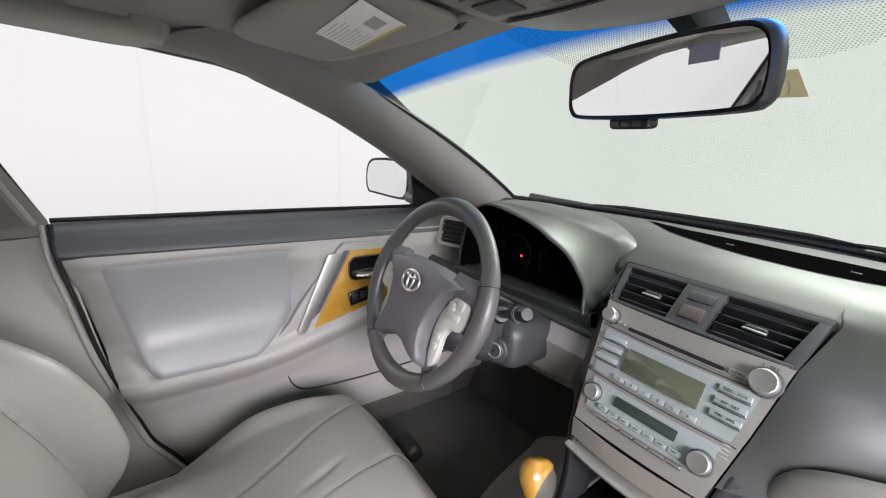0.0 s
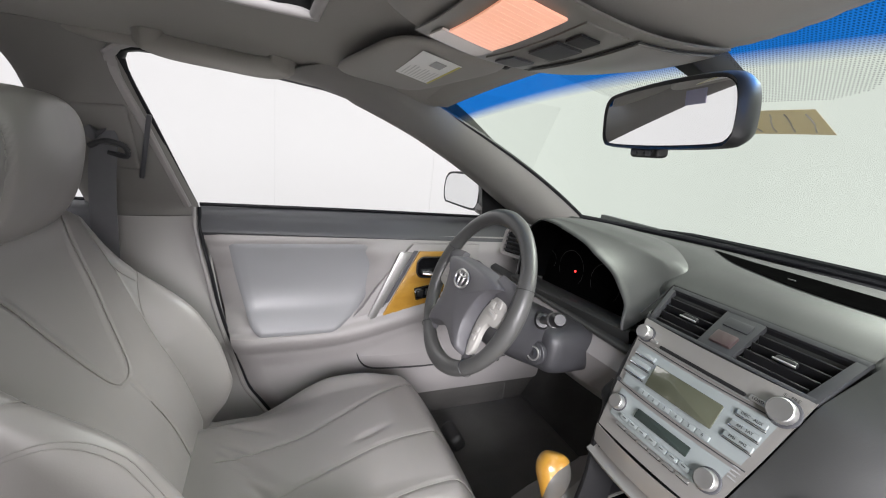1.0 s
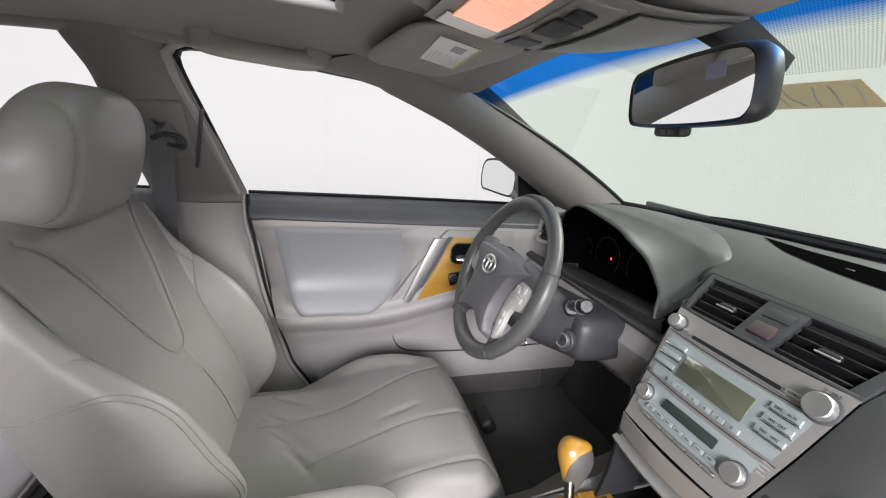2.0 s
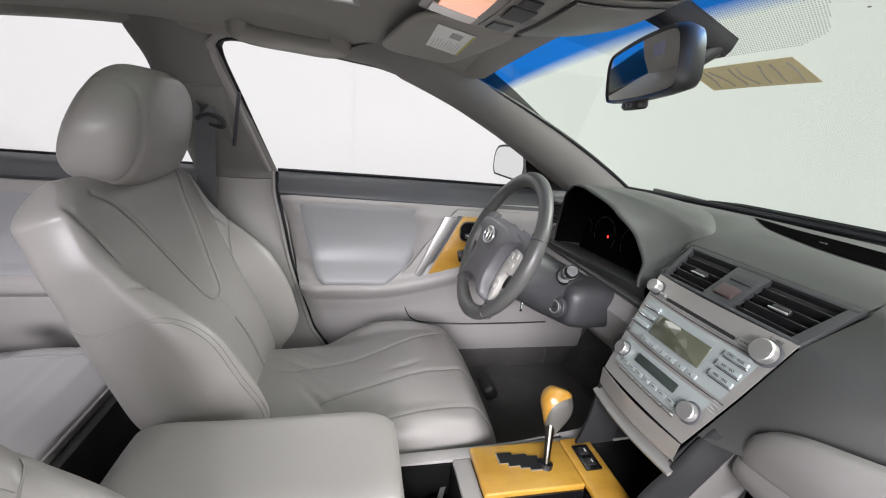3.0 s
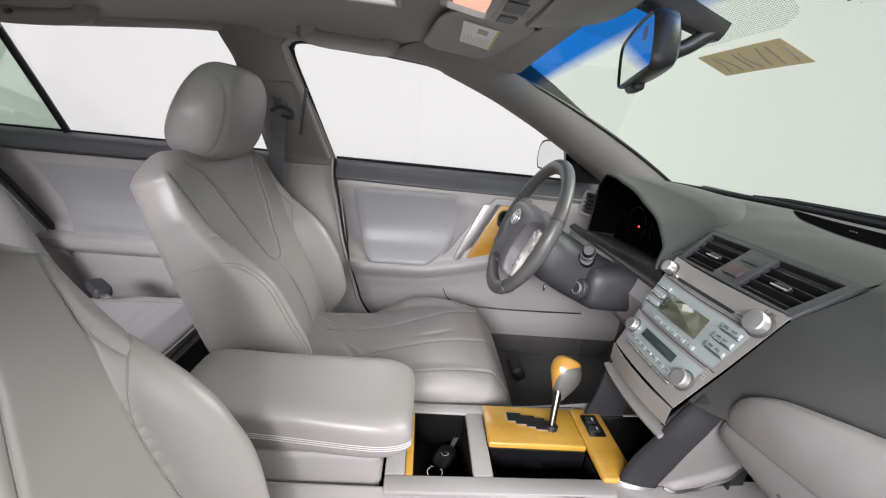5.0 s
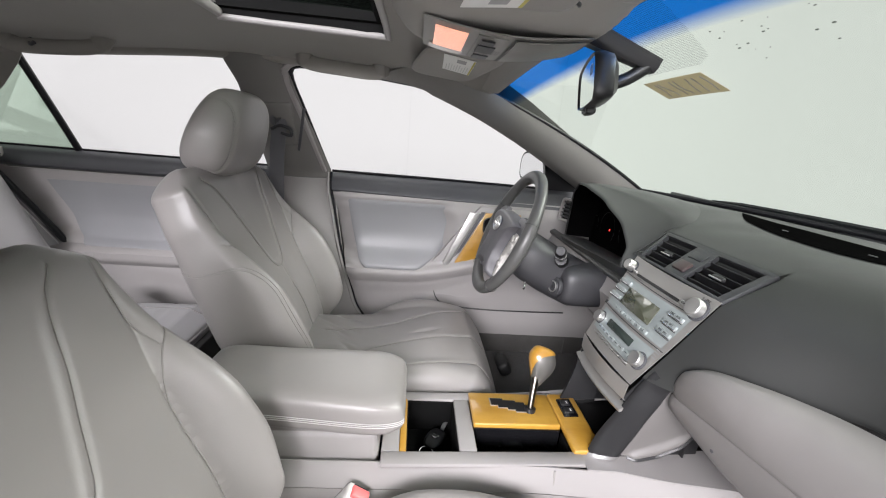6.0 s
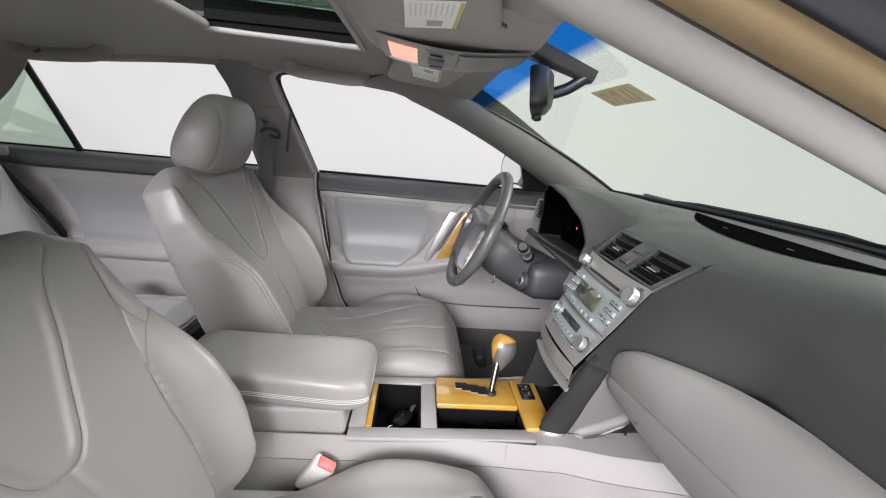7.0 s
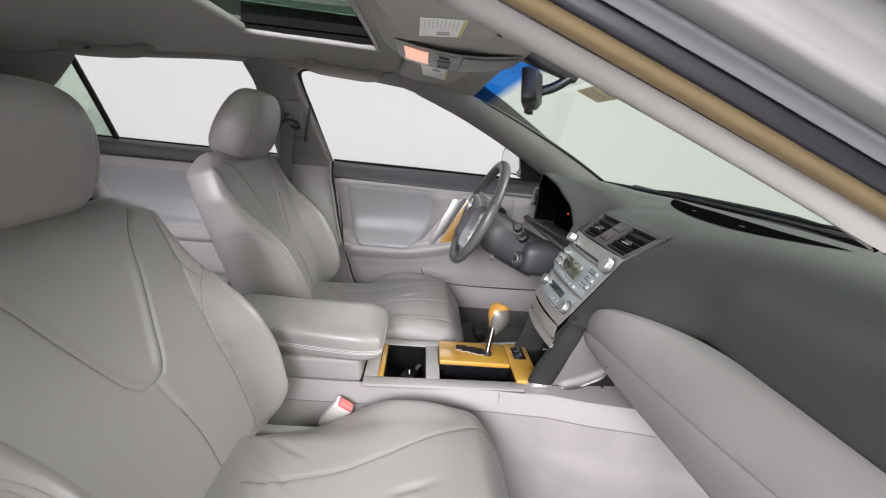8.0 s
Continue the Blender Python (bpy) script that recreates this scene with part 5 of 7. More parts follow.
def rim_point(u, v):
    a, b = 2 * math.pi * u, 2 * math.pi * v
    r = 0.0165 + 0.0015 * math.cos(4 * a)
    rr = R + r * 1.05 * math.cos(b)
    return Vector((rr * math.cos(a), rr * math.sin(a), r * math.sin(b)))


bm = grid(rim_point, 96, 16, loop_u=True)
bmesh.ops.remove_doubles(bm, verts=bm.verts, dist=1e-6)
part("rim", put(bm, WM), RIM_LEATHER, wheel, "dark grey leather rim")
for a in (20, 160, 232, 308):
    part("rim_seam", put(tube([Vector((R * math.cos(radians(a)) + 0.0178 * math.cos(b) * math.cos(radians(a)), R * math.sin(radians(a)) + 0.0178 * math.cos(b) * math.sin(radians(a)), 0.0178 * math.sin(b))) for b in [2 * math.pi * k / 16 for k in range(17)]], 0.0008, None, 6), WM), BLACK_PLASTIC, wheel)


HUB = [(0.0, 0.059), (0.050, 0.058), (0.095, 0.053), (0.128, 0.046), (0.124, 0.040), (0.100, 0.022), (0.083, -0.006), (0.073, -0.045), (0.075, -0.075), (0.087, -0.108), (0.090, -0.122), (0.082, -0.128), (0.060, -0.119), (0.028, -0.106), (0.0, -0.103)]
HUB = [(p.x, p.y) for p in curve([(x, y, 0) for x, y in HUB], 60)]
HUB = HUB + [(-x, y) for x, y in HUB[-2:0:-1]]


def hub_point(u, v):
    """The airbag cover: a broad brow above and two lobes that reach down to the rim."""
    x, y = HUB[int(round(u * len(HUB))) % len(HUB)]
    k = math.sqrt(max(0.0, 1 - v * v))
    g = v ** 0.8
    return Vector((x * g, -0.03 + (y + 0.03) * g, 0.022 + 0.014 * k - 0.022 * step(0.84, 1.0, v) - 0.010 * step(0.09, 0.16, math.hypot(x * g, (y + 0.02) * g))))


part("airbag_cover", put(grid(hub_point, len(HUB), 24, loop_u=True, v0=1.0, v1=0.0004), WM), HUB_VINYL, wheel, "dark grey airbag cover")
part("hub_back", put(knob(0.062, 0.05, Matrix.Translation((0, -0.01, -0.035))), WM), DARK_PLASTIC, wheel)
PAD = [(0.131, 0.036), (0.143, 0.018), (0.146, -0.022), (0.132, -0.034), (0.114, -0.036), (0.105, -0.054), (0.107, -0.080), (0.106, -0.104), (0.092, -0.112), (0.080, -0.076), (0.077, -0.043), (0.084, -0.008), (0.103, 0.022), (0.131, 0.036)]
PAD = [(p.x, p.y) for p in curve([(x, y, 0) for x, y in PAD], 70)[:-1]]
for sgn in (-1, 1):
    part("spoke", put(sweep([(sgn * 0.085, 0.040, 0.004), (sgn * 0.125, 0.036, 0.001), (sgn * 0.168, 0.028, -0.001)], [(-0.022, -0.010), (0.022, -0.010), (0.024, 0.002), (0.014, 0.008), (-0.014, 0.008), (-0.024, 0.002)], 10), WM), HUB_VINYL, wheel)
    part("spoke", put(sweep([(sgn * 0.075, 0.000, -0.006), (sgn * 0.12, -0.004, -0.008), (sgn * 0.166, -0.008, -0.008)], [(-0.026, -0.006), (0.026, -0.006), (0.028, 0.002), (-0.028, 0.002)], 10), WM), DARK_PLASTIC, wheel)
    part("lower_spoke", put(sweep([(sgn * 0.080, -0.085, 0.002), (sgn * 0.090, -0.118, -0.002), (sgn * 0.100, -0.146, -0.004)], [(-0.014, -0.008), (0.014, -0.008), (0.016, 0.002), (0.008, 0.006), (-0.008, 0.006), (-0.016, 0.002)], 10, up=(0, 0, 1)), WM), HUB_VINYL, wheel)
    trim_part = part("spoke_trim", put(prism([(sgn * x, y) for x, y in (PAD if sgn > 0 else PAD[::-1])], 0.012, Matrix.Translation((0, 0, -0.004)), 0.003), WM), SPOKE, wheel, "silver spoke trim with buttons")
    for bx, by, bw, bh in ((0.104, 0.004, 0.018, 0.016), (0.124, 0.010, 0.018, 0.016), (0.114, -0.013, 0.036, 0.013), (0.094, -0.056, 0.016, 0.013), (0.094, -0.074, 0.016, 0.013)):
        part("wheel_button", put(prism([(sgn * bx + x, by + y) for x, y in rounded(bw, bh, 0.004, 4)], 0.0035, Matrix.Translation((0, 0, 0.0075)), 0.001), WM), SPOKE, trim_part)
        part("button_mark", put(box((bw * 0.35, 0.0014, 0.0005), (sgn * bx, by, 0.0112), 0.0), WM), PALE_INK, trim_part)
# badge: three plain ovals in chrome on the cover
for rx, ry, cy in ((0.0285, 0.0195, 0.0), (0.0092, 0.0188, 0.0), (0.0185, 0.0066, 0.0120)):
    part("badge_ring", put(tube([(rx * math.cos(2 * math.pi * i / 32), ry * math.sin(2 * math.pi * i / 32) + cy + 0.012, 0.0380) for i in range(32)], 0.0026, None, 8, closed=True), WM), SATIN, wheel, "chrome oval badge")

column = thing("steering_column", "dark grey steering column shroud with stalks and ignition", "steering column", (-0.37, 0.60, 0.75))
part("shroud", put(sweep([(0, 0.0, -0.03), (0, -0.004, -0.06), (0, -0.010, -0.12), (0, -0.016, -0.17), (0, -0.02, -0.26)], [(0.074 * superpow(math.cos(a), 0.7), -0.028 + 0.070 * superpow(math.sin(a), 0.75)) for a in [2 * math.pi * k / 28 for k in range(28)]], 20, up=(0, 1, 0), scale=lambda t: 0.80 + 0.20 * step(0.0, 0.3, t)), WM), COLUMN, column, "dark grey column shroud")


def pod_point(u, v):
    """Rounded housing round the ignition lock."""
    a, b = 2 * math.pi * u, math.pi * (v - 0.5)
    k = abs(math.cos(b)) ** 0.35
    return Vector((-0.322 + 0.062 * superpow(math.cos(a), 0.6) * k, 0.725 + 0.078 * superpow(math.sin(b), 0.5), 0.752 + 0.058 * superpow(math.sin(a), 0.6) * k))


part("ignition_housing", grid(pod_point, 36, 20, loop_u=True, caps=True), COLUMN, column, "dark grey ignition housing")
IM = axes((0.96, 0.28, 0), (-0.04, 0.15, 1), (0.27, -0.94, 0.16), (-0.298, 0.640, 0.748))
part("ignition_boss", knob(0.027, 0.012, IM, 30), COLUMN, column)
part("ignition", knob(0.020, 0.015, IM, 28), DARK_PLASTIC, column, "ignition lock")
part("ignition_ring", put(tube([(0.0150 * math.cos(t), 0.0150 * math.sin(t), 0.0155) for t in [2 * math.pi * k / 24 for k in range(24)]], 0.0020, None, 8, up=(0, 0, 1), closed=True), IM), SATIN, column, "bright lock ring")
part("ignition_slot", put(box((0.003, 0.011, 0.003), (0, 0, 0.0150), 0.0005), IM), BLACK_PLASTIC, column)
for sgn in (-1, 1):
    a = Vector((-0.372 + sgn * 0.072, 0.640, 0.826))
    b = Vector((-0.372 + sgn * 0.150, 0.606, 0.864))
    d = (b - a).normalized()
    part("stalk", tube([a - d * 0.02, a.lerp(b, 0.6), b], 0.0085, 8, 12), BLACK_PLASTIC, column, "black column stalk")
    part("stalk_collar", tube([a - d * 0.012, a + d * 0.004, a + d * 0.010], 0.021, None, 20, scale=lambda t: 1.0 - 0.25 * t), BLACK_PLASTIC, column, "black rubber stalk collar")
    part("stalk_tip", tube([b - d * 0.012, b, b + d * 0.034, b + d * 0.042], 0.0150, None, 20, scale=lambda t: 1.0 if t < 0.9 else 0.72), BLACK_PLASTIC, column)
    for k in (0.006, 0.014):
        part("stalk_ring", tube([b + d * k, b + d * (k + 0.0022)], 0.0154, None, 20), PALE_INK, column)
part("column_lever", tube([(-0.335, 0.56, 0.765), (-0.325, 0.555, 0.735), (-0.318, 0.552, 0.728)], 0.003, 8, 8), CHROME, column, "small chrome key ring tag")

# ---- centre stack: vents, radio, climate panel, tray ----
def stack_y(z):
    return 0.752 + 0.54 * (z - 0.87)


stack = thing("centre_stack", "silver centre stack with radio and climate panel", "centre stack", (0, 0.75, 0.66))


def half_w(z):
    return linear([(0.655, 0.098), (0.70, 0.104), (0.80, 0.124), (0.895, 0.140)], z)


def face(lift, z0, z1, wa, wb, nu=10, nz=24, thick=0.006, dx=0.0):
    """A strip of the stack's curved face between two heights; wa and wb are fractions of its width."""
    def f(u, v):
        z = z0 + (z1 - z0) * v
        h = half_w(z)
        x = h * (wa + (wb - wa) * u)
        return Vector((x, stack_y(z) - lift - 0.010 * (1 - (x / 0.145) ** 2), z + lift * 0.5))
    return grid(f, nu, nz, thick=thick)


def on_face(x, z, lift=0.0):
    """A placing matrix on the face: x across, y up the face, z out of it."""
    y = stack_y(z) - 0.010 * (1 - (x / 0.145) ** 2)
    n = Vector((0, -1, 0.54)).normalized()
    return axes((1, 0, 0), (0, 0.54, 1), n, Vector((x, y, z)) + n * lift)


part("radio_face", face(0.003, 0.704, 0.893, -1, 1, 24, 40, 0.0015), SILVER, stack, "silver radio and climate face")
part("radio_body", box((0.22, 0.08, 0.20), (0, 0.80, 0.79), 0.004), BLACK_PLASTIC, stack)
part("radio_bezel", face(0.0065, 0.783, 0.8505, -0.90, 0.90, 24, 20, 0.0), BLUE_SILVER, stack, "pale blue silver radio bezel")
part("climate_bezel", face(0.0065, 0.730, 0.774, -0.86, 0.86, 24, 14, 0.0), BLUE_SILVER, stack, "pale blue silver climate bezel")
for z in (0.7785, 0.8535):
    part("panel_joint", face(0.0058, z, z + 0.0016, -0.97, 0.97, 20, 2, 0.0), DARK_PLASTIC, stack)


def plate(name, x, z, w, h, d, mat, label="", r=0.003, lift=0.006, bevel=0.0008, parent=None):
    return part(name, prism(rounded(w, h, min(r, w * 0.45, h * 0.45), 4), d, on_face(x, z, lift), bevel), mat, parent or stack, label)


part("disc_slot", prism(rounded(0.150, 0.006, 0.003, 4), 0.002, on_face(-0.006, 0.8640, 0.0045)), BLACK_PLASTIC, stack, "black disc slot")
plate("slot_lip", -0.004, 0.8595, 0.165, 0.002, 0.002, SATIN)
display = part("radio_display", prism(rounded(0.124, 0.041, 0.003, 4), 0.0012, on_face(-0.002, 0.819, 0.0135) @ Matrix.Rotation(radians(2.5), 4, "X") @ Matrix.Rotation(radians(-3.0), 4, "Y"), 0.0008), LCD, stack, "olive radio display")
for i in range(6):
    x = -0.058 + 0.0222 * i
    b = plate("preset_button", x, 0.7885, 0.0212, 0.009, 0.004, BLUE_SILVER, "", 0.002, 0.0085)
    words(str(i + 1), 0.0070, INK, on_face(x, 0.7885, 0.0128), b)
for sgn, labels in ((-1, ("", "", "")), (1, ("DISC · AUX", "AM · SAT", "FM1   FM2"))):
    for k in range(3):
        z = 0.8400 - 0.0165 * k
        b = plate("radio_button", sgn * 0.093, z, 0.040, 0.0085, 0.005, BLUE_SILVER, "", 0.002, 0.0090)
        plate("button_edge", sgn * 0.093, z - 0.0046, 0.041, 0.0022, 0.0055, CHROME, "", 0.0008, 0.0090, parent=b)
        plate("button_gap", sgn * 0.093, z - 0.0066, 0.042, 0.0012, 0.001, INK, "", 0.0004, 0.0090, parent=b)
        if labels[k]:
            words(labels[k], 0.0058, INK, on_face(sgn * 0.093, z + 0.0002, 0.0144), b)
        else:
            for m in (-0.008, 0.008):
                part("print_bar", prism([(-0.005, -0.001), (0.005, -0.001), (0.005, 0.001), (-0.005, 0.001)], 0.0003, on_face(sgn * 0.093 + m, z, 0.0142)), PALE_INK, b)
# knobs
for x, z, r, h, nm in ((-0.118, 0.870, 0.0125, 0.021, "power_knob"), (0.116, 0.866, 0.0174, 0.019, "tuning_knob"), (-0.090, 0.752, 0.0130, 0.016, "fan_knob"), (0.087, 0.744, 0.0150, 0.016, "temperature_knob")):
    k = part(nm, knob(r, h, on_face(x, z, 0.005), 36, grip=1), SATIN, stack, "satin silver knob")
    part("knob_collar", knob(r * 1.22, 0.004, on_face(x, z, 0.0050), 32), MID_PLASTIC, k)
plate("slot_button", -0.096, 0.8650, 0.014, 0.006, 0.004, SATIN, "", 0.002)
b = plate("load_button", 0.086, 0.8640, 0.024, 0.008, 0.004, SATIN, "silver load button", 0.002)
words("LOAD", 0.0060, INK, on_face(0.086, 0.8642, 0.0103), b)
words("TUNE · FILE", 0.0066, INK, on_face(0.108, 0.886, 0.0050), stack)
for i, x in enumerate((-0.126, -0.098)):
    part("print_bar", prism([(-0.007, -0.0009), (0.007, -0.0009), (0.007, 0.0009), (-0.007, 0.0009)], 0.0003, on_face(x, 0.884 - 0.004 * i, 0.0050)), PALE_INK, stack)
plate("seek_mark", -0.118, 0.782, 0.008, 0.008, 0.001, INK, "", 0.001)
# climate row
plate("climate_display", 0.000, 0.7585, 0.100, 0.017, 0.001, LCD_DARK, "dark climate display", 0.002, 0.0100)
for i in range(7):
    x = -0.062 + 0.0195 * i
    b = plate("climate_button", x, 0.7395, 0.0180, 0.0080, 0.004, BLUE_SILVER, "", 0.002, 0.0085)
    part("print_bar", prism([(-0.0035, -0.0007), (0.0035, -0.0007), (0.0035, 0.0007), (-0.0035, 0.0007)], 0.0003, on_face(x, 0.7398, 0.0127)), INK, b)
for i in range(6):
    b = plate("climate_lever", -0.060 + 0.0240 * i, 0.7265, 0.0205, 0.0040, 0.008, SATIN, "", 0.0015, 0.006)
    plate("lever_gap", -0.060 + 0.0240 * i, 0.7232, 0.0205, 0.0012, 0.001, INK, "", 0.0004, 0.0062, parent=b)
for i in range(4):
    part("print_bar", prism([(-0.006, -0.0009), (0.006, -0.0009), (0.006, 0.0009), (-0.006, 0.0009)], 0.0003, on_face(0.105 + 0.003 * (i % 2), 0.778 - 0.005 * i, 0.0064)), PALE_INK, stack)

# lower cover and tray
part("lower_cover", grid(lambda u, v: Vector(((0.105 - 0.004 * v) * (2 * u - 1), 0.652 - 0.010 * (1 - (2 * u - 1) ** 2) - 0.003 * v + 0.02 * step(0.85, 1.0, v), 0.705 - 0.040 * v)), 16, 10, thick=0.002), SILVER, stack, "silver band below the climate panel")
part("tray_flap", grid(lambda u, v: Vector((0.108 * (2 * u - 1), 0.640 - 0.010 * (1 - (2 * u - 1) ** 2) + 0.030 * v, 0.652 + 0.014 * v)), 16, 6, thick=0.007), SILVER, stack, "silver open tray flap")
for x0 in (-0.094, 0.094):
    part("tray_wall", box((0.004, 0.18, 0.15), (x0, 0.745, 0.600), 0.001), BLACK_PLASTIC, stack)
part("tray_back", box((0.21, 0.004, 0.16), (0, 0.80, 0.60), 0.001), BLACK_PLASTIC, stack, "black tray recess")
part("tray_floor", box((0.205, 0.165, 0.006), (0, 0.722, 0.5265), 0.001), DEEP_BLACK, stack, "black tray floor")
part("tray_roof", box((0.21, 0.14, 0.004), (0, 0.73, 0.668), 0.001), BLACK_PLASTIC, stack)

# vent panel above
vent = thing("dash_vents", "dark grey vent panel with two louvred vents", "air vent", (0, 0.8, 0.9))
P0, P1 = Vector((0, 0.766, 0.892)), Vector((0, 0.842, 0.951))
VD = (P1 - P0).normalized()
VN = Vector((0, -VD.z, VD.y))


def on_vent(x, t, lift=0.0):
    bow = -0.006 * (1 - (x / 0.15) ** 2)
    return axes((1, 0, 0), VD, VN, P0 + Vector((x, bow, 0)) + VD * t + VN * lift)


VH = (P1 - P0).length
outline = [(-0.150, 0.0), (0.150, 0.0), (0.158, VH), (-0.158, VH)]


def vent_frame():
    bars = [[(-0.139, 0), (-0.130, 0), (-0.146, VH), (-0.158, VH)], [(-0.040, 0), (0.020, 0), (0.024, VH), (-0.042, VH)], [(0.121, 0), (0.139, 0), (0.151, VH - 0.002), (0.137, VH)], [(-0.150, VH - 0.010), (0.150, VH - 0.010), (0.152, VH), (-0.152, VH)], [(-0.135, 0), (0.135, 0), (0.136, 0.007), (-0.136, 0.007)]]
    return joined(*[prism(b, 0.010, on_vent(0, 0, -0.007 + 0.0004 * i), 0.002) for i, b in enumerate(bars)])


part("vent_frame", vent_frame(), DARK_PLASTIC, vent, "dark grey vent frame")
part("vent_rim", put(tube([(-0.156, 0.002, 0.004), (-0.158, VH + 0.002, 0.001), (0.151, VH + 0.001, -0.001)], 0.0022, None, 6, up=(0, 0, 1)), on_vent(0, 0)), BLACK_PLASTIC, vent)
for x0, x1, lean_x in ((-0.132, -0.040, -1), (0.020, 0.122, 1)):
    part("vent_duct", put(box((x1 - x0, VH - 0.010, 0.004), ((x0 + x1) / 2, VH / 2, -0.03), 0.0), on_vent(0, 0)), DEEP_BLACK, vent)
    for k in range(5):
        part("louvre", put(box((x1 - x0 - 0.004 + 0.004 * k, 0.003, 0.020), ((x0 + x1) / 2 + 0.002 * lean_x * k, 0.013 + 0.0175 * k, -0.010), 0.001, 1, turn=Matrix.Rotation(radians(-28), 3, "X")), on_vent(0, 0)), BLACK_PLASTIC, vent)
    tog = part("vent_slider", put(box((0.030, 0.010, 0.010), ((x0 + x1) / 2 + 0.006, VH * 0.45, 0.000), 0.004, 3), on_vent(0, 0)), BLACK_PLASTIC, vent, "dark vent slider with a satin lip")
    part("slider_lip", put(box((0.032, 0.0035, 0.004), ((x0 + x1) / 2 + 0.006, VH * 0.45 - 0.006, 0.005), 0.0015, 2), on_vent(0, 0)), SATIN, tog)
hz = part("hazard_switch", put(box((0.036, 0.026, 0.010), (-0.008, 0.030, 0.004), 0.003), on_vent(0, 0)), surface("dull_red_plastic", (0.055, 0.036, 0.036), 0.4), vent, "dull red hazard switch")
part("clock_panel", put(box((0.042, 0.020, 0.004), (-0.008, 0.066, 0.004), 0.002), on_vent(0, 0)), DARK_PLASTIC, vent)

# instrument cluster
cluster = thing("instrument_cluster", "black unlit instrument cluster under a grey hood", "instrument cluster", (-0.37, 0.8, 0.86))
ARCH = [(-0.592, 0.835), (-0.586, 0.885), (-0.565, 0.950), (-0.525, 0.998), (-0.460, 1.023), (-0.385, 1.018), (-0.318, 0.996), (-0.262, 0.962), (-0.222, 0.922), (-0.196, 0.885), (-0.184, 0.850)]
RIM = curve([(x, 0, z) for x, z in ARCH], 60)
# the crest between the hood's flank and its top, and where the top runs out into the dash
CREST = curve([(-0.612, 0.780, 0.842), (-0.600, 0.785, 0.925), (-0.548, 0.775, 0.999), (-0.475, 0.758, 1.027), (-0.395, 0.788, 1.025), (-0.315, 0.838, 1.009), (-0.252, 0.868, 0.990), (-0.200, 0.868, 0.968), (-0.166, 0.815, 0.904)], 60)
SKIRT = curve([(-0.690, 0.800, 0.850), (-0.712, 0.870, 0.945), (-0.690, 1.020, 0.984), (-0.560, 1.075, 0.9945), (-0.420, 1.065, 0.9945), (-0.300, 1.015, 0.9915), (-0.205, 0.945, 0.9755), (-0.172, 0.900, 0.9630), (-0.152, 0.830, 0.9010)], 60)


def lip(x):
    """How far the hood's rim lies forward, by place across."""
    return lerp_rows([(-0.592, 0.756), (-0.52, 0.738), (-0.455, 0.722), (-0.385, 0.724), (-0.30, 0.744), (-0.235, 0.766), (-0.205, 0.768), (-0.184, 0.750)], x)


def hood(u, v):
    """From the rim, a rounded lip, forward and outward into the dash top."""
    i = int(round(u * 60))
    a, t = RIM[i], SKIRT[i]
    b, c = RIM[max(0, i - 1)], RIM[min(60, i + 1)]
    n = Vector((b.z - c.z, 0, c.x - b.x)).normalized()
    p = Vector((a.x, lip(a.x), a.z)) + n * 0.010
    if v < 0.12:
        r = radians(90 * v / 0.12)
        return p + n * (0.005 * math.sin(r) - 0.010) + Vector((0, 0.010 * (1 - math.cos(r)) - 0.004, 0))
    p += n * -0.005 + Vector((0, 0.006, 0))
    w = (v - 0.12) / 0.88
    c = CREST[i]
    if w < 0.45:
        q = w / 0.45
        return p.lerp(c, q) + Vector((0, 0.10, -0.20)) * (c - p).length * q * (1 - q)
    q = (w - 0.45) / 0.55
    return c.lerp(t, q) + Vector((0, 0, 0.006 * math.sin(math.pi * q)))


part("hood", grid(hood, 60, 34, thick=0.003), DASH_TOP, cluster, "grey instrument hood")


def well(u, v):
    a = RIM[int(round(u * 60))]
    k = 1 - 0.14 * v
    return Vector((-0.38 + (a.x + 0.38) * k * 0.990, lip(a.x) + 0.001 + (0.838 - lip(a.x)) * v, 0.85 + (a.z - 0.85) * k * 0.985))


part("well", grid(well, 60, 8, thick=0.002), RECESS, cluster, "black cluster surround")
part("dial_face", prism([(-0.38 + (x + 0.38) * 0.90, 0.85 + (z - 0.85) * 0.90) for x, z in ARCH] + [(-0.20, 0.79), (-0.56, 0.79)], 0.004, axes((1, 0, 0), (0, 0, 1), (0, -1, 0), (0, 0.835, 0))), RECESS, cluster, "black dial glass")
part("lower_lip", grid(lambda u, v: Vector((-0.602 + 0.428 * u, (0.838, 0.752 + 0.012 * u * u, 0.742 + 0.014 * u * u, 0.752 + 0.010 * u, 0.775)[int(round(v * 4))], (0.822, 0.834, 0.828, 0.812, 0.792)[int(round(v * 4))] + (0.020 if v < 0.8 else 0.004) * u)), 24, 4, thick=0.004), DASH_TOP, cluster, "dark grey shelf below the dials", 60)
part("warning_lamp", knob(0.003, 0.002, axes((1, 0, 0), (0, 0, 1), (0, -1, 0), (-0.437, 0.8325, 0.892)), 12), RED_LED, cluster, "lit red warning lamp")
part("gear_mark", box((0.016, 0.002, 0.004), (-0.252, 0.8325, 0.862), 0.0), PALE_LED, cluster, "pale lit mark")
part("small_display", box((0.035, 0.002, 0.03), (-0.285, 0.8328, 0.885), 0.001), plain("grey_lcd", (0.025, 0.027, 0.028), 0.3), cluster)
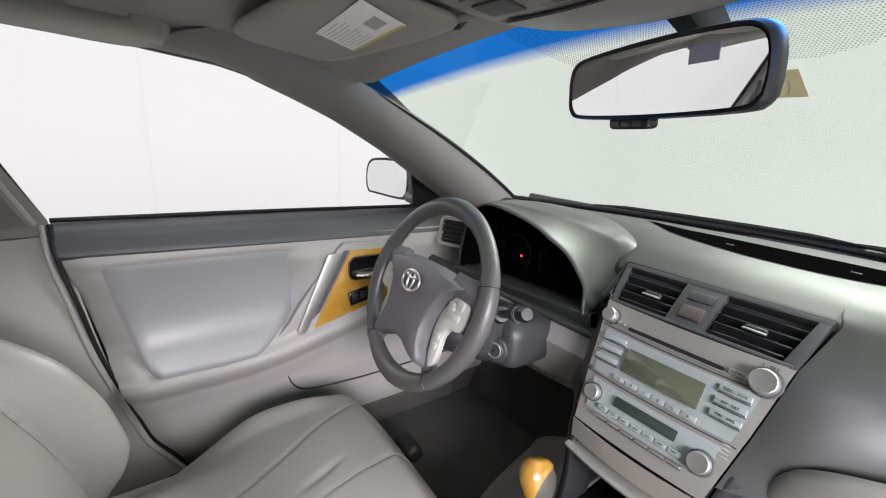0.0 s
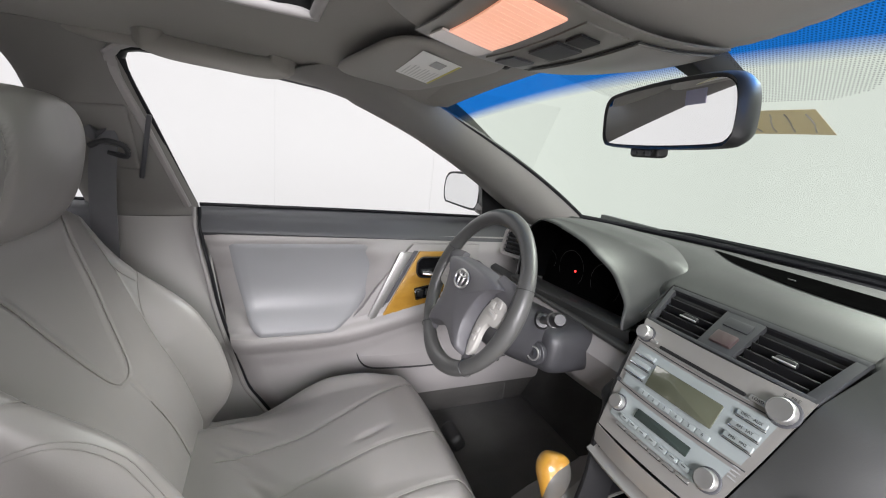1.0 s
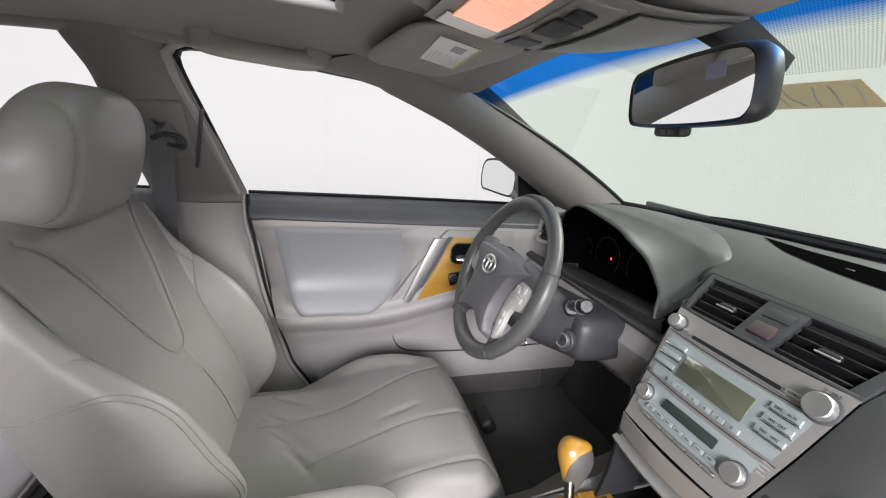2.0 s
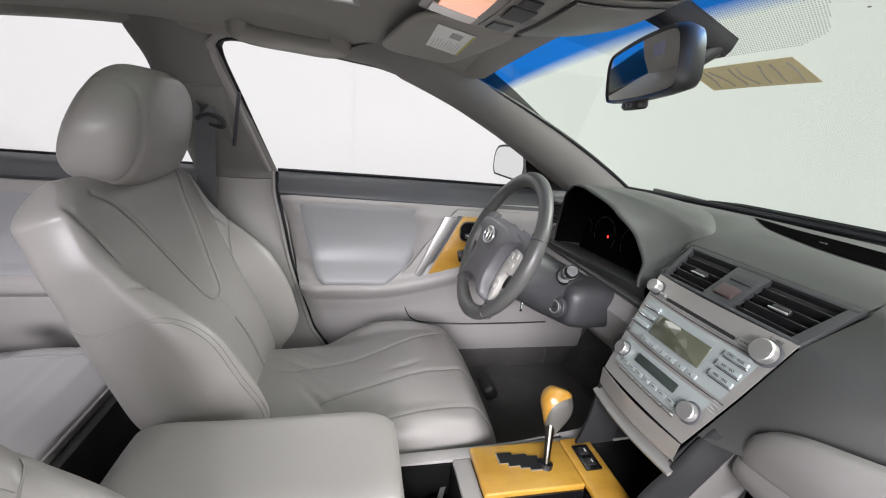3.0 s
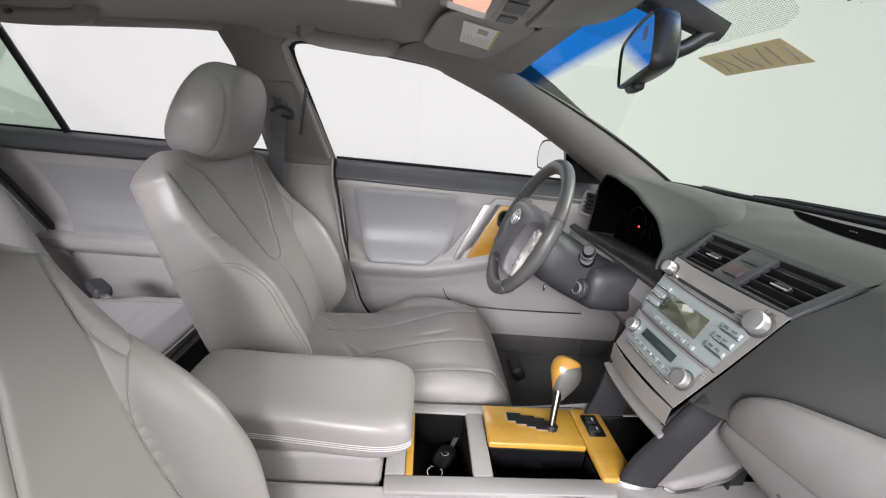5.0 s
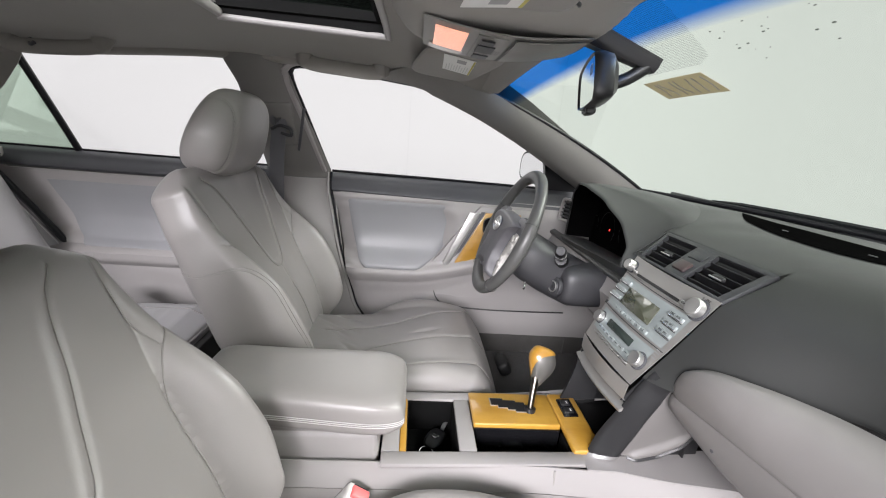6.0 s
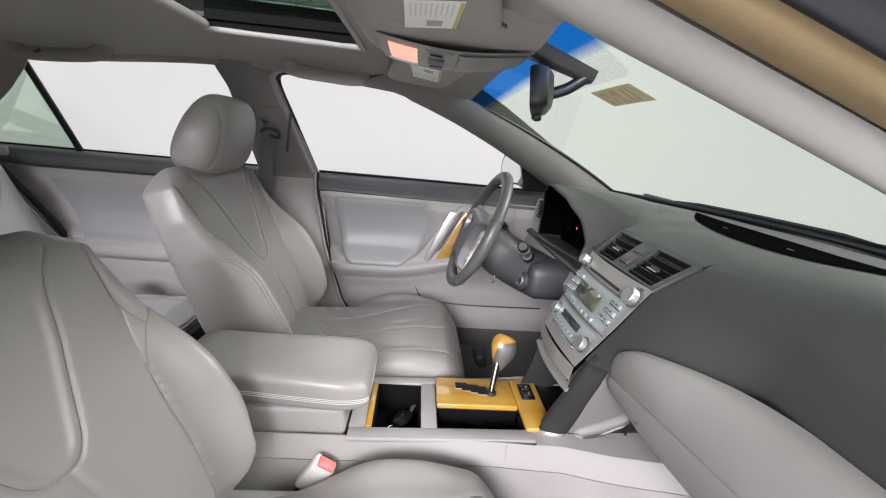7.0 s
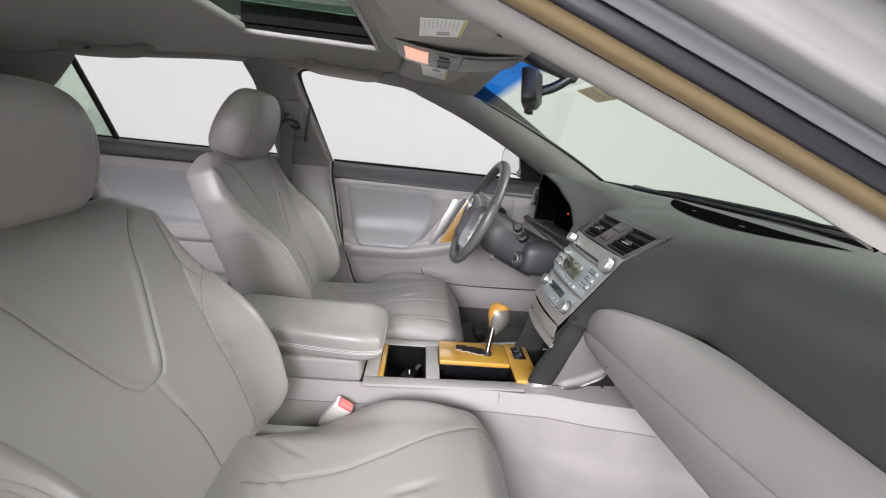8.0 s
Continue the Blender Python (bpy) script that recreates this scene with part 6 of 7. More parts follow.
for gx, gr in ((-0.455, 0.048), (-0.330, 0.048), (-0.545, 0.024)):
    part("dial_ring", tube([(gx + gr * math.cos(radians(a)), 0.8315, 0.895 + gr * math.sin(radians(a))) for a in range(-40, 221, 12)], 0.0008, None, 6), plain("faint_dial_print", (0.018, 0.018, 0.020), 0.6), cluster, "faint grey dial arc")

# ---- roof fittings ----
sunroof = thing("sunroof", "tinted glass sunroof with rain drops, shade half open", "sunroof", (0, -0.05, 1.36))
glass = part("roof_glass", grid(lambda u, v: Vector((-0.31 + 0.62 * u, -0.46 + 0.615 * v, roof_z(-0.31 + 0.62 * u, -0.1) + 0.042)), 12, 6, thick=0.004), ROOF_GLASS, sunroof, "dark greenish glass with rain drops")
glass.visible_shadow = False
for x0, x1, y0, y1 in ((-0.288, -0.276, SUN[2], SUN[3]), (0.276, 0.288, SUN[2], SUN[3]), (-0.288, 0.288, SUN[3] - 0.004, SUN[3] + 0.008)):
    part("shaft_wall", grid(lambda u, v, x0=x0, x1=x1, y0=y0, y1=y1: Vector((((x0 + x1) / 2 if x1 - x0 < 0.1 else x0 + (x1 - x0) * u), (y0 + (y1 - y0) * u if x1 - x0 < 0.1 else (y0 + y1) / 2), roof_z(abs(x0) if x1 - x0 < 0.1 else 0.28 * abs(2 * u - 1), y0 + (y1 - y0) * u) - 0.002 + 0.044 * v)), 10, 4, thick=0.004), DEEP_BLACK, sunroof, "black sunroof shaft")
part("shaft_ledge", grid(lambda u, v: Vector((-0.280 + 0.014 * v, SUN[2] + (SUN[3] - SUN[2]) * u, roof_z(0.28, -0.05) + 0.016 + 0.002 * v)), 10, 3, thick=0.004), DEEP_BLACK, sunroof)
part("shaft_ledge", grid(lambda u, v: Vector((-0.280 + 0.56 * u, SUN[3] - 0.022 * v, roof_z(0.28 * abs(2 * u - 1), 0.1) + 0.022)), 10, 3, thick=0.004), DEEP_BLACK, sunroof)
shape = [(SUN[0] - 0.004, SUN[2]), (SUN[0] - 0.004, SUN[3] - 0.02), (SUN[0] + 0.02, SUN[3] + 0.004), (0.0, SUN[3] + 0.006), (SUN[1] - 0.02, SUN[3] + 0.004), (SUN[1] + 0.004, SUN[3] - 0.02), (SUN[1] + 0.004, SUN[2])]
part("opening_trim", tube([(x, y, roof_z(x, y) - 0.004) for x, y in shape], 0.008, 50, 10), LIGHT_PLASTIC, sunroof, "pale grey opening trim")
part("shade", grid(lambda u, v: Vector((-0.275 + 0.55 * u, SUN[2] - 0.20 + 0.20 * v, roof_z(-0.275 + 0.55 * u, SUN[2]) + 0.004 + 0.0 * v)), 14, 4, thick=0.006), HEADLINER, sunroof, "taupe sliding shade")
part("shade_rib", tube([(x, SUN[2] + 0.004, roof_z(x, SUN[2]) + 0.003) for x in [-0.275 + 0.055 * i for i in range(11)]], 0.010, None, 10), LIGHT_PLASTIC, sunroof, "grey shade handle rib")
random.seed(5)
drops = bmesh.new()
for i in range(260):
    x, y = random.uniform(-0.26, 0.27), random.uniform(-0.25, 0.10)
    r = random.uniform(0.0012, 0.0042)
    z = roof_z(x, -0.1) + 0.0485
    bmesh.ops.create_icosphere(drops, subdivisions=1, radius=r, matrix=Matrix.Translation((x, y, z)) @ Matrix.Diagonal((1, random.uniform(0.8, 1.5), 0.4, 1)))
tagged(part("rain_drops", drops, DROPS, sunroof, "rain drops on the glass"), kind="stuff")

# overhead console set into a swelling of the headliner
overhead = thing("overhead_console", "grey overhead console with lit amber map lamp", "overhead console", (0.03, 0.34, 1.29))


def boss(u, v):
    """Headliner swelling round the console."""
    a = 2 * math.pi * u
    x = 0.038 + (0.105 + 0.10 * v) * superpow(math.cos(a), 0.6)
    y = 0.350 + (0.135 + 0.055 * v) * superpow(math.sin(a), 0.6)
    y = min(y, 0.487 + 0.004 * v)
    return Vector((x, y, 1.292 - 0.006 * math.sin(math.pi * min(1, max(0, (y - 0.22) / 0.25))) + (roof_z(x, min(0.45, y)) + 0.002 - 1.290) * v ** 1.8))


part("surround", grid(boss, 60, 10, loop_u=True, caps=True), HEADLINER, overhead, "taupe cloth surround")


def oh(u, v, drop=0.0):
    y = 0.222 + 0.255 * v
    xr, xl = 0.130 - 0.030 * v ** 2, -0.055 - 0.012 * math.sin(math.pi * v) + 0.02 * step(0.85, 1.0, v)
    x = xl + (xr - xl) * u
    return Vector((x, y, 1.2895 - 0.014 * math.sin(math.pi * v) - 0.004 * math.sin(math.pi * u) - drop))


def oh_patch(name, u0, u1, v0, v1, drop, mat, label="", t=0.002, owner=None):
    return part(name, grid(lambda u, v: oh(u0 + (u1 - u0) * u, v0 + (v1 - v0) * v, drop), 12, 10, thick=t), mat, owner or overhead, label)


oh_patch("panel", 0, 1, 0, 1, 0.0, ROOF_PLASTIC, "taupe console panel")
lens = oh_patch("map_lens", 0.30, 0.90, 0.065, 0.255, 0.003, AMBER_LENS, "lit amber map lamp lens")
for k in range(14):
    oh_patch("lens_rib", 0.31 + 0.042 * k, 0.321 + 0.042 * k, 0.070, 0.250, 0.0042, AMBER_LENS, owner=lens, t=0.001)
oh_patch("map_lens", 0.08, 0.290, 0.04, 0.265, 0.003, WHITE_LENS, "unlit clear map lamp lens")
oh_patch("switch_plate", 0.10, 0.93, 0.31, 0.49, 0.0015, ROOF_PLASTIC, "taupe switch plate")
oh_patch("roof_switch", 0.50, 0.72, 0.33, 0.44, 0.005, DARK_PLASTIC, "dark rocker switch")
oh_patch("roof_switch", 0.76, 0.86, 0.34, 0.42, 0.005, BLACK_PLASTIC, "black rocker switch")
oh_patch("roof_switch", 0.14, 0.34, 0.34, 0.44, 0.004, MID_PLASTIC, "grey rocker switch")
for k in range(3):
    oh_patch("microphone_slot", 0.40, 0.56, 0.455 + 0.014 * k, 0.461 + 0.014 * k, 0.003, BLACK_PLASTIC, t=0.0006)
lid = oh_patch("glasses_lid", 0.09, 0.93, 0.535, 0.97, 0.003, ROOF_PLASTIC, "taupe glasses compartment lid")
for v0 in (0.522, 0.975):
    oh_patch("lid_gap", 0.07, 0.95, v0, v0 + 0.012, 0.0034, BLACK_PLASTIC, t=0.0005)
oh_patch("lid_gap", 0.070, 0.084, 0.522, 0.98, 0.0034, BLACK_PLASTIC, t=0.0005)
oh_patch("lid_gap", 0.936, 0.950, 0.522, 0.98, 0.0034, BLACK_PLASTIC, t=0.0005)
oh_patch("lid_notch", 0.42, 0.66, 0.60, 0.612, 0.004, DARK_PLASTIC, t=0.0005, owner=lid)


# sun visors
def visor(sgn):
    v = thing("sun_visor", "folded grey sun visor with white warning label", "sun visor", (sgn * 0.30, 0.27, 1.28), group="sun visors")

    def at(p, q, drop=0.0):
        """A place on the visor: p from the door inward, q from the rear to the windshield."""
        rear = Vector((0.462, 0.186, 1.298)).lerp(Vector((0.150, 0.232, 1.305)), p)
        fore = Vector((0.478, 0.352, 1.283)).lerp(Vector((0.165, 0.416, 1.301)), p)
        m = rear.lerp(fore, q)
        return Vector((sgn * m.x, m.y, m.z - drop))

    def f(u, w):
        a, b = 2 * math.pi * u, math.pi * (w - 0.5)
        k = abs(math.cos(b)) ** 0.22
        return at(0.5 + 0.5 * superpow(math.cos(a), 0.36) * k, 0.5 + 0.5 * superpow(math.sin(a), 0.40) * k, 0.010 * math.sin(b))

    def sheet(p0, p1, q0, q1, drop, t):
        """A thin sheet on the visor's underside, slanted like the label."""
        def g(u, w):
            a, c = p0 + (p1 - p0) * u, q0 + (q1 - q0) * w
            return at(0.50 + 0.47 * a - 0.10 * c, 0.36 - 0.16 * a + 0.43 * c, drop)
        return grid(g, 2, 2, thick=t)
    body = part("visor_body", grid(f, 80, 16, loop_u=True, caps=True), HEADLINER, v, "taupe cloth visor", 50)
    lab = part("warning_label", sheet(0, 1, 0, 1, 0.0108, 0.0006), PAPER, body, "white printed warning label")
    for k in range(9):
        part("print_bar", sheet(0.06, 0.52 if k % 3 else 0.44, 0.10 + 0.09 * k, 0.125 + 0.09 * k, 0.0118, 0.0002), FAINT_INK, lab)
    part("print_block", sheet(0.66, 0.88, 0.42, 0.72, 0.0118, 0.0002), PALE_INK, lab)
    part("label_edge", sheet(0.02, 0.98, 0.93, 0.99, 0.0118, 0.0002), plain("yellow_print", (0.50, 0.44, 0.12), 0.7), lab, "yellow edge of the label")
    part("hinge", tube([at(0.96, 0.90, -0.002), at(1.06, 0.93, -0.004)], 0.005, None, 10), HEADLINER, v, "grey visor hinge")
    part("visor_clip", tube([at(0.86, 0.96, -0.004), at(0.90, 1.02, -0.002), at(0.96, 0.97, -0.004)], 0.0035, 8, 8), DARK_PLASTIC, v)
    return v


visor(-1)
visor(1)


# interior mirror
MN = Vector((-0.270, -0.945, -0.112)).normalized()
MX = Vector((-MN.y, MN.x, 0)).normalized()
MM = axes(MX, MN.cross(MX), MN, (0.0, 0.518, 1.237))
mirror = thing("rear_view_mirror", "black rear view mirror on a windshield arm", "mirror", (0.0, 0.518, 1.237))
mo = [(-0.128, -0.016), (-0.124, -0.028), (-0.105, -0.036), (0.0, -0.039), (0.105, -0.036), (0.124, -0.028), (0.128, -0.016), (0.127, 0.012), (0.118, 0.030), (0.09, 0.037), (0.0, 0.040), (-0.09, 0.037), (-0.118, 0.030), (-0.127, 0.012)]
mo = [(p.x, p.y) for p in curve([(x, y, 0) for x, y in mo + mo[:1]], 84)[:-1]]
mi = [(x * 0.955, y * 0.86) for x, y in mo]


def mirror_body():
    loops = [[Vector((x * k, y * k2, z)) for x, y in mo] for k, k2, z in ((0.955, 0.87, 0.002), (0.985, 0.96, 0.006), (1.0, 1.0, 0.0), (1.0, 1.0, -0.010), (0.93, 0.90, -0.024), (0.70, 0.62, -0.034))]
    return loft(loops)


housing = part("housing", put(mirror_body(), MM), BLACK_PLASTIC, mirror, "black mirror housing")
part("mirror_glass", put(prism(mi, 0.0008, Matrix.Translation((0, 0, 0.0026))), MM), MIRROR, mirror, "reflecting mirror glass")
part("mirror_tab", put(box((0.060, 0.014, 0.018), (-0.022, -0.042, -0.006), 0.005, 3), MM), BLACK_PLASTIC, mirror, "black button tab")
for k in (-1, 0, 1):
    part("mirror_button", put(box((0.012, 0.006, 0.002), (-0.022 + 0.016 * k, -0.043, 0.004), 0.001), MM), MID_PLASTIC, mirror)
part("mirror_lamp", put(box((0.030, 0.015, 0.0006), (0.066, 0.016, 0.0037), 0.0), MM), plain("mirror_display", (0.30, 0.30, 0.42), 0.2), mirror, "pale violet compass window")
part("mirror_stem", tube([(0.012, 0.545, 1.238), (0.020, 0.575, 1.250), (0.026, 0.606, 1.272)], 0.011, 10, 12), BLACK_PLASTIC, mirror, "black mirror arm")
part("mount", sweep([shield(0.045, 0.995) + Vector((0, 0, -0.008)), shield(0.042, 0.92) + Vector((0, 0, -0.008)), shield(0.038, 0.805) + Vector((0, 0, -0.006))], [(-0.024, 0.008), (0.024, 0.008), (0.021, -0.014), (0.012, -0.024), (-0.012, -0.024), (-0.021, -0.014)], 12, scale=lambda t: 1.0 - 0.30 * t), BLACK_PLASTIC, mirror, "black mirror mount on the windshield")

# dotted band round the mirror mount: rows of small dots on the glass
cells, quads = [], []
for j in range(52):
    v = 0.770 + 0.225 * j / 52
    for i in range(150):
        s = -0.36 + 0.86 * (i + 0.5 * (j % 2)) / 150
        edge_s = 0.23 + 0.9 * (v - 0.77) - 0.05 * max(0.0, (0.80 - v) / 0.03) ** 2
        if s < -0.08 - edge_s * 0.75 or s > edge_s:
            continue
        p = shield(s, v) + Vector((0, -0.002, -0.004))
        a, b = shield(s + 0.0020, v) - shield(s, v), shield(s, v + 0.0018) - shield(s, v)
        n = len(cells)
        cells += [p - a, p - b, p + a, p + b]
        quads.append((n, n + 1, n + 2, n + 3))
me = bpy.data.meshes.new("dot_band")
me.from_pydata(cells, [], quads)
me.materials.append(DOTS)
band = new("dot_band", me)
hang(band, car)
tagged(band, "fine grey dotted band on the windshield", kind="stuff")


# handwritten sticker on the glass, kept as plain strokes
sticker = thing("windshield_sticker", "tan paper sticker with dark pen strokes on the windshield", "sticker", (0, 0.69, 1.258))


def stick(u, v, lift=0.0):
    x, y = -0.084 + 0.168 * u, 0.722 - 0.058 * v
    best = min((abs(shield(0, k / 200).y - y), k / 200) for k in range(100, 200))[1]
    q = shield(x / (0.715 - 0.15 * best), best)
    return Vector((x, q.y, q.z - 0.006 - lift))


part("paper", grid(stick, 10, 6, thick=0.0006), TAN_PAPER, sticker, "tan paper")
for k, (lean_k, w) in enumerate(((0.02, 0.010), (-0.03, 0.014), (0.05, 0.012), (-0.02, 0.018), (0.03, 0.012), (0.0, 0.008), (0.02, 0.008))):
    u0 = 0.12 + 0.13 * k
    part("pen_stroke", tube([stick(u0 + lean_k * t + w * 2.0 * math.sin(3.1 * t + k), 0.16 + 0.68 * t, 0.0016) for t in [i / 8 for i in range(9)]], 0.0009, None, 6), PALE_INK, sticker)


# grab handles
def grab(y0, y1, hook, sgn=-1):
    g = thing("grab_handle", "grey folding grab handle on the roof rail", "grab handle", (sgn * 0.60, (y0 + y1) / 2, 1.31), group="grab handles")

    def at(y, d):
        return Vector((sgn * (0.552 - 0.25 * d), y, roof_z(0.552, y) + 0.002 - d))
    pts = [at(y0, 0.0), at(y0 + 0.010, 0.022), at(y0 + 0.05, 0.032), at((y0 + y1) / 2, 0.034), at(y1 - 0.05, 0.032), at(y1 - 0.010, 0.022), at(y1, 0.0)]
    part("grip_bar", sweep(pts, ring(0.0100, 14, 1.0, 2.0), 30), HEADLINER, g, "taupe grip bar")
    for y in (y0 + 0.018, y1 - 0.018):
        part("end_cap", box((0.026, 0.040, 0.056), at(y, 0.014), 0.009, 3), HEADLINER, g)
    if hook:
        part("coat_hook", tube([at(y0 + 0.075, 0.014), at(y0 + 0.082, 0.030) + Vector((0.010, 0, 0)), at(y0 + 0.098, 0.026) + Vector((0.016, 0, 0))], 0.005, 8, 8), MID_PLASTIC, g, "grey coat hook")
    return g


grab(-0.130, 0.118, False)
grab(-0.930, -0.655, True)

# a few dried drops on the upper glass
random.seed(11)
spots = bmesh.new()
for i in range(22):
    q = shield(random.uniform(0.30, 0.62), random.uniform(0.74, 0.86)) + Vector((0, 0.001, 0.002))
    bmesh.ops.create_icosphere(spots, subdivisions=1, radius=random.uniform(0.0008, 0.0020), matrix=Matrix.Translation(q) @ Matrix.Diagonal((random.uniform(0.8, 1.6), 1, 0.5, 1)))
tagged(part("dried_drops", spots, DOTS, car, "dried drops on the windshield"), kind="stuff")

# ---- driver's door fittings ----
DOORM = axes((0, 1, 0), (0, 0, 1), (1, 0, 0), (-0.752, 0, 0))  # local x forward, y up, z into the cabin
part("trim_base", prism([(0.270, 0.622), (0.33, 0.634), (0.372, 0.640), (0.62, 0.690), (0.70, 0.74), (0.70, 0.886), (0.478, 0.886), (0.446, 0.852), (0.374, 0.752), (0.332, 0.688)], 0.012, DOORM, 0.004), LIGHT_PLASTIC, front_door, "light grey front of the armrest")
part("silver_strip", prism([(0.350, 0.664), (0.358, 0.650), (0.372, 0.650), (0.476, 0.862), (0.436, 0.862)], 0.009, DOORM @ Matrix.Translation((0, 0, 0.010)), 0.004), SATIN, front_door, "satin silver diagonal strip")
part("strip_gap", prism([(0.376, 0.654), (0.386, 0.652), (0.494, 0.866), (0.480, 0.866)], 0.004, DOORM @ Matrix.Translation((0, 0, 0.0095)), 0.001), MID_PLASTIC, front_door)
wood_door = part("wood_trim", prism([(0.388, 0.652), (0.46, 0.666), (0.58, 0.696), (0.630, 0.715), (0.630, 0.864), (0.496, 0.864)], 0.007, DOORM @ Matrix.Translation((0, 0, 0.011)), 0.003), WOOD, front_door, "amber wood trim panel")
part("handle_recess", prism([(x + 0.545, y + 0.815) for x, y in rounded(0.105, 0.062, 0.02, 6)], 0.0015, DOORM @ Matrix.Translation((0, 0, 0.0185))), PIANO_BLACK, wood_door, "black handle recess")
part("recess_rim", put(tube([(x + 0.545, y + 0.815, 0) for x, y in rounded(0.107, 0.064, 0.021, 6)], 0.0025, None, 8, up=(0, 0, 1), closed=True), DOORM @ Matrix.Translation((0, 0, 0.020))), BLACK_PLASTIC, wood_door)
part("door_handle", put(sweep([(0.508, 0.800, 0.008), (0.545, 0.799, 0.016), (0.588, 0.802, 0.010)], ring(0.007, 10, 1.0, 1.4), 12, up=(0, 0, 1)), DOORM @ Matrix.Translation((0, 0, 0.018))), CHROME, wood_door, "chrome inner door handle")
part("window_switch", put(box((0.060, 0.040, 0.008), (0.520, 0.735, 0.020), 0.003, 2, turn=Matrix.Rotation(radians(12), 3, "Z")), DOORM), PIANO_BLACK, wood_door, "black window switch plate")
for i in range(2):
    part("switch_key", put(box((0.020, 0.022, 0.006), (0.506 + 0.026 * i, 0.733 + 0.005 * i, 0.026), 0.003), DOORM), BLACK_PLASTIC, wood_door)
# pocket: a proud panel with a dark gap along its lower and rear rim
pk = [(0.322, 0.560), (0.324, 0.540), (0.340, 0.505), (0.372, 0.484), (0.55, 0.470), (0.86, 0.474), (0.90, 0.60), (0.60, 0.590)]
part("door_pocket", prism(pk, 0.010, axes((0, 1, 0), (0, 0, 1), (1, 0, 0), (-0.752, 0, 0)), 0.004), LIGHT_PLASTIC, front_door, "light grey door pocket")
part("pocket_gap", put(tube([(y, z, 0.0) for y, z in (pk[0], pk[1], pk[2], pk[3], (0.45, 0.4745), pk[4], (0.70, 0.4705), pk[5])], 0.0042, 40, 8, up=(0, 0, 1)), axes((0, 1, 0), (0, 0, 1), (1, 0, 0), (-0.7455, 0, 0))), BLACK_PLASTIC, front_door, "dark gap along the pocket")
# rubber seal along the rear edge of the door and its frame
edge = [(-0.792, -0.085, 0.967)] + [(-(0.755 + 0.02 * step(0.7, 0.9, z)), front_edge(z) - 0.006, z) for z in (0.90, 0.80, 0.70, 0.60, 0.52, 0.46, 0.40, 0.36)]
part("edge_seal", tube(edge, 0.0045, 40, 8), RUBBER, front_door, "black rubber edge seal")
part("edge_seal", tube([(p[0] + 0.006, p[1] - 0.011, p[2]) for p in edge], 0.0045, 40, 8), LIGHT_PLASTIC, front_door)
win = [(-0.822, -0.100, 0.967), (-0.772, -0.128, 1.06), (-0.712, -0.158, 1.165), (-0.658, -0.188, 1.268), (-0.647, -0.178, 1.296), (-0.648, -0.12, 1.302), (-0.650, 0.02, 1.295), (-0.660, 0.20, 1.280), (-0.690, 0.38, 1.232), (-0.730, 0.55, 1.158), (-0.765, 0.68, 1.090)]
part("window_frame", sweep(win, ring(0.008, 8, 1.4, 0.8), 60), RUBBER, front_door, "black window channel")
part("window_frame", sweep([(x + 0.014, y - (0.016 if i < 4 else 0.0), z + (0.008 if i > 3 else 0.0)) for i, (x, y, z) in enumerate(win)], ring(0.011, 10, 1.3, 0.8), 60), LIGHT_PLASTIC, front_door)

# sail panel and outer mirror
sail = [Vector((-0.800, 0.705, 1.070)), Vector((-0.822, 0.735, 0.962)), Vector((-0.822, 0.90, 0.955)), Vector((-0.815, 0.86, 0.985))]
bm = loft([[p + Vector((0.012, 0, 0)) for p in sail], [p - Vector((0.012, 0, 0)) for p in sail]])
part("sail_panel", bm, BLACK_PLASTIC, front_door, "black triangular corner panel")
om = thing("door_mirror", "silver door mirror with framed glass", "door mirror", (-0.93, 0.72, 1.02))
ON = Vector((0.26, -0.96, 0.02)).normalized()
OX = Vector((0, 0, 1)).cross(ON).normalized()
OM = axes(OX, ON.cross(OX), ON, (-0.935, 0.715, 1.036))
oo = [(p.x * 1.12, p.y * 1.12) for p in curve([(x, y, 0) for x, y in ((-0.078, -0.050), (0.055, -0.056), (0.082, -0.046), (0.090, -0.020), (0.088, 0.030), (0.076, 0.052), (0.050, 0.058), (-0.052, 0.054), (-0.082, 0.040), (-0.092, 0.010), (-0.090, -0.030), (-0.078, -0.050))], 66)[:-1]]
part("mirror_housing", put(loft([[Vector((x * k, y * k, z)) for x, y in oo] for k, z in ((0.90, 0.0), (0.98, 0.010), (1.0, 0.0), (1.02, -0.02), (0.96, -0.055), (0.75, -0.085), (0.4, -0.10))]), OM), BODY, om, "silver mirror housing")
part("glass_rim", put(prism([(x * 0.985, y * 0.975) for x, y in oo], 0.004, Matrix.Translation((0, 0, 0.0085))), OM), BLACK_PLASTIC, om)
part("mirror_glass", put(prism([(x * 0.90, y * 0.86) for x, y in oo], 0.001, Matrix.Translation((0, 0, 0.0135))), OM), MIRROR, om, "outer mirror glass")
part("mirror_foot", sweep([(-0.845, 0.745, 0.990), (-0.82, 0.755, 0.985)], ring(0.03, 10, 1.2, 0.8)), BODY, om, "silver mirror foot")

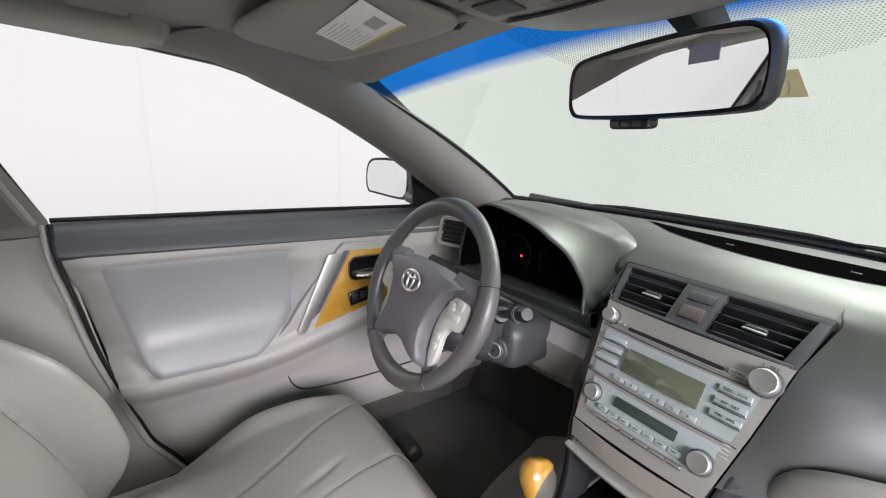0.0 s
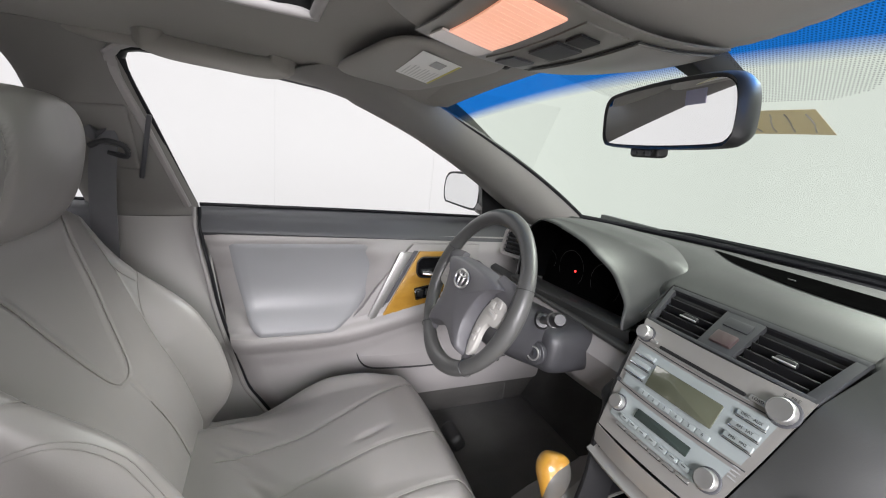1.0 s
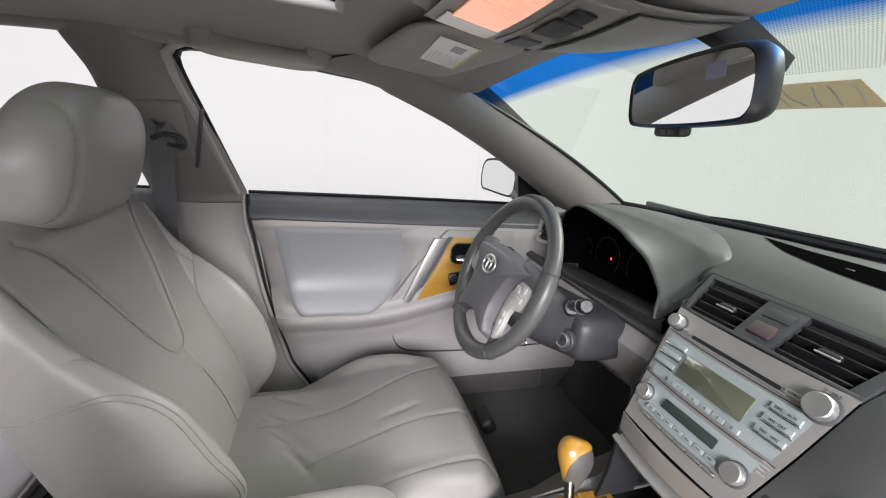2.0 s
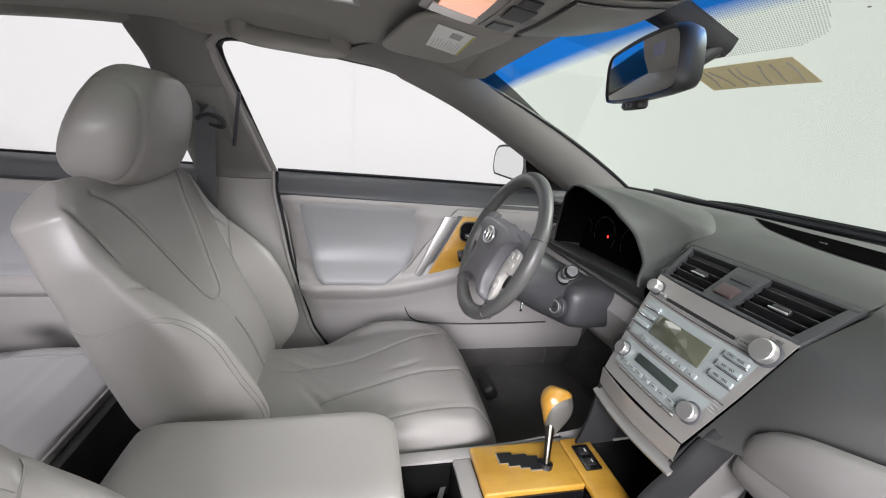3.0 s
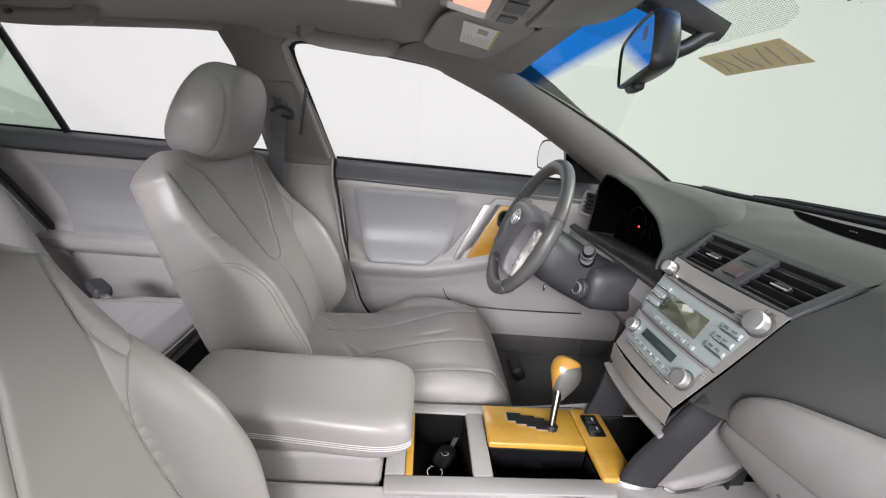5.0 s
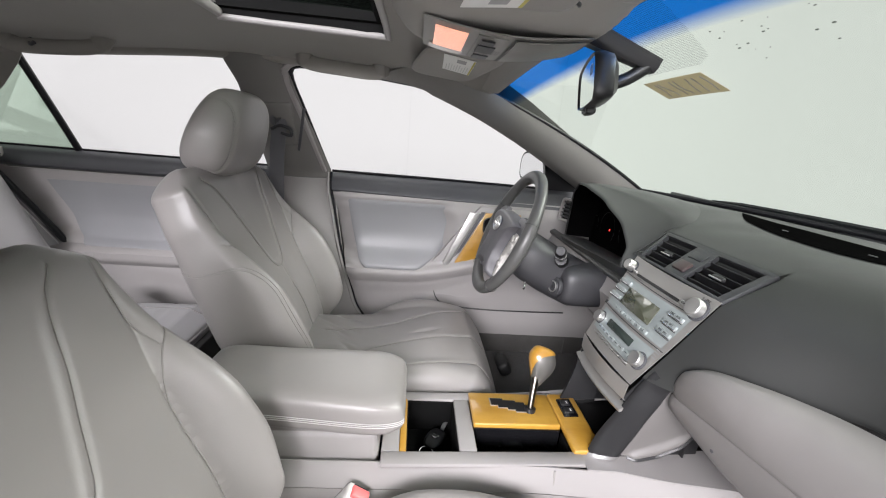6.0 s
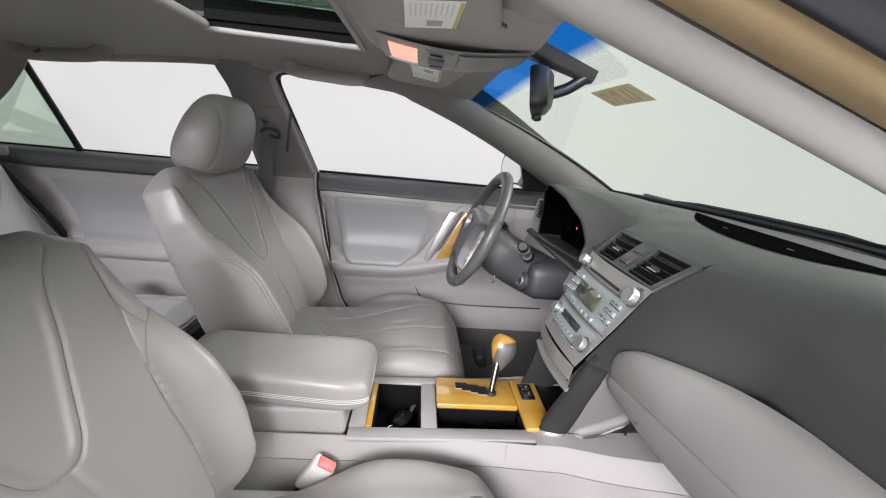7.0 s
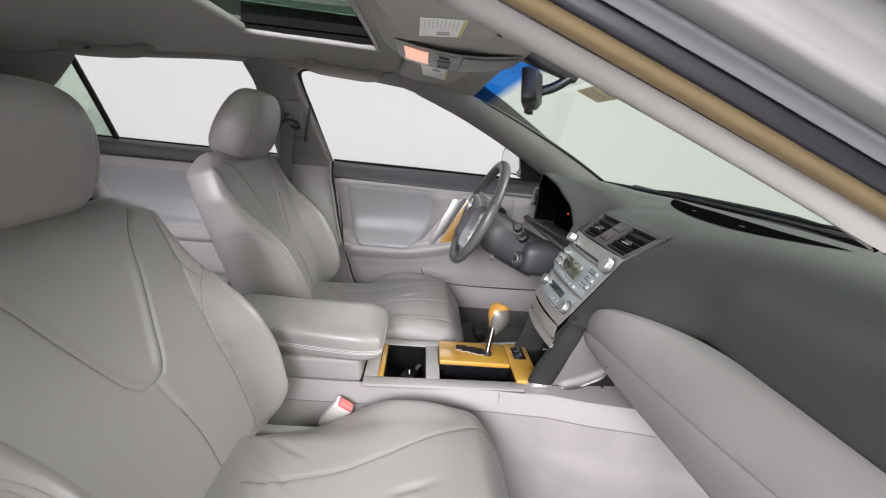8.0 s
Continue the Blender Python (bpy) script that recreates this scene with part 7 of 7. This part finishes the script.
# belt, guide and lower trim on the centre pillar
belt = thing("seat_belt", "dark grey seat belt through a pillar guide", "seat belt", (-0.70, -0.22, 1.1))
part("guide_cover", box((0.016, 0.090, 0.15), (-0.698, -0.232, 1.125), 0.007, 3, turn=Matrix.Rotation(radians(29), 3, "Y")), PILLAR_TRIM, belt, "grey belt guide cover")
part("guide_ring", tube([(-0.688, -0.262, 1.105), (-0.684, -0.232, 1.118), (-0.684, -0.200, 1.108), (-0.690, -0.200, 1.088), (-0.694, -0.232, 1.094)], 0.006, 26, 8), DARK_PLASTIC, belt, "dark belt guide")
part("webbing", sweep([(-0.690, -0.238, 1.110), (-0.700, -0.250, 1.02), (-0.715, -0.258, 0.92), (-0.725, -0.262, 0.75), (-0.735, -0.262, 0.50)], [(-0.0012, -0.024), (0.0012, -0.024), (0.0012, 0.024), (-0.0012, 0.024)], 24, up=(0, 1, 0)), BELT, belt, "dark grey webbing")
part("webbing", sweep([(-0.684, -0.228, 1.112), (-0.682, -0.236, 1.135), (-0.690, -0.262, 1.122)], [(-0.0012, -0.02), (0.0012, -0.02), (0.0012, 0.02), (-0.0012, 0.02)], 10, up=(0, 1, 0)), BELT, belt)
part("pillar_slot", box((0.006, 0.010, 0.165), (-0.700, -0.168, 1.108), 0.003, 2, turn=Matrix.Rotation(radians(29), 3, "Y") @ Matrix.Rotation(radians(-14), 3, "X")), MID_PLASTIC, belt, "narrow grey slot cover")

# buckle beside the passenger seat
buckle = thing("seat_belt_buckle", "pale grey seat belt buckle with red release button", "buckle", (0.145, 0.14, 0.42))
BT = Matrix.Rotation(radians(-31), 3, "X") @ Matrix.Rotation(radians(10), 3, "Y")
BM = BT.to_4x4()
BM.translation = (0.136, 0.134, 0.443)
part("buckle_body", put(box((0.030, 0.048, 0.092), (0, 0, 0), 0.008, 4), BM), PALE_BUCKLE, buckle, "pale grey buckle body")
part("release_button", put(box((0.022, 0.036, 0.012), (0.003, 0.002, 0.0445), 0.004, 3), BM), RED_BUTTON, buckle, "red release button")
part("slot", put(box((0.005, 0.030, 0.004), (-0.009, 0.002, 0.0455), 0.001, 1), BM), BLACK_PLASTIC, buckle)
part("stalk", put(box((0.016, 0.030, 0.09), (0, 0, -0.08), 0.005, 2), BM), DARK_PLASTIC, buckle)

# rear belt latch on the bench
rb = thing("seat_belt_buckle", "grey rear seat belt buckle on the bench", "buckle", (-0.52, -0.72, 0.53))
part("buckle_body", box((0.045, 0.10, 0.035), (-0.53, -0.73, 0.545), 0.010, 3, turn=Matrix.Rotation(radians(-40), 3, "Z")), DARK_PLASTIC, rb)
part("buckle_tongue", box((0.02, 0.05, 0.008), (-0.49, -0.685, 0.540), 0.003, 2, turn=Matrix.Rotation(radians(-40), 3, "Z")), SATIN, rb, "metal tongue")

# key and ring in the coin box
key = thing("car_key", "car key with black fob in the console box", "key", (-0.06, 0.30, 0.445))
KM = Matrix.Translation((-0.050, 0.318, 0.458)) @ Matrix.Rotation(radians(62), 4, "Z") @ Matrix.Scale(1.25, 4)
part("fob", put(grid(lambda u, v: Vector((0.017 * superpow(math.cos(2 * math.pi * u), 0.7) * abs(math.cos(math.pi * (v - 0.5))) ** 0.4, 0.026 * superpow(math.sin(2 * math.pi * u), 0.8) * abs(math.cos(math.pi * (v - 0.5))) ** 0.4, 0.006 * math.sin(math.pi * (v - 0.5)))), 24, 8, loop_u=True, caps=True), KM @ Matrix.Translation((0.0, -0.02, 0))), BLACK_PLASTIC, key, "black key fob")
part("badge", put(tube([(0.006 * math.cos(t), -0.02 + 0.005 * math.sin(t), 0.0064) for t in [2 * math.pi * k / 16 for k in range(16)]], 0.0009, None, 6, closed=True), KM), CHROME, key)
part("blade", put(box((0.008, 0.052, 0.0022), (0.0, 0.030, 0.002), 0.0006, 1, turn=Matrix.Rotation(radians(18), 3, "X")), KM), SATIN, key, "metal key blade")
part("key_ring", put(tube([(0.012 * math.cos(t), -0.055 + 0.012 * math.sin(t), -0.002) for t in [2 * math.pi * k / 20 for k in range(20)]], 0.0011, None, 6, closed=True), KM), CHROME, key, "metal key ring")

# the parking pedal
pedal = thing("parking_pedal", "black parking brake pedal in the footwell", "pedal", (-0.55, 0.60, 0.33))
part("pedal_pad", box((0.085, 0.045, 0.055), (-0.545, 0.585, 0.345), 0.016, 4, turn=Matrix.Rotation(radians(30), 3, "X")), GREY_PEDAL, pedal, "ribbed black rubber pad")
part("pedal_arm", tube([(-0.55, 0.59, 0.335), (-0.60, 0.61, 0.30), (-0.66, 0.64, 0.25)], 0.010, 10, 8), BLACK_PLASTIC, pedal)

# ---- dashboard's small fittings ----
def pad_z(x, y):
    """Height of the dash top at a place."""
    return min((abs(pad_at(x, v / 120).y - y), pad_at(x, v / 120).z) for v in range(0, 66))[1]


NEAR = curve([(-0.275, 1.105, 0), (-0.22, 1.062, 0), (-0.15, 1.022, 0), (-0.03, 0.984, 0), (0.10, 0.974, 0), (0.20, 0.992, 0), (0.28, 1.036, 0), (0.325, 1.075, 0)], 60)
FAR = curve([(-0.275, 1.105, 0), (-0.10, 1.104, 0), (0.05, 1.094, 0), (0.20, 1.083, 0), (0.325, 1.075, 0)], 60)


def slot(u, v):
    p = NEAR[int(round(u * 60))].lerp(FAR[int(round(u * 60))], v)
    return Vector((p.x, p.y, pad_z(p.x, p.y) + 0.0014))


# no hole in the pad: a flat black sheet stands for the slot's shade
part("defroster_grille", grid(slot, 60, 8), RECESS, dash, "flat black sheet for the defroster slot's dark depth", 60)
for k in (22, 40):
    p = slot(k / 60, 0.35)
    part("slot_rib", box((0.014, 0.004, 0.002), p + Vector((0, 0, 0.001)), 0.0005, 1), DARK_PLASTIC, dash)

sv = thing("side_air_vent", "grey louvred air vent beside the driver's door", "air vent", (-0.66, 0.78, 0.90))
SVM = axes((0.92, 0.38, 0), (0, 0.15, 0.99), (0.38, -0.92, 0.14), (-0.668, 0.800, 0.905))
part("vent_frame", put(frame_bm(rounded(0.115, 0.085, 0.014), rounded(0.098, 0.068, 0.010), 0.012, Matrix()), SVM), LIGHT_PLASTIC, sv)
part("vent_duct", put(box((0.10, 0.07, 0.004), (0, 0, -0.006), 0.0), SVM), BLACK_PLASTIC, sv)
for k in range(5):
    part("louvre", put(box((0.098, 0.003, 0.012), (0, -0.026 + 0.013 * k, 0.003), 0.001, 1, turn=Matrix.Rotation(radians(-25), 3, "X")), SVM), DARK_PLASTIC, sv)

# wipers outside, at the foot of the windshield
for x0, x1, nm in ((-0.47, 0.10, 0.0), (0.02, 0.62, 0.35)):
    w = thing("wiper", "black windshield wiper parked at the glass foot", "wiper", (x0, base_y(x0) + 0.02, 1.0), group="wipers")
    blade = [shield(x / 0.70, 0.0 + 0.010 * (x - x0) / (x1 - x0)) + Vector((0, 0.008, 0.004)) for x in [x0 + (x1 - x0) * i / 16 for i in range(17)]]
    thin = lambda t: min(1.0, 0.25 + 5 * t, 0.25 + 5 * (1 - t))
    part("blade", sweep(blade, [(-0.004, -0.006), (0.004, -0.006), (0.005, 0.003), (0.0, 0.008), (-0.005, 0.003)], 40, scale=thin), RUBBER, w, "black rubber blade")
    arm = [shield(x / 0.70, 0.006 * math.sin(math.pi * k / 10)) + Vector((0, 0.020, 0.002)) for k, x in enumerate([x0 + (x1 - x0) * (0.40 + 0.60 * i / 10) for i in range(11)])]
    part("arm", sweep(arm, [(-0.008, -0.004), (0.008, -0.004), (0.006, 0.005), (-0.006, 0.005)], 40, scale=thin), BLACK_PLASTIC, w, "black wiper arm")
part("cowl", grid(lambda u, v: Vector((-0.74 + 1.48 * u, base_y(-0.74 + 1.48 * u) + 0.004 + 0.07 * v, 0.988 - 0.02 * v)), 24, 4, thick=0.004), BLACK_PLASTIC, car, "black cowl panel")
# flank of the stack beside the console leg, passenger side
def flank(u, v):
    """Light flank behind the leg; its foot swells out into a pocket flap."""
    y = 0.660 + 0.215 * u
    foot = linear([(0.66, 0.540), (0.70, 0.538), (0.74, 0.548), (0.78, 0.575), (0.80, 0.600), (0.88, 0.630)], y)
    fold = linear([(0.66, 0.540), (0.68, 0.544), (0.771, 0.597), (0.88, 0.650)], y)
    z = foot + (0.735 - foot) * v
    rear = linear([(0.537, 0.661), (0.585, 0.675), (0.64, 0.690), (0.705, 0.706), (0.74, 0.712)], z) - 0.003
    y = rear + (0.875 - rear) * u
    x = 0.101 + 0.26 * (z - 0.542) - 0.07 * (y - 0.68)
    swell = step(0.68, 0.70, y) * (1 - step(0.78, 0.82, y))
    return Vector((x + 0.011 * swell * (1 - step(foot + 0.2 * (fold - foot), fold + 0.003, z)), y, z))


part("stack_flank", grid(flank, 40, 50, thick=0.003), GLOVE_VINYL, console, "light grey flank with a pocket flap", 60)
part("pocket_gap", tube([flank(u / 40, 0.0) + Vector((-0.001, 0, -0.003)) for u in range(5, 27)], 0.0042, None, 6), BLACK_PLASTIC, console, "dark gap under the flap")

# seal round the rear edge of the rear door and the padded side of the bench behind it
part("edge_seal", tube([(-0.752, -1.235, 0.915), (-0.750, -1.205, 0.885), (-0.748, -1.118, 0.780), (-0.746, -1.012, 0.645), (-0.746, -0.96, 0.575)], 0.011, 30, 8), RUBBER, rear_door, "black rubber edge seal")
part("side_bolster", grid(lambda u, v: Vector((-0.735 + 0.02 * u + 0.10 * u * u, -1.25 + 0.29 * v - 0.20 * u, 0.92 - 0.36 * v + 0.03 * math.sin(math.pi * u))), 12, 16, thick=0.01), LEATHER_SIDE, bench, "grey leather side bolster", 60)
# sill and kick panel that close the driver's footwell
# dark carpet tone here holds the shadow low beside the seat as well
part("sill_trim", box((0.06, 1.30, 0.185), (-0.790, 0.50, 0.3275), 0.012, 3), CARPET, car, "grey carpeted sill, its tone darkened for shade")
part("kick_panel", box((0.03, 0.34, 0.60), (-0.775, 0.98, 0.56), 0.010, 3), CARPET, car, "grey carpeted kick panel")
